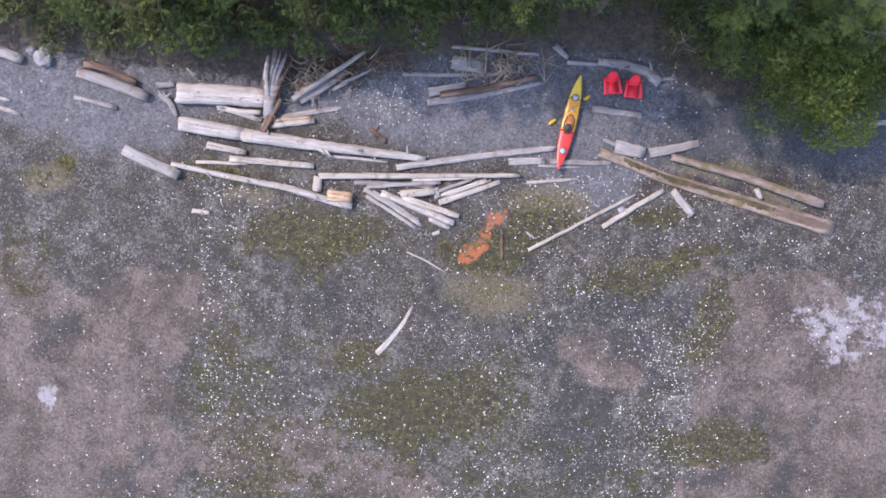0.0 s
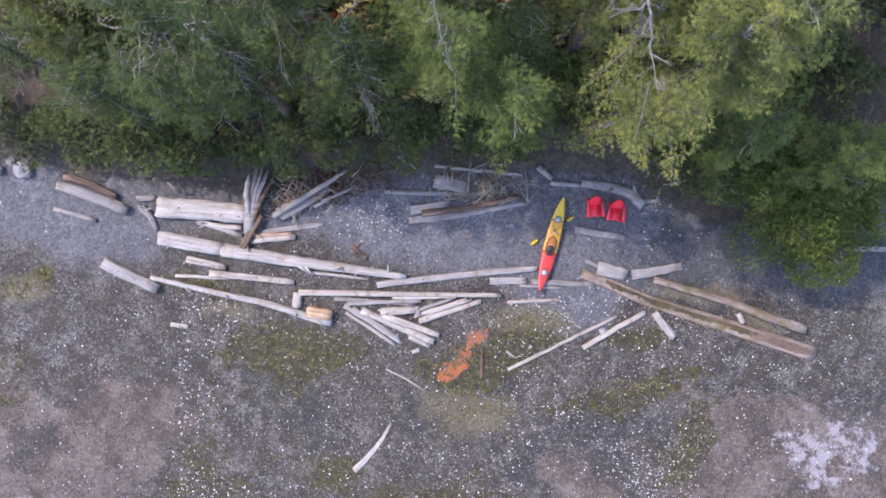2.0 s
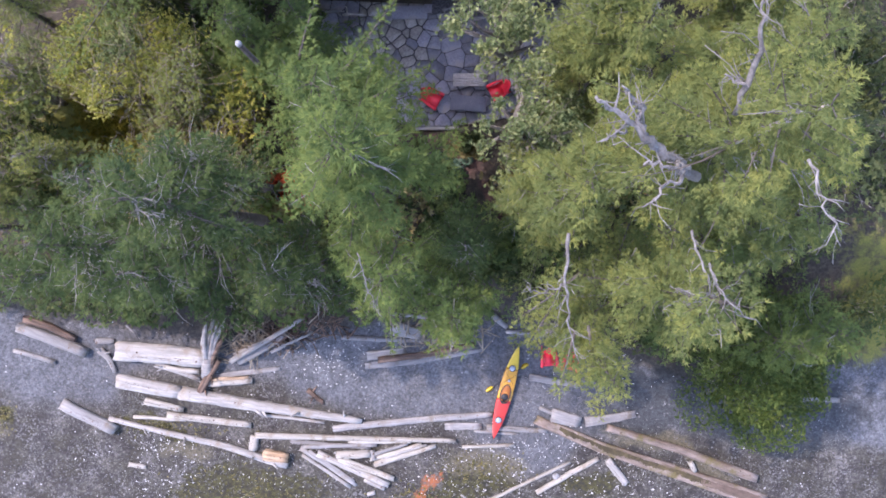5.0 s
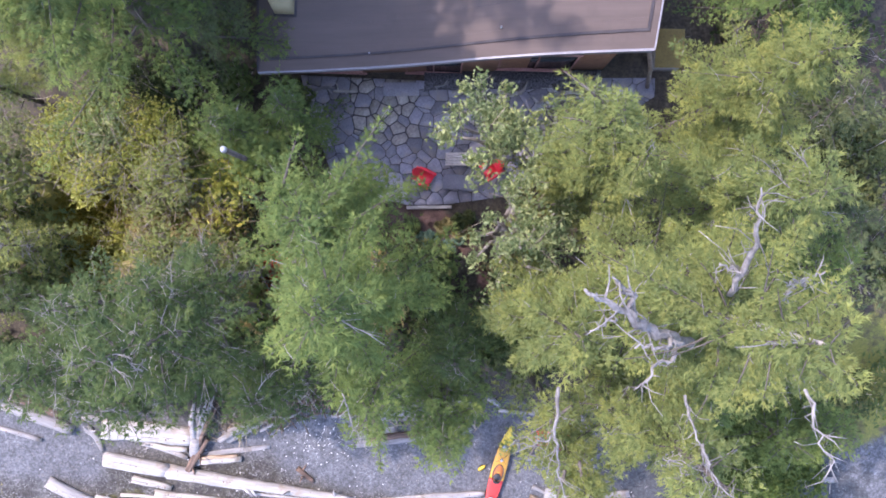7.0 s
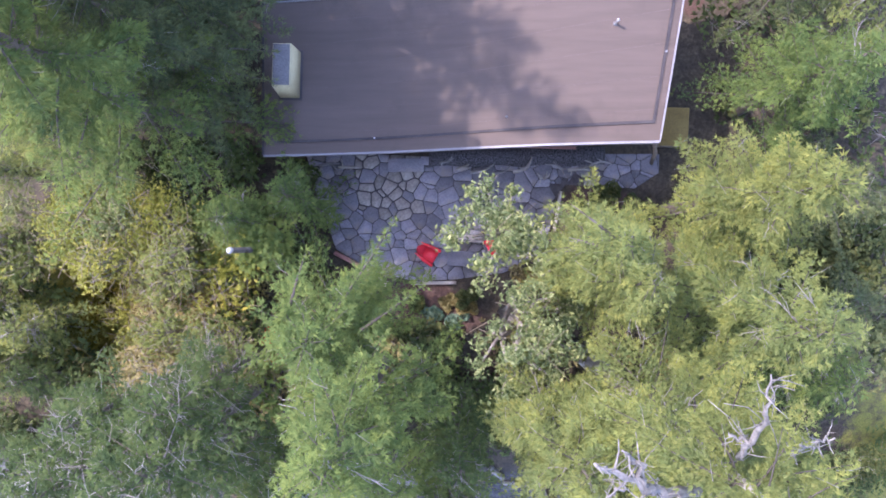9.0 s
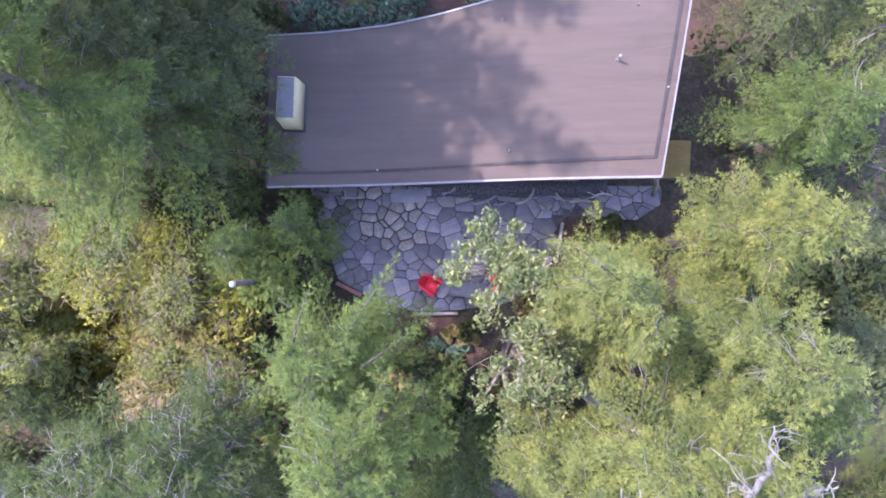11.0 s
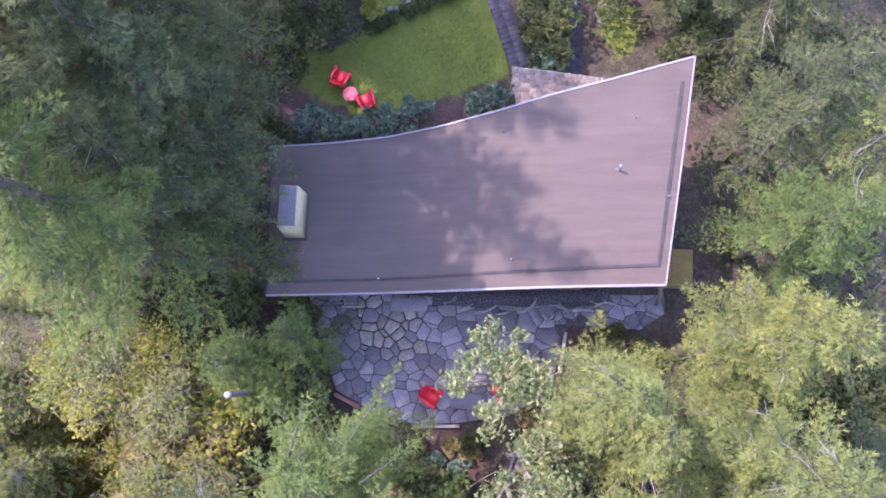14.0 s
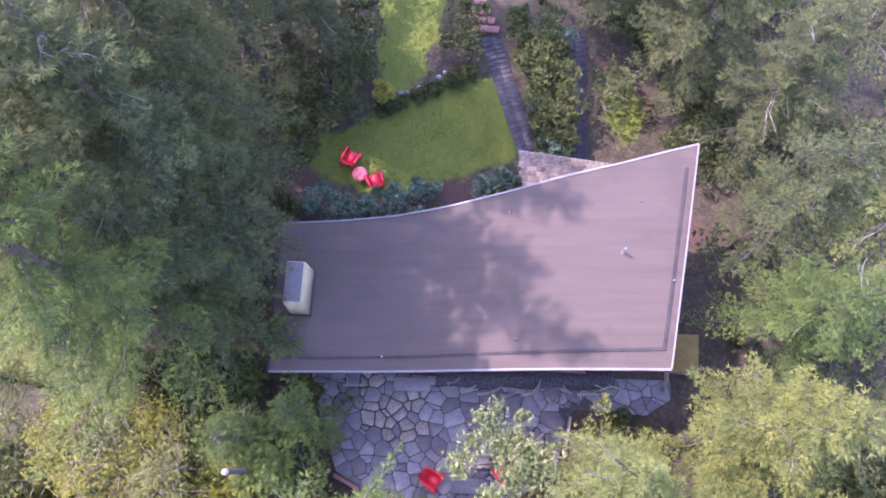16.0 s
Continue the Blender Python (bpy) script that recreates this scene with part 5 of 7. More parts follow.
# garden shrubs round the cabin and the lawn
for n, (x, y, h, rad, tone) in enumerate(((-3.4, 28.9, 1.5, 0.8, "teal"), (-2.2, 28.8, 1.4, 0.8, "teal"), (-1.0, 28.9, 1.5, 0.8, "teal"), (0.2, 29.3, 1.6, 0.8, "teal"), (1.0, 30.0, 1.2, 0.6, "teal"), (3.6, 30.1, 1.4, 0.7, "teal"),
                                          (4.4, 30.5, 1.2, 0.5, "teal"), (6.5, 33.3, 2.2, 1.0, "salal"), (6.2, 34.6, 2.6, 1.2, "salal"), (5.9, 36.0, 2.6, 1.3, "salal"), (6.6, 32.3, 1.4, 0.6, "fir"), (5.4, 37.4, 2.4, 1.3, "salal"), (9.0, 38.0, 2.2, 1.0, "salal"), (8.9, 39.4, 2.4, 1.2, "salal"), (11.6, 31.4, 1.4, 0.8, "salal"), (12.2, 33.2, 1.8, 1.1, "salal"),
                                          (2.3, 36.5, 1.8, 1.0, "salal"), (2.3, 37.9, 1.8, 1.0, "salal"), (-2.3, 35.6, 2.4, 1.3, "salal"), (-3.6, 34.2, 2.6, 1.4, "salal"), (-2.6, 37.4, 2.6, 1.4, "salal"), (-2.4, 39.4, 2.6, 1.5, "salal"), (-4.6, 32.6, 2.0, 1.2, "salal"), (-5.2, 28.6, 1.6, 1.0, "salal"), (-1.2, 34.2, 1.2, 0.5, "maple"),
                                          (0.4, 34.5, 0.4, 0.35, "salal"), (1.1, 34.9, 0.4, 0.35, "salal"), (-0.3, 34.1, 0.4, 0.35, "salal"), (1.8, 35.2, 0.5, 0.4, "salal"), (2.5, 35.5, 0.6, 0.45, "salal"), (-1.0, 33.8, 0.5, 0.4, "salal"), (-2.7, 33.9, 2.4, 1.3, "salal"), (-3.7, 32.8, 2.2, 1.2, "salal"), (-2.5, 36.2, 2.6, 1.4, "salal"), (-2.7, 38.4, 2.6, 1.4, "salal"), (-4.6, 31.4, 1.8, 1.0, "salal"), (-5.0, 34.0, 2.4, 1.4, "salal"), (12.6, 34.6, 1.8, 1.2, "salal"), (11.6, 36.4, 2.2, 1.3, "salal"), (10.6, 37.6, 2.0, 1.2, "salal"), (13.4, 31.6, 1.6, 1.1, "salal"), (2.6, 14.7, 0.9, 0.5, "teal"), (3.6, 16.2, 0.9, 0.5, "salal"), (6.4, 16.9, 1.6, 0.9, "bracken"),
                                          (8.4, 19.9, 0.7, 0.45, "salal"), (8.3, 19.0, 0.8, 0.5, "bracken"), (9.1, 20.5, 0.6, 0.4, "salal"), (9.6, 20.2, 1.3, 0.9, "salal"), (10.6, 19.4, 1.5, 1.0, "salal"), (-2.9, 17.4, 1.6, 0.9, "salal"), (-3.4, 21.0, 1.8, 0.8, "salal"), (2.2, 15.4, 0.5, 0.4, "teal"), (3.3, 15.1, 0.6, 0.5, "teal"), (1.5, 15.9, 0.5, 0.35, "salal"), (3.7, 15.8, 0.5, 0.4, "bracken"), (2.9, 15.9, 0.4, 0.3, "bracken"),
                                          (-9.8, 21.8, 2.6, 1.3, "salal"), (-8.9, 20.9, 2.4, 1.2, "salal"), (-10.6, 21.2, 2.2, 1.2, "salal"), (-8.2, 20.2, 2.2, 1.1, "salal"), (-7.9, 21.4, 2.0, 1.1, "salal"))):
    leafy(x, y, gz(x, y) + h, rad, tone, 500 + n, "trimmed blue-green garden shrub" if tone == "teal" else "leafy green garden shrub", 560 if tone == "teal" else 640, 0.12, "garden_shrub", "shrub", "garden shrubs", 3)
# hedge between the two garden paths, and beside the lawn
rh = np.random.default_rng(88)
for n in range(12):
    y = 31.9 + 0.52 * n
    xa, xb = float(np.interp(y, [32.1, 34.4, 35.8, 37.6], [5.45, 4.6, 4.1, 3.5])) + 0.78, 7.0
    for k in range(2):
        x = xa + (xb - xa) * (k + 0.15 + 0.7 * rh.random()) / 2
        leafy(x, y + rh.normal(0, 0.1), gz(x, y) + rh.uniform(1.0, 1.9), rh.uniform(0.5, 0.75), rh.choice(["salal", "teal", "salal"]), 900 + 2 * n + k, "dense dark green hedge shrub between garden paths", 270, 0.13, "hedge_shrub", "shrub", "garden hedge", 3)


# ---- driftwood on the beach ----
def driftwood(pts, r0, r1, label, tone="grey", flat=0, lift=0.0, stubs=0):
    """A weathered log or plank lying on the gravel through plan points."""
    r = np.random.default_rng(int(abs(pts[0][0] * 131 + pts[0][1] * 977)) % 9999)
    p = np.array(pts, float)
    s = np.concatenate([[0], np.cumsum(np.linalg.norm(np.diff(p, axis=0), axis=1))])
    n = max(6, min(22, int(s[-1] / 0.3)))
    q = np.linspace(0, s[-1], n)
    x, y = np.interp(q, s, p[:, 0]), np.interp(q, s, p[:, 1])
    rad = np.interp(q, [0, s[-1]], [r0, r1]) * (1 + r.normal(0, 0.018, n) + 0.02 * np.sin(q * 1.9 + r.uniform(0, 6)))
    thick = 0.34 if flat else r.uniform(0.66, 0.9)
    cx, cy = x.mean(), y.mean()
    zc = gz(cx, cy)
    ends = np.interp(q, [0, s[-1]], [gz(x[0], y[0]), gz(x[-1], y[-1])])
    z = ends + rad * thick * 0.72 + lift
    turn = math.atan2(y[-1] - y[0], x[-1] - x[0])
    ct, st = math.cos(turn), math.sin(turn)
    path = np.stack([(x - cx) * ct + (y - cy) * st, -(x - cx) * st + (y - cy) * ct, z - zc], -1)
    path[1:-1, :2] += r.normal(0, 0.008, (n - 2, 2))
    rad[0] *= 0.96
    rad[-1] *= 0.9
    ob = solid("driftwood_log" if not flat else "driftwood_plank", Build().add(*tube(path, rad, 11 if r0 > 0.12 else 7, thick, 0.025, ridge=0.03, jag=0.35)), WOOD[tone], pose(cx, cy, zc, 0, 0, math.degrees(turn)), label, "driftwood", "driftwood on the beach")
    if r0 > 0.12 and not flat:
        for m in range(3):
            a0, a1 = sorted(r.uniform(0.03, 0.97, 2))
            ka, kb = int(a0 * (n - 1)), int(a1 * (n - 1)) + 1
            if kb - ka < 2:
                continue
            off = r.uniform(-0.5, 0.5)
            run = path[ka:kb + 1] + np.stack([0 * rad[ka:kb + 1], rad[ka:kb + 1] * off, rad[ka:kb + 1] * thick * (1 - off * off) ** 0.5 * 0.95], -1)
            part("crack", Build().add(*tube(run, np.linspace(0.010, 0.004, len(run)), 4)), TWIG, ob, "dark drying crack")
    if r0 > 0.1 and not flat:
        for m in range(2 + int(s[-1])):
            k = int(r.integers(1, n - 1))
            off = r.uniform(-0.6, 0.6)
            c = path[k] + (r.normal(0, 0.1), rad[k] * off, rad[k] * thick * (1 - off * off) ** 0.5 * 0.97)
            w = r.uniform(0.018, 0.045)
            part("knot", Build().add(*tube([c - (0, 0, 0.03), c, c + (0, 0, 0.012)], [w * 1.2, w, w * 0.5], 6)), WOOD["brown"], ob)
    for m in range(stubs):
        k = int(r.integers(1, n - 1))
        d = np.array([r.normal(), r.normal(), abs(r.normal()) * 0.7 + 0.1])
        d /= np.linalg.norm(d)
        ln = r.uniform(1.0, 2.2) * rad[k] + 0.15
        part("branch_stub", Build().add(*tube([path[k], path[k] + d * (rad[k] + ln * 0.5), path[k] + d * (rad[k] + ln) + r.normal(0, 0.03, 3)], [rad[k] * 0.4, rad[k] * 0.25, rad[k] * 0.1], 6)), WOOD[tone], ob)
    return ob


driftwood([(-11.76, 6.69), (-9.78, 6.58), (-7.8, 6.42)], 0.463, 0.415, "massive barkless driftwood log with split bark edge", "pale", flat=0, lift=0.0, stubs=0)
driftwood([(-12.73, 7.07), (-11.93, 7.09)], 0.146, 0.117, "short grey driftwood stub beside a massive log", "grey", flat=0, lift=0.0, stubs=0)
driftwood([(-12.56, 6.69), (-12.14, 6.27), (-11.86, 5.7)], 0.171, 0.098, "forked weathered root flare on the gravel", "grey", flat=0, lift=0.0, stubs=2)
driftwood([(-11.71, 5.34), (-10.36, 5.11), (-8.92, 4.88)], 0.329, 0.305, "thick bleached driftwood butt log with a knot hole", "pale", flat=0, lift=0.0, stubs=0)
driftwood([(-8.88, 4.84), (-6.63, 4.5), (-3.64, 4.12), (-0.84, 3.75)], 0.325, 0.15, "long bleached driftwood trunk tapering along the beach", "pale", flat=0, lift=0.0, stubs=4)
driftwood([(-5.18, 3.91), (-2.51, 3.62)], 0.073, 0.059, "thin pale driftwood pole under a trunk", "pale", flat=0, lift=0.0, stubs=0)
driftwood([(-10.54, 4.42), (-8.84, 4.07)], 0.171, 0.137, "short tan driftwood log with cut end", "tan", flat=0, lift=0.0, stubs=0)
driftwood([(-11.09, 3.67), (-8.72, 3.58)], 0.085, 0.068, "thin tan driftwood pole", "tan", flat=0, lift=0.0, stubs=0)
driftwood([(-9.55, 3.8), (-7.69, 3.64), (-5.81, 3.45)], 0.159, 0.134, "straight pale driftwood log", "tan", flat=0, lift=0.0, stubs=0)
driftwood([(-14.2, 4.21), (-13.07, 3.63), (-11.88, 3.07)], 0.256, 0.256, "stout grey driftwood log with a hollow end", "grey", flat=0, lift=0.0, stubs=0)
driftwood([(-12.17, 3.57), (-10.87, 3.29), (-9.74, 3.03), (-7.22, 2.54), (-4.15, 1.64)], 0.11, 0.171, "long bent bleached driftwood pole with branch stubs", "pale", flat=0, lift=0.0, stubs=7)
driftwood([(-5.12, 2.16), (-4.12, 2.03)], 0.268, 0.244, "short split driftwood block with orange face", "orange", flat=0, lift=0.1, stubs=0)
driftwood([(-5.63, 2.97), (-5.69, 2.37)], 0.195, 0.207, "short driftwood stump on its side", "tan", flat=0, lift=0.0, stubs=0)
driftwood([(-5.56, 3.0), (-1.15, 2.98), (3.39, 2.98)], 0.146, 0.098, "very long straight driftwood pole", "tan", flat=0, lift=0.12, stubs=0)
driftwood([(-2.1, 3.36), (0.37, 3.69), (2.89, 4.0), (5.02, 4.19)], 0.159, 0.134, "long straight grey driftwood pole pointing at the kayak", "grey", flat=0, lift=0.0, stubs=0)
driftwood([(-10.03, 6.09), (-9.03, 5.81), (-8.11, 5.46)], 0.146, 0.11, "forked pale driftwood branch", "pale", flat=0, lift=0.0, stubs=2)
driftwood([(-7.91, 5.51), (-6.15, 5.8), (-4.51, 6.04)], 0.122, 0.098, "pale splintered driftwood slab", "grey", flat=1, lift=0.0, stubs=0)
driftwood([(-7.71, 5.26), (-5.77, 5.47)], 0.146, 0.146, "tan split driftwood billet", "tan", flat=0, lift=0.0, stubs=0)
driftwood([(-7.55, 5.47), (-5.91, 5.61)], 0.085, 0.073, "orange-brown split driftwood billet", "orange", flat=0, lift=0.1, stubs=0)
driftwood([(-4.03, 2.77), (-2.16, 2.61), (-0.39, 2.53)], 0.11, 0.098, "grey driftwood plank in a pile", "grey", flat=1, lift=0.0, stubs=0)
driftwood([(-3.43, 2.52), (-0.14, 2.7)], 0.085, 0.085, "grey driftwood slat in a pile", "grey", flat=1, lift=0.1, stubs=0)
driftwood([(-1.41, 2.81), (1.38, 2.87)], 0.073, 0.061, "pale driftwood slat in a pile", "tan", flat=1, lift=0.15, stubs=0)
driftwood([(-0.4, 2.02), (1.88, 2.79)], 0.098, 0.085, "tan driftwood pole in a fanned pile", "tan", flat=0, lift=0.08, stubs=0)
driftwood([(-0.2, 1.82), (2.51, 2.71)], 0.159, 0.11, "tan driftwood log in a fanned pile", "tan", flat=0, lift=0.0, stubs=0)
driftwood([(-0.27, 2.28), (1.25, 2.8)], 0.085, 0.073, "slim driftwood pole in a fanned pile", "grey", flat=0, lift=0.15, stubs=0)
driftwood([(0.11, 2.12), (2.09, 2.77)], 0.061, 0.061, "slim pale driftwood stick in a fanned pile", "pale", flat=0, lift=0.14, stubs=0)
driftwood([(-1.91, 2.17), (-0.4, 2.29)], 0.183, 0.171, "short stout driftwood log in a pile", "tan", flat=0, lift=0.05, stubs=0)
driftwood([(-0.32, 2.45), (-0.25, 2.02)], 0.11, 0.11, "stubby driftwood offcut in a pile", "grey", flat=0, lift=0.15, stubs=0)
driftwood([(-3.56, 2.42), (-2.42, 1.73), (-1.04, 0.79)], 0.11, 0.085, "grey driftwood plank fanned on the gravel", "grey", flat=1, lift=0.0, stubs=0)
driftwood([(-3.49, 2.12), (-1.29, 0.69)], 0.073, 0.073, "narrow pale driftwood plank fanned on the gravel", "pale", flat=1, lift=0.0, stubs=0)
driftwood([(-3.18, 2.34), (-1.11, 0.97)], 0.073, 0.073, "narrow grey driftwood slat fanned on the gravel", "grey", flat=1, lift=0.05, stubs=0)
driftwood([(-2.77, 2.23), (-1.16, 1.54), (0.43, 0.88)], 0.159, 0.146, "bleached driftwood log fanned on the gravel", "pale", flat=0, lift=0.05, stubs=0)
driftwood([(-1.86, 2.05), (0.66, 1.18)], 0.146, 0.134, "tan driftwood log with rounded end", "tan", flat=0, lift=0.1, stubs=0)
driftwood([(-0.66, 1.07), (0.23, 0.66)], 0.11, 0.098, "short bleached driftwood chunk", "pale", flat=0, lift=0.0, stubs=0)
driftwood([(-0.51, 0.38), (-0.2, 0.48)], 0.098, 0.098, "small pale driftwood offcut", "pale", flat=0, lift=0.0, stubs=0)
driftwood([(-1.68, -0.4), (-0.8, -0.81), (0.09, -1.37)], 0.043, 0.037, "thin pale yellow driftwood stick", "tan", flat=0, lift=0.0, stubs=0)
driftwood([(3.78, -0.35), (6.19, 0.88), (8.58, 2.1)], 0.085, 0.073, "long thin tan driftwood pole", "tan", flat=0, lift=0.0, stubs=0)
driftwood([(7.12, 0.67), (8.45, 1.49), (9.83, 2.29)], 0.122, 0.11, "tan driftwood pole with cut end", "tan", flat=0, lift=0.0, stubs=0)
driftwood([(10.25, 2.26), (11.12, 1.2)], 0.171, 0.171, "short bleached round driftwood log", "pale", flat=0, lift=0.0, stubs=0)
driftwood([(2.59, 0.37), (2.61, -0.78)], 0.073, 0.061, "dark brown waterlogged stick", "brown", flat=0, lift=0.0, stubs=0)
driftwood([(3.71, 0.46), (4.04, 0.21)], 0.049, 0.037, "small pale forked stick", "pale", flat=0, lift=0.0, stubs=1)
driftwood([(-3.05, -4.96), (-2.46, -4.38), (-1.9, -3.67), (-1.44, -2.86)], 0.146, 0.061, "curved bleached driftwood stick", "pale", flat=1, lift=0.0, stubs=0)
mossy = driftwood([(7.0, 4.01), (10.14, 2.75), (13.67, 1.68), (17.41, 0.53)], 0.22, 0.36, "huge weathered mossy timber plank half buried in gravel", "moss", flat=1, lift=0.0, stubs=0)


def plank_cover(plank, pts, r0, r1, k0, k1, side0, side1, material, name, label, seed):
    """A ragged mat lying on a plank's upper face, from k0 to k1 of its length."""
    r = np.random.default_rng(seed)
    p = np.array(pts, float)
    s = np.concatenate([[0], np.cumsum(np.linalg.norm(np.diff(p, axis=0), axis=1))])
    back = plank.matrix_basis.inverted()
    e = unit(p[-1] - p[0])
    rows, n = [], 60
    for m, q in enumerate(np.linspace(k0, k1, n) * s[-1]):
        c = np.array([np.interp(q, s, p[:, 0]), np.interp(q, s, p[:, 1])])
        rad = r0 + (r1 - r0) * q / s[-1]
        base = gz(*p[0]) + (gz(*p[-1]) - gz(*p[0])) * q / s[-1] + rad * 0.34 * 0.72
        fade = min(1.0, min(m, n - 1 - m) / 6)
        lo = side0 + (r.normal(0, 0.13) + 0.14 * math.sin(q * 3.1)) * fade + 0.25 * (1 - fade)
        hi = side1 - 0.25 * (1 - fade) + r.normal(0, 0.03)
        ring = []
        for o in np.linspace(min(lo, hi - 0.02), hi, 5):
            o = max(-0.97, min(0.97, o))
            up = base + rad * 0.34 * math.sqrt(1 - o * o) + 0.012 + 0.006 * r.random()
            ring.append(back @ Vector((c[0] - e[1] * rad * o, c[1] + e[0] * rad * o, up)))
        rows.append([tuple(v) for v in ring])
    flat = np.array(rows).reshape(-1, 3)
    quads = [(a * 5 + b, (a + 1) * 5 + b, (a + 1) * 5 + b + 1, a * 5 + b + 1) for a in range(n - 1) for b in range(4)]
    part(name, Build().add(flat, [t for q in quads for t in ((q[0], q[1], q[2]), (q[0], q[2], q[3]))]), material, plank, label)


MOSS_MAT = surface("dark_moss", (0.036, 0.029, 0.014), (0.094, 0.074, 0.034), 2.2, 0.95, 18, (1, 1, 1), 0.6, 0.1)
ROT = surface("brown_rotten_wood", (0.085, 0.058, 0.042), (0.150, 0.108, 0.080), 2.0, 0.9, 12, (0.3, 1.4, 1), 0.5, 0.1)
great = [(7.0, 4.01), (10.14, 2.75), (13.67, 1.68), (17.41, 0.53)]
plank_cover(mossy, great, 0.22, 0.36, 0.10, 0.46, -0.3, 0.92, MOSS_MAT, "moss_mat", "dark green-brown moss", 5)
plank_cover(mossy, great, 0.22, 0.36, 0.44, 0.76, -0.25, 0.94, MOSS_MAT, "moss_mat", "dark green-brown moss", 6)
plank_cover(mossy, great, 0.22, 0.36, 0.72, 0.985, -0.62, 0.55, ROT, "rotten_face", "brown rotten hollow", 7)
driftwood([(10.17, 3.76), (13.46, 2.82), (16.88, 1.62)], 0.16, 0.21, "long brown weathered driftwood log beside a timber plank", "moss", flat=0, lift=0.1, stubs=0)
driftwood([(13.9, 2.32), (14.13, 1.89)], 0.122, 0.11, "small driftwood block wedged between timbers", "tan", flat=0, lift=0.2, stubs=0)
driftwood([(7.67, 4.25), (8.92, 3.95)], 0.317, 0.268, "weathered grey driftwood slab", "grey", flat=1, lift=0.0, stubs=0)
driftwood([(7.12, 4.56), (7.73, 4.29)], 0.098, 0.085, "small grey driftwood piece by a slab", "grey", flat=0, lift=0.0, stubs=0)
driftwood([(9.22, 3.96), (10.28, 4.13), (11.4, 4.37)], 0.232, 0.171, "grey driftwood slab on dark gravel", "grey", flat=1, lift=0.0, stubs=0)
driftwood([(6.64, 5.92), (8.82, 5.61)], 0.159, 0.134, "grey driftwood board in front of red chairs", "grey", flat=1, lift=0.0, stubs=0)
driftwood([(2.94, 3.6), (4.55, 3.64)], 0.159, 0.159, "blue-grey driftwood board beside the kayak", "grey", flat=1, lift=0.0, stubs=0)
driftwood([(4.78, 3.6), (7.5, 3.51)], 0.134, 0.11, "grey driftwood pole under the kayak", "grey", flat=0, lift=0.0, stubs=0)
driftwood([(4.23, 3.43), (6.23, 3.32)], 0.073, 0.061, "thin grey driftwood pole", "grey", flat=0, lift=0.0, stubs=0)
driftwood([(3.7, 2.68), (6.05, 2.82)], 0.085, 0.073, "thin tan driftwood pole", "tan", flat=0, lift=0.0, stubs=0)
driftwood([(-16.14, 7.63), (-14.59, 7.1), (-13.16, 6.55)], 0.244, 0.244, "rotten driftwood log with red-brown bark", "grey", flat=0, lift=0.0, stubs=0)
driftwood([(-15.84, 8.01), (-14.73, 7.69), (-13.62, 7.16)], 0.171, 0.146, "crumbling red-brown rotten log", "brown", flat=0, lift=0.1, stubs=0)
driftwood([(-16.4, 6.55), (-14.56, 6.07)], 0.11, 0.11, "short straight grey driftwood pole", "grey", flat=0, lift=0.0, stubs=0)
driftwood([(-19.94, 8.67), (-18.64, 8.19)], 0.244, 0.22, "grey driftwood log end at the bank", "grey", flat=0, lift=0.0, stubs=0)
driftwood([(-20.33, 6.68), (-19.31, 6.43)], 0.085, 0.073, "pale driftwood stick on gravel", "pale", flat=0, lift=0.0, stubs=0)
driftwood([(-20.46, 6.38), (-18.87, 5.8)], 0.11, 0.073, "tan driftwood stick on gravel", "tan", flat=0, lift=0.0, stubs=0)
driftwood([(-1.79, 7.51), (0.39, 7.45), (2.64, 7.48)], 0.11, 0.098, "grey driftwood log at the top of the beach", "grey", flat=0, lift=0.0, stubs=0)
driftwood([(-0.62, 6.69), (1.08, 6.97)], 0.207, 0.183, "grey split driftwood slab at the top of the beach", "grey", flat=1, lift=0.0, stubs=0)
driftwood([(-0.7, 6.23), (1.63, 6.54), (4.51, 7.09)], 0.159, 0.073, "long rotten grey driftwood slab", "grey", flat=1, lift=0.0, stubs=0)
driftwood([(-0.12, 6.55), (2.13, 6.86), (4.13, 7.34)], 0.159, 0.11, "rotten red-brown driftwood log crumbling to splinters", "brown", flat=0, lift=0.05, stubs=0)
driftwood([(0.46, 7.98), (1.88, 7.72)], 0.317, 0.244, "broad grey driftwood slab under the bushes", "grey", flat=1, lift=0.0, stubs=0)
driftwood([(0.39, 8.65), (2.38, 8.47), (4.26, 8.3)], 0.098, 0.085, "thin grey driftwood pole under the bushes", "grey", flat=0, lift=0.0, stubs=0)
driftwood([(-1.22, 9.04), (-0.46, 8.52)], 0.073, 0.061, "thin grey branch in the bushes", "grey", flat=0, lift=0.0, stubs=0)
driftwood([(-6.64, 6.35), (-5.0, 7.35), (-3.42, 8.38)], 0.122, 0.085, "grey driftwood pole leaning on the bank", "grey", flat=0, lift=0.35, stubs=0)
driftwood([(-6.4, 6.45), (-5.34, 6.98), (-4.29, 7.66)], 0.317, 0.22, "broad grey splintered driftwood slab", "grey", flat=1, lift=0.1, stubs=0)
driftwood([(-4.89, 6.79), (-3.07, 7.72)], 0.073, 0.037, "thin splintered driftwood branch", "grey", flat=0, lift=0.2, stubs=3)
driftwood([(-4.48, 7.04), (-3.37, 7.58)], 0.061, 0.037, "thin grey driftwood branch", "grey", flat=0, lift=0.25, stubs=2)
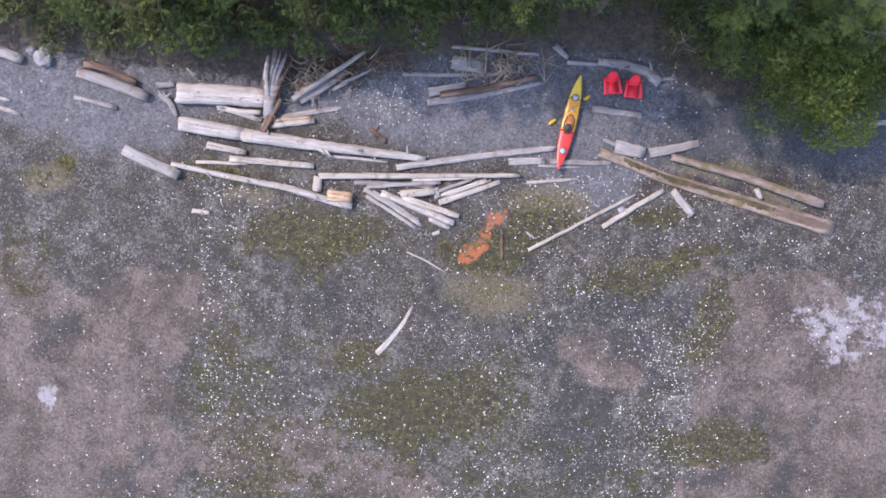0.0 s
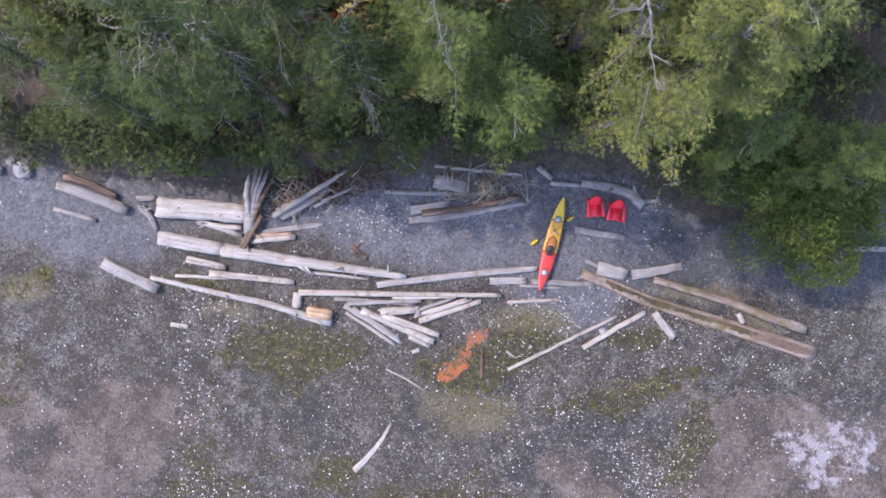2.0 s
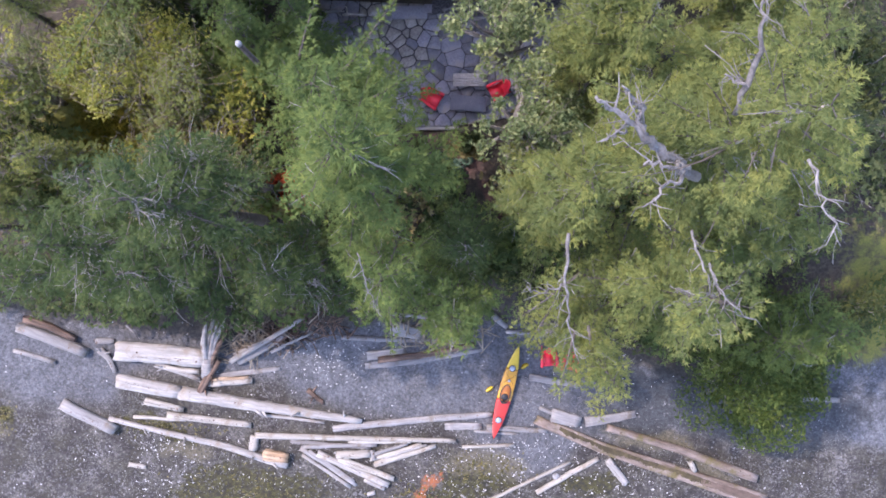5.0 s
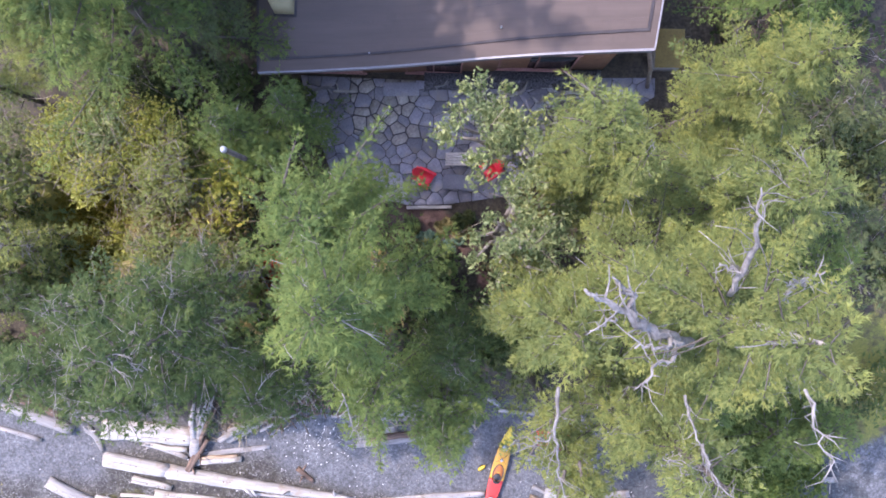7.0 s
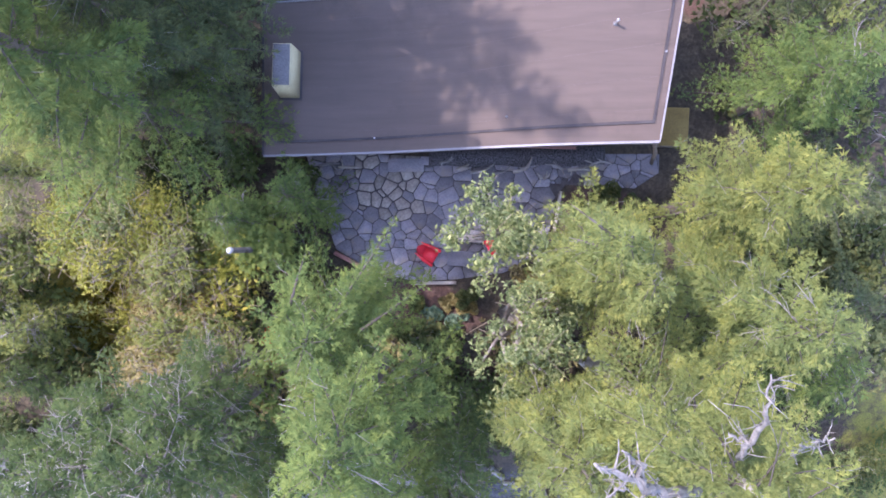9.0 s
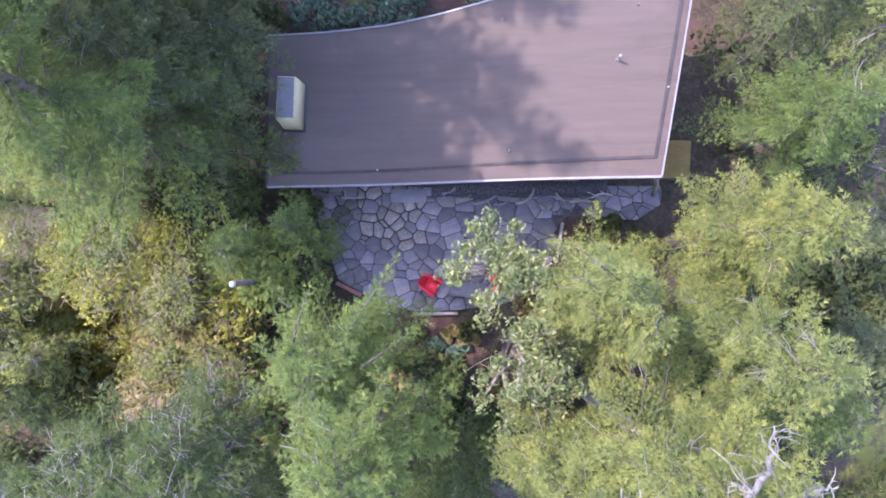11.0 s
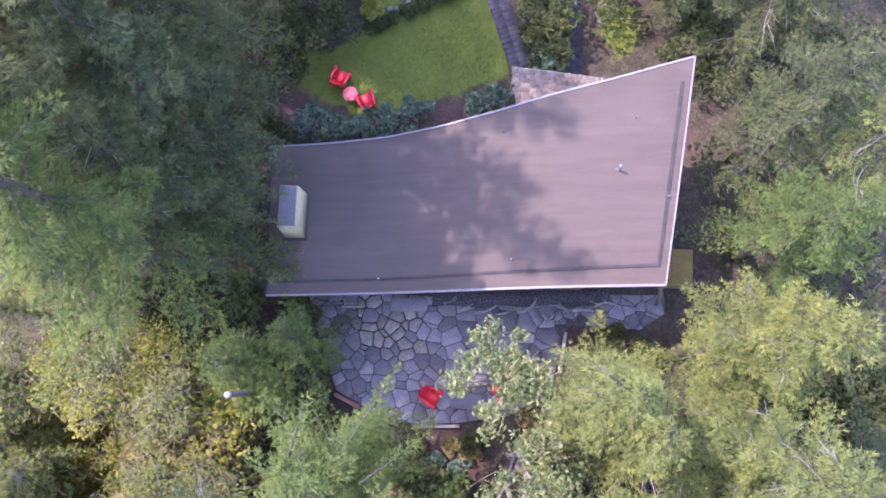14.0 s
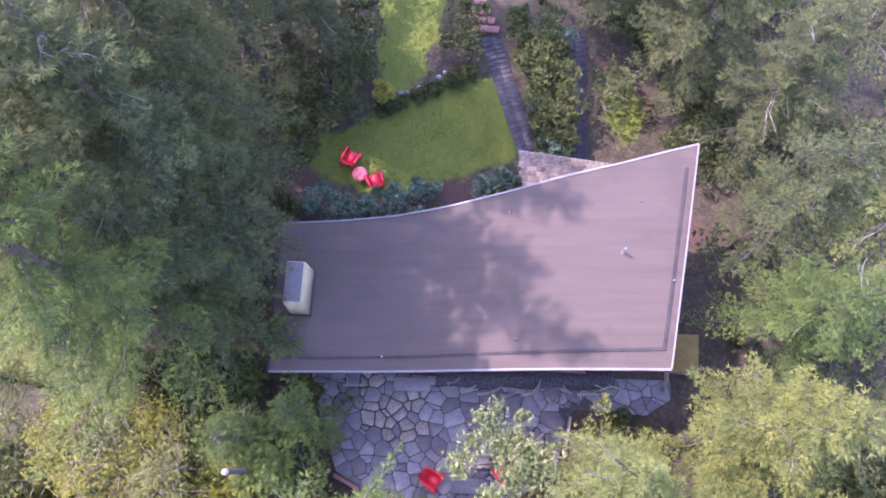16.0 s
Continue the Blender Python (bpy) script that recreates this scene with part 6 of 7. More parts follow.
driftwood([(-9.75, 6.02), (-8.95, 5.86), (-8.1, 5.82)], 0.10, 0.12, "pale prong of a forked driftwood branch", "tan", flat=0, lift=0.05, stubs=0)
stump = thing("driftwood_stump", pose(-7.7, 5.9, gz(-7.7, 5.9)), "grey driftwood stump with a fan of splayed roots", "driftwood", "driftwood on the beach")
part("butt", Build().add(*tube([(-0.12, -0.3, 0.12), (0.0, 0.1, 0.3), (0.08, 0.6, 0.5)], [0.20, 0.27, 0.24], 10, wobble=0.06, jag=0.4)), WOOD["grey"], stump)
rs = np.random.default_rng(417)
for n in range(9):
    k = n / 8
    tip = np.array([0.02 + 0.95 * k + rs.normal(0, 0.06), 2.1 + 0.55 * math.sin(3.1 * k) + rs.normal(0, 0.12), 0.55 + 0.5 * rs.random()])
    start = np.array([0.0 + 0.14 * k, 0.2, 0.42])
    mid = start + (tip - start) * 0.55 + (-0.10 + 0.1 * k, 0, 0.22)
    w = rs.uniform(0.06, 0.11)
    part("root", Build().add(*tube([start, (start + mid) / 2 + rs.normal(0, 0.03, 3), mid, (mid + tip) / 2 + rs.normal(0, 0.04, 3), tip], [w * 1.3, w * 1.15, w, w * 0.8, w * 0.35], 7, wobble=0.09, jag=0.5)), WOOD["grey" if n % 4 else "brown"], stump)
driftwood([(-8.04, 4.91), (-7.7, 5.6), (-7.23, 6.39)], 0.159, 0.183, "dark grey driftwood root wad", "brown", flat=0, lift=0.2, stubs=3)
driftwood([(5.51, 7.96), (6.89, 7.88)], 0.098, 0.085, "short grey driftwood pole by the bank", "grey", flat=0, lift=0.0, stubs=0)
driftwood([(6.87, 7.98), (8.12, 7.83), (9.12, 7.48), (9.57, 7.03)], 0.183, 0.244, "grey driftwood trunk with root end behind red chairs", "grey", flat=0, lift=0.0, stubs=2)
driftwood([(9.14, 7.2), (10.32, 7.24)], 0.122, 0.061, "splayed grey driftwood roots", "grey", flat=0, lift=0.0, stubs=4)
driftwood([(4.94, 8.66), (5.53, 8.14)], 0.146, 0.11, "pale driftwood stump by the bank", "grey", flat=0, lift=0.0, stubs=0)
driftwood([(18.75, 5.24), (20.46, 5.23)], 0.122, 0.11, "grey driftwood log on the far gravel", "grey", flat=0, lift=0.0, stubs=0)
driftwood([(-11.29, 1.5), (-10.53, 1.4)], 0.11, 0.098, "small pale driftwood chunk", "tan", flat=0, lift=0.0, stubs=0)
driftwood([(-3.27, 5.09), (-2.57, 4.49)], 0.122, 0.085, "red-brown rotten root on the gravel", "brown", flat=0, lift=0.0, stubs=4)
driftwood([(-11.39, 7.82), (-11.03, 7.47)], 0.061, 0.037, "thin grey twig at the bank", "grey", flat=0, lift=0.0, stubs=0)


# splinters and twigs round the root tangle
r = np.random.default_rng(31)
tw, tw2 = Build(), Build()
for n in range(380):
    cx, cy = ((-4.6, 7.6), (-6.4, 7.0), (3.2, 7.9), (-3.2, 8.0), (-5.4, 7.5), (2.2, 7.7))[n % 6]
    x, y, a, ln = cx + r.normal(0, 0.8), cy + r.normal(0, 0.35), r.uniform(0, 3.14), r.uniform(0.3, 1.3)
    z = gz(x, y) + r.uniform(0.02, 0.25)
    d = np.array([math.cos(a), math.sin(a), r.normal(0, 0.12)]) * ln / 2
    (tw2 if n % 3 == 0 else tw).add(*tube([np.array([x, y, z]) - d, np.array([x, y, z]) + r.normal(0, 0.03, 3), np.array([x, y, z]) + d], np.array([0.022, 0.018, 0.008]) * r.uniform(0.7, 1.8), 4))
solid("driftwood_splinters", tw, STICK, None, "tangle of tan splintered twigs at the head of the beach", "twigs", kind="stuff")
solid("brown_splinters", tw2, WOOD["brown"], None, "tangle of brown splintered twigs at the head of the beach", "twigs", kind="stuff")

# pale boulder and smaller stones
def boulder(x, y, size, seed, label):
    rr = np.random.default_rng(seed)
    bm = bmesh.new()
    bmesh.ops.create_icosphere(bm, subdivisions=2, radius=size)
    for v in bm.verts:
        v.co *= 1 + 0.35 * noise.noise(v.co * (1.6 / size) + Vector((seed, 0, 0)))
        v.co.z *= 0.65
    me = bpy.data.meshes.new("boulder")
    bm.to_mesh(me)
    bm.free()
    return solid("boulder", me, ROCK, pose(x, y, gz(x, y) + size * 0.25, 0, 0, float(rr.uniform(0, 360))), label, "rock", "boulders")


boulder(-17.7, 8.3, 0.42, 1, "pale angular boulder at the head of the beach")
boulder(-18.2, 8.6, 0.22, 2, "small pale stone beside a boulder")
boulder(-15.6, 8.0, 0.16, 3, "small pale stone on the gravel")
boulder(8.0, 1.4, 0.18, 4, "small grey stone on the gravel")

for n in range(9):
    k = n / 8
    boulder(-0.7 + 2.2 * k, 34.55 + 1.0 * k * k + 0.15 * k, 0.07 + 0.03 * ((n * 5) % 3), 20 + n, "pale stone edging the upper lawn")

# gravel that can be told apart, and broken white shell
def pebble_field(name, count, place, lo, hi, material, label, seed):
    rr = np.random.default_rng(seed)
    pts = place(rr, count)
    b = Build()
    v0 = np.array([(1, 0, -0.1), (0, 1, -0.1), (-1, 0, -0.1), (0, -1, -0.1), (0, 0, 0.6)], float)
    f0 = np.array([(0, 1, 4), (1, 2, 4), (2, 3, 4), (3, 0, 4)])
    n = len(pts)
    a, s = rr.uniform(0, 6.28, n), rr.uniform(lo, hi, n) * rr.uniform(0.6, 1.0, n)
    st = rr.uniform(0.55, 1.0, n)
    v = np.repeat(v0[None], n, 0) * (1 + 0.3 * rr.normal(size=(n, 5, 1)))
    v[..., 1] *= st[:, None]
    c, si = np.cos(a)[:, None], np.sin(a)[:, None]
    w = np.stack([v[..., 0] * c - v[..., 1] * si, v[..., 0] * si + v[..., 1] * c, v[..., 2]], -1) * s[:, None, None]
    w += np.concatenate([pts, ground_z(pts[:, 0], pts[:, 1])[:, None] + 0.004], 1)[:, None]
    b.add(w.reshape(-1, 3), (f0[None] + (np.arange(n) * 5)[:, None, None]).reshape(-1, 3))
    return solid(name, b, material, None, label, "gravel", kind="stuff")


def shell_places(rr, n):
    p = np.stack([rr.uniform(-20, 20, n * 6), rr.uniform(-12, 8.2, n * 6)], -1)
    w = 0.18 + 1.6 * np.clip(fbm(p[:, 0], p[:, 1], 0.25, 3, 2) - 0.45, 0, 1) * 2
    w = w * np.where(p[:, 1] > 3, 0.30, 1.0) * np.where((p[:, 0] < -11) | (p[:, 0] > 12.5), 0.25, 1.0)
    w = np.maximum(w, 0.9 * blob(p[:, 0], p[:, 1], 10.5, 0.6, 6.0, 0.5, -8))
    w = np.maximum(w, 0.9 * blob(p[:, 0], p[:, 1], -2.5, 6.4, 1.3, 0.8))
    return p[rr.random(len(p)) < w / 1.2][:n]


def stone_places(rr, n):
    p = np.stack([rr.uniform(-21, 21, n * 3), rr.uniform(-12.5, 6, n * 3)], -1)
    w = np.clip(fbm(p[:, 0], p[:, 1], 0.3, 3, 8) * 1.6 - 0.3, 0.05, 1)
    return p[rr.random(len(p)) < w][:n]


pebble_field("broken_shell", 5200, shell_places, 0.014, 0.055, SHELL, "scattered broken white clam shell on gravel", 41)
PEBBLE = surface("grey_pebble", (0.055, 0.055, 0.055), (0.17, 0.165, 0.16), 5.0, 0.85, 30, (1, 1, 1), 0.3, 0.05)
PALE_PEBBLE = surface("pale_pebble", (0.10, 0.096, 0.088), (0.21, 0.20, 0.185), 5.0, 0.85, 30, (1, 1, 1), 0.3, 0.05)
pebble_field("beach_pebbles", 9000, stone_places, 0.03, 0.075, PEBBLE, "loose grey beach pebbles", 42)
pebble_field("pale_pebbles", 13000, stone_places, 0.016, 0.042, PALE_PEBBLE, "small pale beach pebbles", 43)

# beach grass and algae fringe
gr = np.random.default_rng(51)
tufts = [(2.0, -2.2, 2.0, 1.1, 300), (4.6, 1.7, 1.8, 0.7, 200), (-18.0, 3.0, 1.0, 0.6, 130), (-5.8, 0.3, 3.0, 1.3, 220), (-9.6, 3.2, 2.2, 0.35, 160), (9.2, -1.0, 3.2, 0.5, 200), (-17, 3.7, 0.4, 0.3, 80), (1.2, 0.2, 1.4, 0.7, 160)]
gb2 = Build()
for cx, cy, rx, ry, n in tufts:
    p = np.stack([cx + gr.normal(0, rx * 0.55, n), cy + gr.normal(0, ry * 0.55, n)], -1)
    p3 = np.concatenate([p, ground_z(p[:, 0], p[:, 1])[:, None]], 1)
    scatter(gb2, TUFT, p3, np.concatenate([gr.normal(0, 1, (n, 2)), gr.uniform(0.2, 1.0, (n, 1))], 1), np.array([0, 0, 1.0]) + gr.normal(0, 0.3, (n, 3)), gr.uniform(0.06, 0.16, n))
grass_ob = solid("beach_grass", gb2, LEAF["grass"], None, "sparse dry grass tufts and weed on gravel", "grass", kind="stuff")
store_tip(grass_ob, np.full(len(grass_ob.data.vertices), 0.6), 1)
mb = Build()
n = 2200
p = np.stack([np.where(np.arange(n) % 3 == 0, gr.uniform(-13.2, -8.2, n), -12.1 + gr.normal(0, 0.55, n)), gr.uniform(12.8, 19.4, n)], -1)
p3 = np.concatenate([p, ground_z(p[:, 0], p[:, 1])[:, None]], 1)
scatter(mb, TUFT, p3, np.concatenate([gr.normal(0, 0.5, (n, 2)), np.ones((n, 1))], 1), np.array([1.0, 0, 0.2]) + gr.normal(0, 0.4, (n, 3)), gr.uniform(0.2, 0.5, n))
grass_ob = solid("meadow_grass", mb, foliage("meadow_blades", (0.16, 0.15, 0.03), (0.26, 0.24, 0.05), (0.36, 0.32, 0.10), 0.45), None, "tall dry yellow grass in a clearing", "grass", kind="stuff")
store_tip(grass_ob, np.full(len(grass_ob.data.vertices), 0.6), 1)
lb = Build()
for cx, cy, rx, ry, n in ((0.6, 32.2, 4.6, 1.9, 2600), (3.0, 33.4, 2.0, 1.7, 1200), (0.0, 37.4, 1.3, 2.6, 900), (9.8, 33.6, 1.6, 1.8, 900)):
    a, q = gr.uniform(0, 6.28, n), np.sqrt(gr.random(n))
    p = np.stack([cx + rx * q * np.cos(a), cy + ry * q * np.sin(a)], -1)
    p3 = np.concatenate([p, ground_z(p[:, 0], p[:, 1])[:, None]], 1)
    scatter(lb, TUFT, p3, np.concatenate([gr.normal(0, 0.6, (n, 2)), np.ones((n, 1))], 1), np.array([1.0, 0, 0.2]) + gr.normal(0, 0.4, (n, 3)), gr.uniform(0.04, 0.08, n))
TURF = foliage("lawn_blades", (0.066, 0.100, 0.013), (0.115, 0.148, 0.019), (0.18, 0.203, 0.038), 0.3)
grass_ob = solid("lawn_grass", lb, TURF, None, "short bright green lawn grass", "grass", kind="stuff")
store_tip(grass_ob, np.full(len(grass_ob.data.vertices), 0.6), 1)


# ---- kayak, paddle and chairs ----
def kayak_station(s, length=4.27, beam=0.62):
    """Half beam, deck height, keel height and rocker at s from -1 (stern) to 1 (bow)."""
    half = beam / 2 * (max(0.0, 1 - abs(s) ** 2.3)) ** 0.85 + 0.012
    sheer = 0.26 + 0.16 * abs(s) ** 3
    return half, sheer, 0.10 * abs(s) ** 4


def kayak_shell(s0, s1, n=14):
    rings = []
    for s in np.linspace(s0, s1, n):
        half, sheer, keel = kayak_station(s)
        crown = 0.07 * (1 - abs(s)) + 0.02
        ring = []
        for a in np.linspace(0, 2 * math.pi, 14, endpoint=False):
            cy, sz = math.cos(a), math.sin(a)
            zz = sheer + crown * sz if sz >= 0 else sheer + (sheer - keel) * sz * (abs(sz) ** 0.3)
            ring.append((s * 2.13, half * cy * (1 if sz >= -0.2 else 1 - 0.25 * (-sz) ** 2), zz))
        rings.append(ring)
    return Build().add(*lofted(rings))


k0, k1 = Vector((5.08, 3.24)), Vector((6.06, 7.34))
kc = (k0 + k1) / 2
kturn = math.degrees(math.atan2(k1.y - k0.y, k1.x - k0.x))
kz0, kz1 = gz(*k0), gz(*k1)
kayak = thing("kayak", pose(kc.x, kc.y, (kz0 + kz1) / 2 + 0.06) @ pose(0, 0, 0, 0, 0, kturn) @ pose(0, 0, 0, 0, -math.degrees(math.atan2(kz1 - kz0, 4.2)), 0), "yellow and red plastic sea kayak lying on gravel", "kayak")
part("bow", kayak_shell(0.52, 1.0), YELLOW, kayak, "bright yellow bow", smooth=True)
part("midship", kayak_shell(-0.16, 0.52), AMBER, kayak, "amber yellow hull", smooth=True)
part("stern", kayak_shell(-1.0, -0.16), KAYAK_RED, kayak, "bright red stern", smooth=True)


def ring_mesh(cx, cy, z, rx, ry, w, h, n=24):
    a = np.linspace(0, 2 * math.pi, n, endpoint=False)
    e = np.stack([np.cos(a), np.sin(a)], -1)
    rings = [np.concatenate([e * (rx + o, ry + o) + (cx, cy), np.full((n, 1), zz)], 1) for o, zz in ((0, z), (0, z + h), (w, z + h), (w, z), (0, z))]
    return Build().add(*lofted(rings, False))


def disc_mesh(cx, cy, z, rx, ry, h, n=24):
    a = np.linspace(0, 2 * math.pi, n, endpoint=False)
    e = np.stack([np.cos(a), np.sin(a)], -1)
    return Build().add(*lofted([np.concatenate([e * (rx, ry) + (cx, cy), np.full((n, 1), z)], 1), np.concatenate([e * (rx * 0.96, ry * 0.96) + (cx, cy), np.full((n, 1), z + h)], 1)]))


# A closed disc on the deck; the shade inside the cockpit is its colour.
part("cockpit", disc_mesh(-0.08, 0, 0.335, 0.43, 0.20, 0.012), plain("cockpit_shade_colour", (0.30, 0.10, 0.02), 0.7), kayak, "disc coloured as the shaded cockpit inside")
part("coaming", ring_mesh(-0.08, 0, 0.33, 0.42, 0.20, 0.035, 0.04), BLACK, kayak, "black cockpit rim")
seat = part("seat", disc_mesh(-0.22, 0, 0.345, 0.17, 0.16, 0.03), BLACK, kayak, "black moulded seat")
part("backrest", Build().add(*box(-0.44, -0.14, 0.34, -0.39, 0.14, 0.50, 0.02)), BLACK, seat)
for hx, hz in ((1.12, 0.345), (-1.28, 0.355)):
    hatch = part("hatch", disc_mesh(hx, 0, hz, 0.125, 0.125, 0.03), HATCH, kayak, "round grey hatch cover")
    part("hatch_rim", ring_mesh(hx, 0, hz - 0.005, 0.125, 0.125, 0.025, 0.03), BLACK, hatch)
part("deck_port", disc_mesh(0.55, 0, 0.355, 0.06, 0.06, 0.015), HATCH, kayak)
for xa, xb in ((0.42, 0.86), (0.86, 0.42)):
    part("deck_line", Build().add(*tube([(xa, -0.22, 0.335), (0.64, 0, 0.375), (xb, 0.22, 0.335)], [0.008, 0.008, 0.008], 5)), BLACK, kayak)
for sx in (-2.12, 2.12):
    part("toggle", Build().add(*tube([(sx, -0.05, 0.42), (sx, 0.05, 0.42)], [0.018, 0.018], 6)), BLACK, kayak)

pa, pb = Vector((4.86, 5.36, 0)), Vector((6.38, 6.41, 0))
pa.z, pb.z = gz(pa.x, pa.y) + 0.06, gz(pb.x, pb.y) + 0.06
paddle = thing("paddle", pose(*((pa + pb) / 2), 0, 0, math.degrees(math.atan2(pb.y - pa.y, pb.x - pa.x))), "black-shafted paddle with yellow blades tucked under the kayak", "paddle")
half = (pb - pa).length / 2
part("shaft", Build().add(*tube([(-half, 0, 0), (half, 0, 0)], [0.015, 0.015], 8)), BLACK, paddle)
for side in (-1, 1):
    prof = [(-0.02, 0.03), (0.05, 0.075), (0.16, 0.095), (0.28, 0.085), (0.36, 0.04)]
    rings = [[(side * (half - 0.16 + d), -w, 0.0), (side * (half - 0.16 + d), 0, 0.03), (side * (half - 0.16 + d), w, 0.0), (side * (half - 0.16 + d), 0, -0.012)] for d, w in prof]
    part("blade", Build().add(*lofted(rings)), YELLOW, paddle, "bright yellow paddle blade")


def garden_chair(m, label, material, group):
    """A moulded plastic chair with a tall rounded back, sloping seat and broad arms; it faces -y."""
    chair = thing("garden_chair", m @ Matrix.Diagonal((0.92, 1, 1, 1)), label, "chair", group)
    rings = []
    for k, w in ((0, 0.27), (0.3, 0.29), (0.6, 0.26), (0.85, 0.19), (0.96, 0.12), (1.0, 0.05)):
        y, z = 0.12 + 0.32 * k, 0.28 + 0.68 * k
        rings.append([(-w, y - 0.04, z), (-w * 0.5, y, z), (w * 0.5, y, z), (w, y - 0.04, z), (w, y - 0.01, z), (w * 0.5, y + 0.03, z), (-w * 0.5, y + 0.03, z), (-w, y - 0.01, z)])
    back = part("backrest", Build().add(*lofted(rings)), material, chair)
    for x in (-0.12, 0.0, 0.12):
        part("rib", Build().add(*tube([(x, 0.16, 0.34), (x * 0.8, 0.385, 0.82)], [0.012, 0.008], 5)), material, back)
    part("seat", Build().add(*lofted([[(-w, y, z), (w, y, z), (w, y, z - 0.03), (-w, y, z - 0.03)] for y, z, w in ((-0.42, 0.34, 0.27), (-0.36, 0.375, 0.29), (-0.1, 0.34, 0.28), (0.17, 0.29, 0.26))])), material, chair)
    for side in (-1, 1):
        part("arm", Build().add(*lofted([[(side * (c - w), y, z), (side * (c + w), y, z - 0.015), (side * (c + w), y, z - 0.04), (side * (c - w), y, z - 0.03)] for y, z, c, w in ((-0.46, 0.54, 0.37, 0.05), (-0.4, 0.56, 0.37, 0.075), (0.0, 0.57, 0.35, 0.06), (0.3, 0.58, 0.29, 0.035))])), material, chair)
        part("front_leg", Build().add(*box(side * 0.34 - 0.03, -0.42, 0, side * 0.34 + 0.03, -0.32, 0.52, 0.01)), material, chair)
        part("back_leg", Build().add(*lofted([[(side * 0.29 - 0.02, -0.32, 0.24), (side * 0.29 + 0.02, -0.32, 0.24), (side * 0.29 + 0.02, -0.32, 0.33), (side * 0.29 - 0.02, -0.32, 0.33)],
                                             [(side * 0.29 - 0.02, 0.46, 0.0), (side * 0.29 + 0.02, 0.46, 0.0), (side * 0.29 + 0.02, 0.42, 0.09), (side * 0.29 - 0.02, 0.42, 0.09)]])), material, chair)
    return chair


first = garden_chair(pose(7.42, 6.92, gz(7.42, 6.92), 0, 0, 4), "bright red plastic garden chair on gravel", RED, "red garden chairs")
copy_thing(first, pose(8.36, 6.76, gz(8.36, 6.76), 0, 0, -6))


# ---- patio ----
PATIO_Z = 1.90


def clip_poly(poly, a, b, c):
    """The part of a convex outline where a x + b y <= c."""
    out = []
    for k in range(len(poly)):
        p, q = poly[k], poly[(k + 1) % len(poly)]
        dp, dq = a * p[0] + b * p[1] - c, a * q[0] + b * q[1] - c
        if dp <= 0:
            out.append(p)
        if dp * dq < 0:
            t = dp / (dp - dq)
            out.append((p[0] + t * (q[0] - p[0]), p[1] + t * (q[1] - p[1])))
    return out


def in_outline(x, y, outline):
    hit = False
    for k in range(len(outline)):
        (xa, ya), (xb, yb) = outline[k], outline[(k + 1) % len(outline)]
        if (ya > y) != (yb > y) and x < xa + (y - ya) / (yb - ya) * (xb - xa):
            hit = not hit
    return hit


OUTLINE = [(-3.3, 22.1), (-2.9, 20.6), (-1.9, 18.0), (-0.3, 17.1), (1.4, 16.75), (3.1, 16.85), (5.2, 17.2), (6.9, 18.2), (7.4, 20.6), (7.7, 21.0), (10.6, 20.9), (11.6, 21.6), (11.6, 22.4), (8.0, 22.3), (3.0, 22.0)]
patio = Build()
ring = np.array(OUTLINE)
bm = bmesh.new()
top = bm.faces.new([bm.verts.new((px, py, 1.855)) for px, py in OUTLINE])
bmesh.ops.triangulate(bm, faces=[top])
bm.verts.index_update()
patio.add([v.co[:] for v in bm.verts], [[v.index for v in f.verts] for f in bm.faces])
bm.free()
patio.add(*lofted([np.concatenate([ring, np.full((len(ring), 1), 1.45)], 1), np.concatenate([ring, np.full((len(ring), 1), 1.855)], 1)], False))
JOINT = surface("dark_path_bed", (0.04, 0.038, 0.04), (0.075, 0.072, 0.075), 3.0, 0.95, 30, (1, 1, 1), 0.4, 0.05)
MORTAR = surface("dark_joint_soil", (0.045, 0.041, 0.043), (0.085, 0.078, 0.078), 3.0, 0.95, 30, (1, 1, 1), 0.4, 0.05)
patio_ob = solid("patio", patio, MORTAR, None, "irregular grey flagstone patio with dark joints", "patio", kind="structure")
rr = np.random.default_rng(77)
seeds = []
for _ in range(6000):
    x, y = rr.uniform(-3.4, 11.7), rr.uniform(16.6, 22.5)
    gap_ = rr.choice([0.36, 0.55, 0.80, 1.1], p=[0.15, 0.3, 0.3, 0.25]) * (1.3 if 2.0 < x < 7.5 and y > 19.2 else 0.95)
    if in_outline(x, y, OUTLINE) and all(max(abs(x - a), abs(y - b) * 1.25) + 0.3 * math.hypot(x - a, y - b) > gap_ * 1.2 for a, b in seeds):
        seeds.append((x, y))
swell = {p: float(rr.uniform(0.0, 0.16)) for p in seeds}
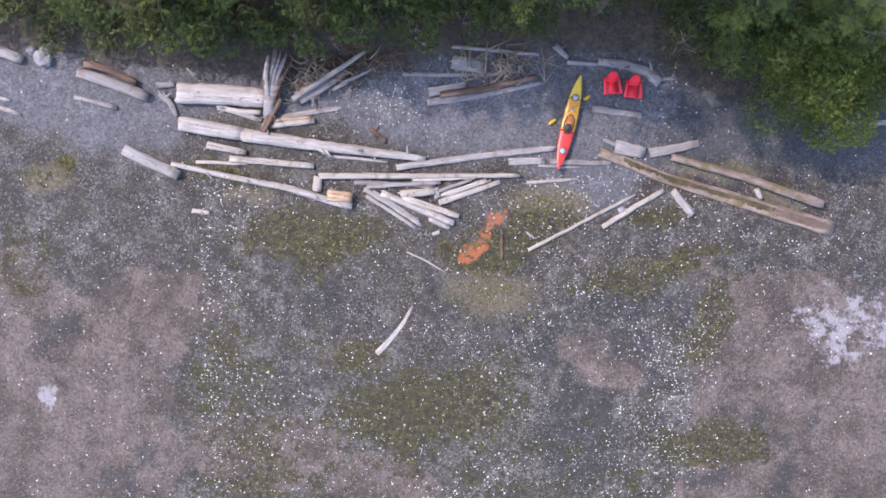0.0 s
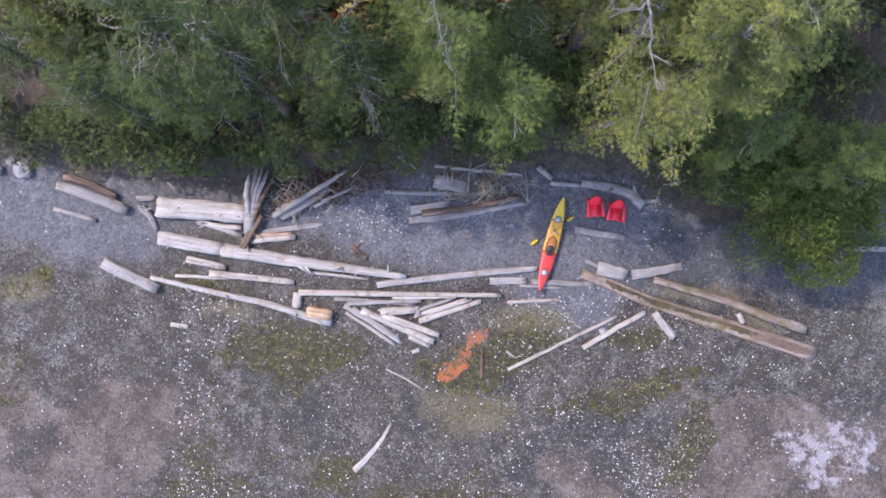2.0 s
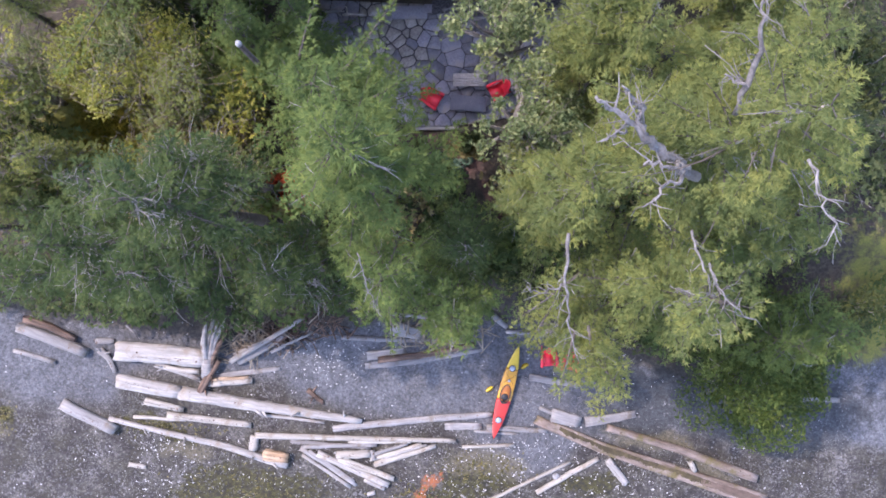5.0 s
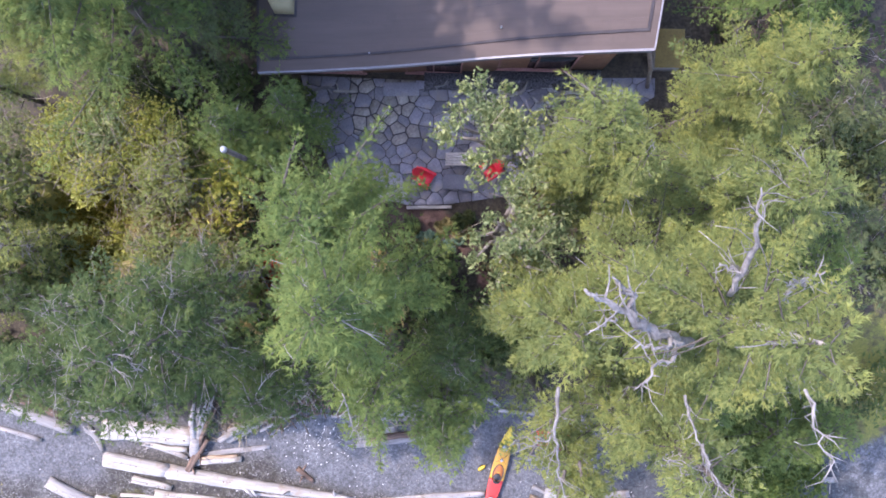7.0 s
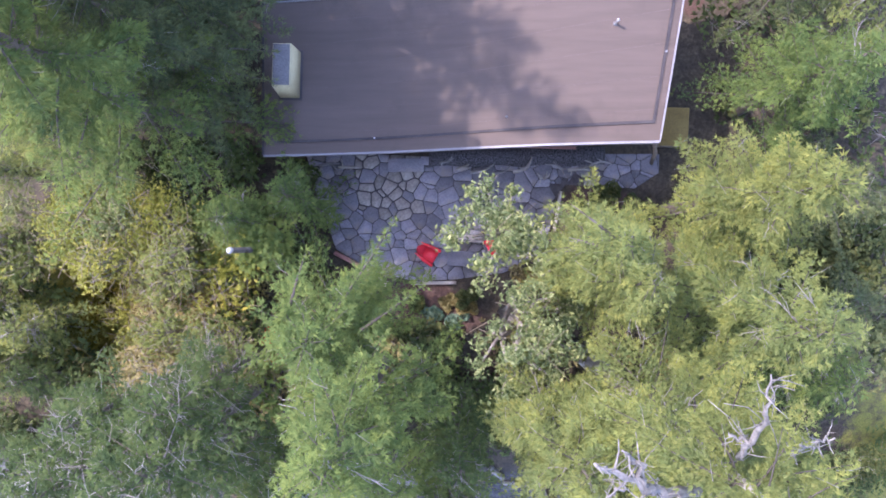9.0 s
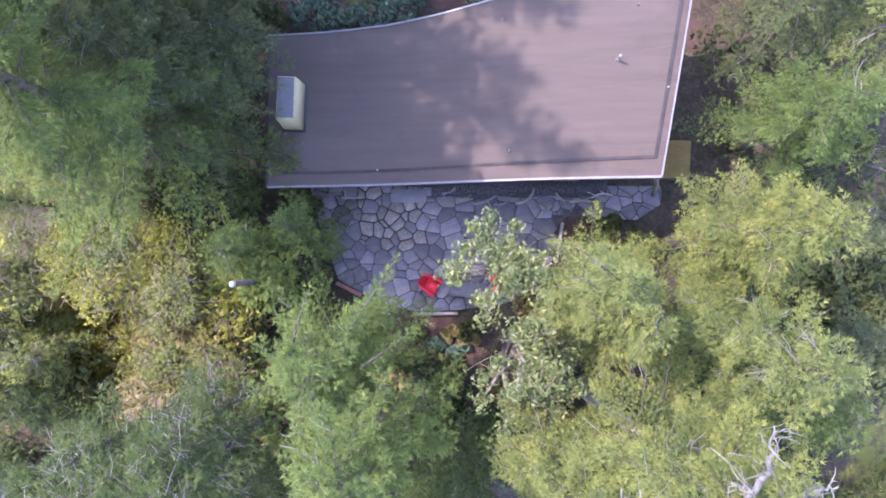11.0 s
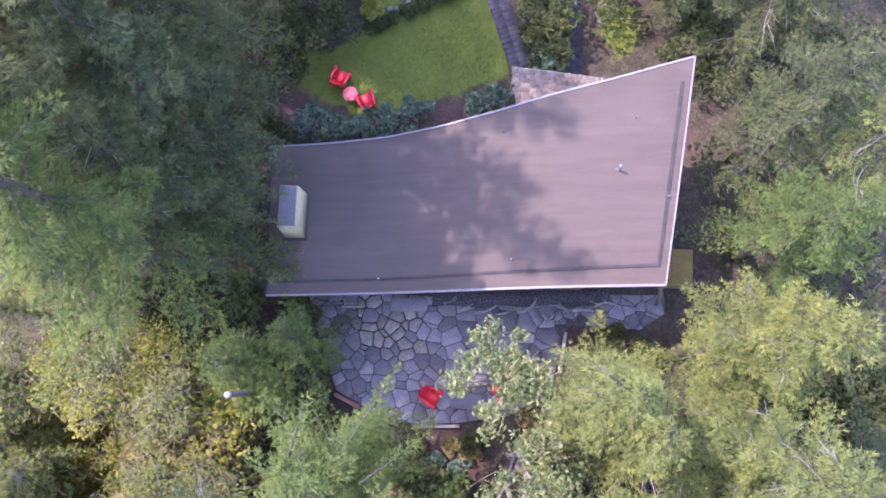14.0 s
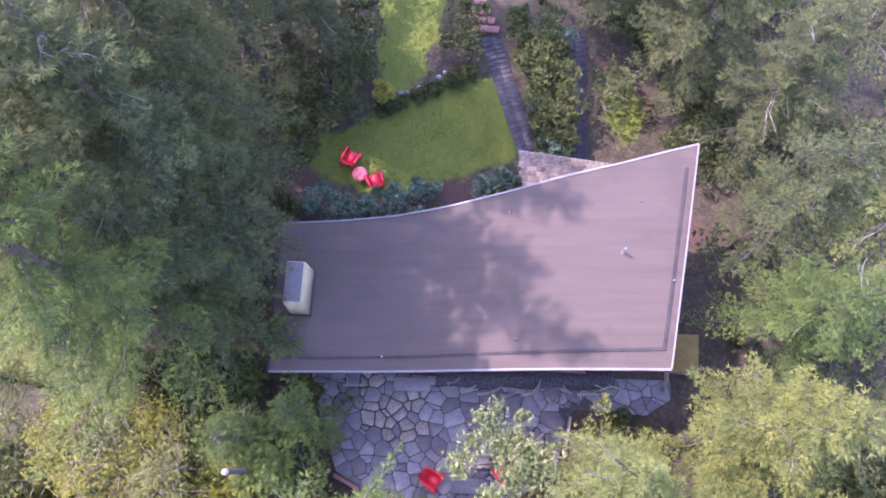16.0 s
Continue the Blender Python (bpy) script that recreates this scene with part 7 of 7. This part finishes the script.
for x, y in seeds:
    tan = -1.2 < x < 1.6 and y > 19.5 and rr.random() < 0.8
    poly = [(x - 1.0, y - 0.85), (x + 1.0, y - 0.85), (x + 1.0, y + 0.85), (x - 1.0, y + 0.85)]
    for a, b in seeds:
        if (a, b) != (x, y) and abs(a - x) < 2 and abs(b - y) < 2:
            n = Vector((a - x, b - y))
            d = n.length
            poly = clip_poly(poly, n.x / d, n.y / d, (n.x * (a + x) / 2 + n.y * (b + y) / 2 + (swell[x, y] - swell[a, b]) / 2) / d - (0.030 if tan else 0.014))
    for k in range(len(OUTLINE)):
        (xa, ya), (xb, yb) = OUTLINE[k], OUTLINE[(k + 1) % len(OUTLINE)]
        e = Vector((xb - xa, yb - ya))
        s = max(0.0, min(1.0, ((x - xa) * e.x + (y - ya) * e.y) / e.length_squared))
        if math.hypot(x - xa - s * e.x, y - ya - s * e.y) < 0.75 and len(poly) > 2:
            poly = clip_poly(poly, e.y / e.length, -e.x / e.length, (e.y * xa - e.x * ya) / e.length - 0.01)
    if len(poly) < 3:
        continue
    poly = np.array([p for p in poly]) - (x, y)
    keep = []
    for k in range(len(poly)):
        p, q = poly[k], poly[(k + 1) % len(poly)]
        e = np.linalg.norm(q - p)
        if e > 0.05:
            c = min(0.03, e * 0.2) / e
            keep += [p + (q - p) * c, q - (q - p) * c]
    if len(keep) < 3:
        continue
    keep = np.array(keep)
    hgt = rr.uniform(0.03, 0.06)
    rings = [np.concatenate([keep * k, np.full((len(keep), 1), z)], 1) for k, z in ((1.0, -0.02), (1.0, hgt - 0.012), (0.96, hgt))]
    part("flagstone", Build().add(*lofted(rings)), TAN_STONE if tan else STONE, patio_ob, at=pose(x, y, 1.855, rr.normal(0, 0.6), rr.normal(0, 0.6), 0))

chair2 = copy_thing(first, pose(1.95, 17.95, PATIO_Z, 0, 0, 60))
tagged(chair2, "red plastic garden chair on the flagstone patio")
chair3 = copy_thing(first, pose(4.85, 18.35, PATIO_Z, 0, 0, -60))
tagged(chair3, "red plastic garden chair under a small tree")


def low_table(m, w, d, h, label):
    table = thing("low_table", m, label, "table")
    for n in range(5):
        part("board", Build().add(*box(-w / 2, -d / 2 + n * d / 5 + 0.006, h - 0.04, w / 2, -d / 2 + (n + 1) * d / 5 - 0.006, h, 0.006)), TIMBER, table)
    for sx in (-1, 1):
        part("leg_frame", Build().add(*box(sx * (w / 2 - 0.12) - 0.04, -d / 2 + 0.06, 0, sx * (w / 2 - 0.12) + 0.04, d / 2 - 0.06, h - 0.042)), TIMBER, table)
    return table


low_table(pose(3.55, 18.72, PATIO_Z, 0, 0, 2), 1.35, 0.55, 0.48, "grey weathered wooden bench table on the patio")
slab = thing("stone_slab_bench", pose(3.55, 17.75, PATIO_Z, 0, 0, -3), "broad grey stone slab bench on the patio", "bench")
part("top", Build().add(*box(-0.75, -0.32, 0.28, 0.75, 0.32, 0.38, 0.03)), STONE, slab)
for sx in (-1, 1):
    part("block", Build().add(*box(sx * 0.5 - 0.12, -0.25, 0, sx * 0.5 + 0.12, 0.25, 0.28, 0.02)), STONE, slab)


def edging(xa, ya, xb, yb, w, label, material=None):
    d = Vector((xb - xa, yb - ya))
    z = gz((xa + xb) / 2, (ya + yb) / 2)
    return solid("edging_timber", Build().add(*box(-d.length / 2, -w / 2, 0, d.length / 2, w / 2, max(1.98 - z, 0.25), 0.02)), material or TIMBER, pose((xa + xb) / 2, (ya + yb) / 2, z, 0, 0, math.degrees(math.atan2(d.y, d.x))), label, "edging")


edging(1.3, 16.66, 3.2, 16.74, 0.14, "pale grey timber edging the patio", WOOD["pale"])
edging(-1.95, 17.85, -0.9, 17.35, 0.16, "red-brown timber edging the patio", STEP_WOOD)
edging(-0.75, 17.25, 0.3, 16.55, 0.18, "grey timber edging the patio")
edging(7.25, 19.0, 7.48, 20.7, 0.12, "brown timber edging the patio", WOOD["tan"])
for x, y, w in ((0.95, 21.62, 1.5),):
    solid("door_step", Build().add(*box(-w / 2, -0.28, 0, w / 2, 0.28, 0.12, 0.03)), STONE, pose(x, y, PATIO_Z, 0, 0, 2), "flat stone doorstep below the eave", "step")
# strip of dark gravel under the eave, with driftwood kept on it
xs = np.linspace(1.9, 9.3, 20)
ye = south_edge(xs)
strip = np.stack([np.stack([xs, ye - 0.2 + 0.05 * np.sin(xs * 3), 0 * xs + 1.80], -1), np.stack([xs, ye - 0.2 + 0.05 * np.sin(xs * 3), 0 * xs + 1.932], -1), np.stack([xs, ye + 0.6, 0 * xs + 1.932], -1), np.stack([xs, ye + 0.6, 0 * xs + 1.80], -1)], 1)
solid("gravel_bed", Build().add(*lofted(strip)), surface("dark_gravel_bed", (0.022, 0.021, 0.023), (0.120, 0.115, 0.120), 14.0, 0.9, 34, (1, 1, 1), 0.6, 0.05, tight=0.12), None, "strip of dark gravel under the cabin eave", "gravel bed", kind="structure")
rd = np.random.default_rng(61)
for n in range(16):
    x = -3.0 + n * 0.80 + rd.normal(0, 0.1)
    y = float(south_edge(x)) - 0.2 + rd.normal(0, 0.12)
    if -0.6 < x < 1.9:
        continue
    tone = ("pale", "grey", "tan")[n % 3]
    a, ln = rd.normal(0, 0.35), rd.uniform(0.35, 1.1)
    e, f = np.array([math.cos(a), math.sin(a), 0.0]), np.array([-math.sin(a), math.cos(a), 0.0])
    bend = rd.normal(0, 0.14)
    pts = [e * ln * (q - 0.5) + f * bend * math.sin(3.1 * q) + (0, 0, 0.09 + 0.05 * math.sin(5 * q)) for q in np.linspace(0, 1, 6)]
    ob = solid("driftwood_ornament", Build().add(*tube(pts, np.array([0.055, 0.07, 0.05, 0.06, 0.04, 0.02]) * rd.uniform(0.7, 1.2), 7, wobble=0.12)), WOOD[tone], pose(x, y, PATIO_Z + 0.02), "gnarled driftwood piece kept along the cabin wall", "driftwood", "driftwood along the cabin")
    for k in (1, 3):
        d = rd.normal(0, 0.16, 3) * (1, 1, 0.4)
        part("branch_stub", Build().add(*tube([pts[k], pts[k] + d, pts[k] + d * 1.5 + rd.normal(0, 0.03, 3)], [0.035, 0.025, 0.008], 6)), WOOD[tone], ob)

# mast: a topped trunk with a white cap
mz = gz(-4.05, 17.95)
mast = thing("mast", pose(-4.05, 17.95, mz), "tall weathered round mast with a white cap", "mast")
part("pole", Build().add(*tube([(0, 0, -0.1), (0, 0, 4), (0.0, 0, 8.75)], [0.12, 0.11, 0.09], 10, wobble=0.02)), TWIG, mast)
part("cap", Build().add(*tube([(0, 0, 8.75), (0, 0, 8.85), (0, 0, 8.95)], [0.108, 0.104, 0.05], 12)), WHITE, mast, "white domed cap")
board_z = gz(-11.2, 14.3)
solid("lumber_board", Build().add(*box(-0.5, -0.12, 0, 0.5, 0.12, 0.05, 0.01)), WOOD["tan"], pose(-10.9, 14.0, board_z + 0.03, 0, 0, 14), "pale board lying in the grass", "board")

# ---- north garden ----
chair4 = copy_thing(first, pose(-2.45, 31.2, gz(-2.45, 31.2), 0, 0, 155))
tagged(chair4, "red garden chair on the lawn beside a round table")
chair5 = copy_thing(first, pose(-1.2, 30.2, gz(-1.2, 30.2), 0, 0, 205))
tagged(chair5, "red garden chair on the lawn beside a round table")
rt = thing("round_table", pose(-1.93, 30.55, gz(-1.93, 30.55)), "small round faded red garden table on the lawn", "table")
part("top", disc_mesh(0, 0, 0.44, 0.33, 0.33, 0.03), PINKRED, rt)
for a in (0.5, 2.6, 4.7):
    part("leg", Build().add(*tube([(0.22 * math.cos(a), 0.22 * math.sin(a), 0.44), (0.27 * math.cos(a), 0.27 * math.sin(a), 0)], [0.02, 0.02], 6)), PINKRED, rt)


def paved_path(pts, width, label):
    """Dark pavers laid in rows along a path."""
    p = np.array(pts, float)
    s = np.concatenate([[0], np.cumsum(np.linalg.norm(np.diff(p, axis=0), axis=1))])
    bed = []
    for q in np.linspace(0, s[-1], 14):
        c = np.array([np.interp(q, s, p[:, 0]), np.interp(q, s, p[:, 1])])
        e = np.array([np.interp(q + 0.05, s, p[:, 0]), np.interp(q + 0.05, s, p[:, 1])]) - np.array([np.interp(q - 0.05, s, p[:, 0]), np.interp(q - 0.05, s, p[:, 1])])
        e /= np.linalg.norm(e)
        nrm = np.array([-e[1], e[0]]) * width / 2
        z = gz(*c)
        bed.append([(*(c - nrm), z - 0.1), (*(c + nrm), z - 0.1), (*(c + nrm), z + 0.02), (*(c - nrm), z + 0.02)])
    path = solid("garden_path", Build().add(*lofted(bed)), JOINT, None, label, "path", kind="structure")
    rp = np.random.default_rng(int(pts[0][0] * 10))
    for q in np.arange(0.12, s[-1], 0.24):
        c = np.array([np.interp(q, s, p[:, 0]), np.interp(q, s, p[:, 1])])
        e = np.array([np.interp(q + 0.05, s, p[:, 0]), np.interp(q + 0.05, s, p[:, 1])]) - np.array([np.interp(q - 0.05, s, p[:, 0]), np.interp(q - 0.05, s, p[:, 1])])
        turn = math.degrees(math.atan2(e[1], e[0]))
        for k in range(2):
            o = (k - 0.5) * width / 2 * 0.96
            cc = c + np.array([-math.sin(radians(turn)), math.cos(radians(turn))]) * o
            part("paver", Build().add(*box(-0.117, -width / 4 + 0.012, 0, 0.117, width / 4 - 0.012, 0.016, 0.004)), PAVER, path, at=pose(cc[0], cc[1], gz(*c) + 0.018, rp.normal(0, 0.25), rp.normal(0, 0.25), turn + rp.normal(0, 1.5)))
    return path


paved_path([(3.5, 37.6), (4.1, 35.8), (4.6, 34.4), (5.45, 32.1)], 0.95, "dark paver path across the lawn")
paved_path([(7.35, 38.0), (7.42, 36.0), (7.45, 34.5), (7.6, 31.8)], 1.05, "dark paver path beside the hedge")
for n in range(6):
    x, y = 3.25 - 0.22 * n, 37.9 + 0.42 * n
    st = thing("timber_step", pose(x, y, gz(x, y) + 0.02, 0, 0, -4), "red-brown timber garden step", "step", "garden steps")
    part("tread", Build().add(*box(-0.62, -0.17, 0, 0.62, 0.17, 0.12 + 0.02 * n, 0.02)), STEP_WOOD, st)
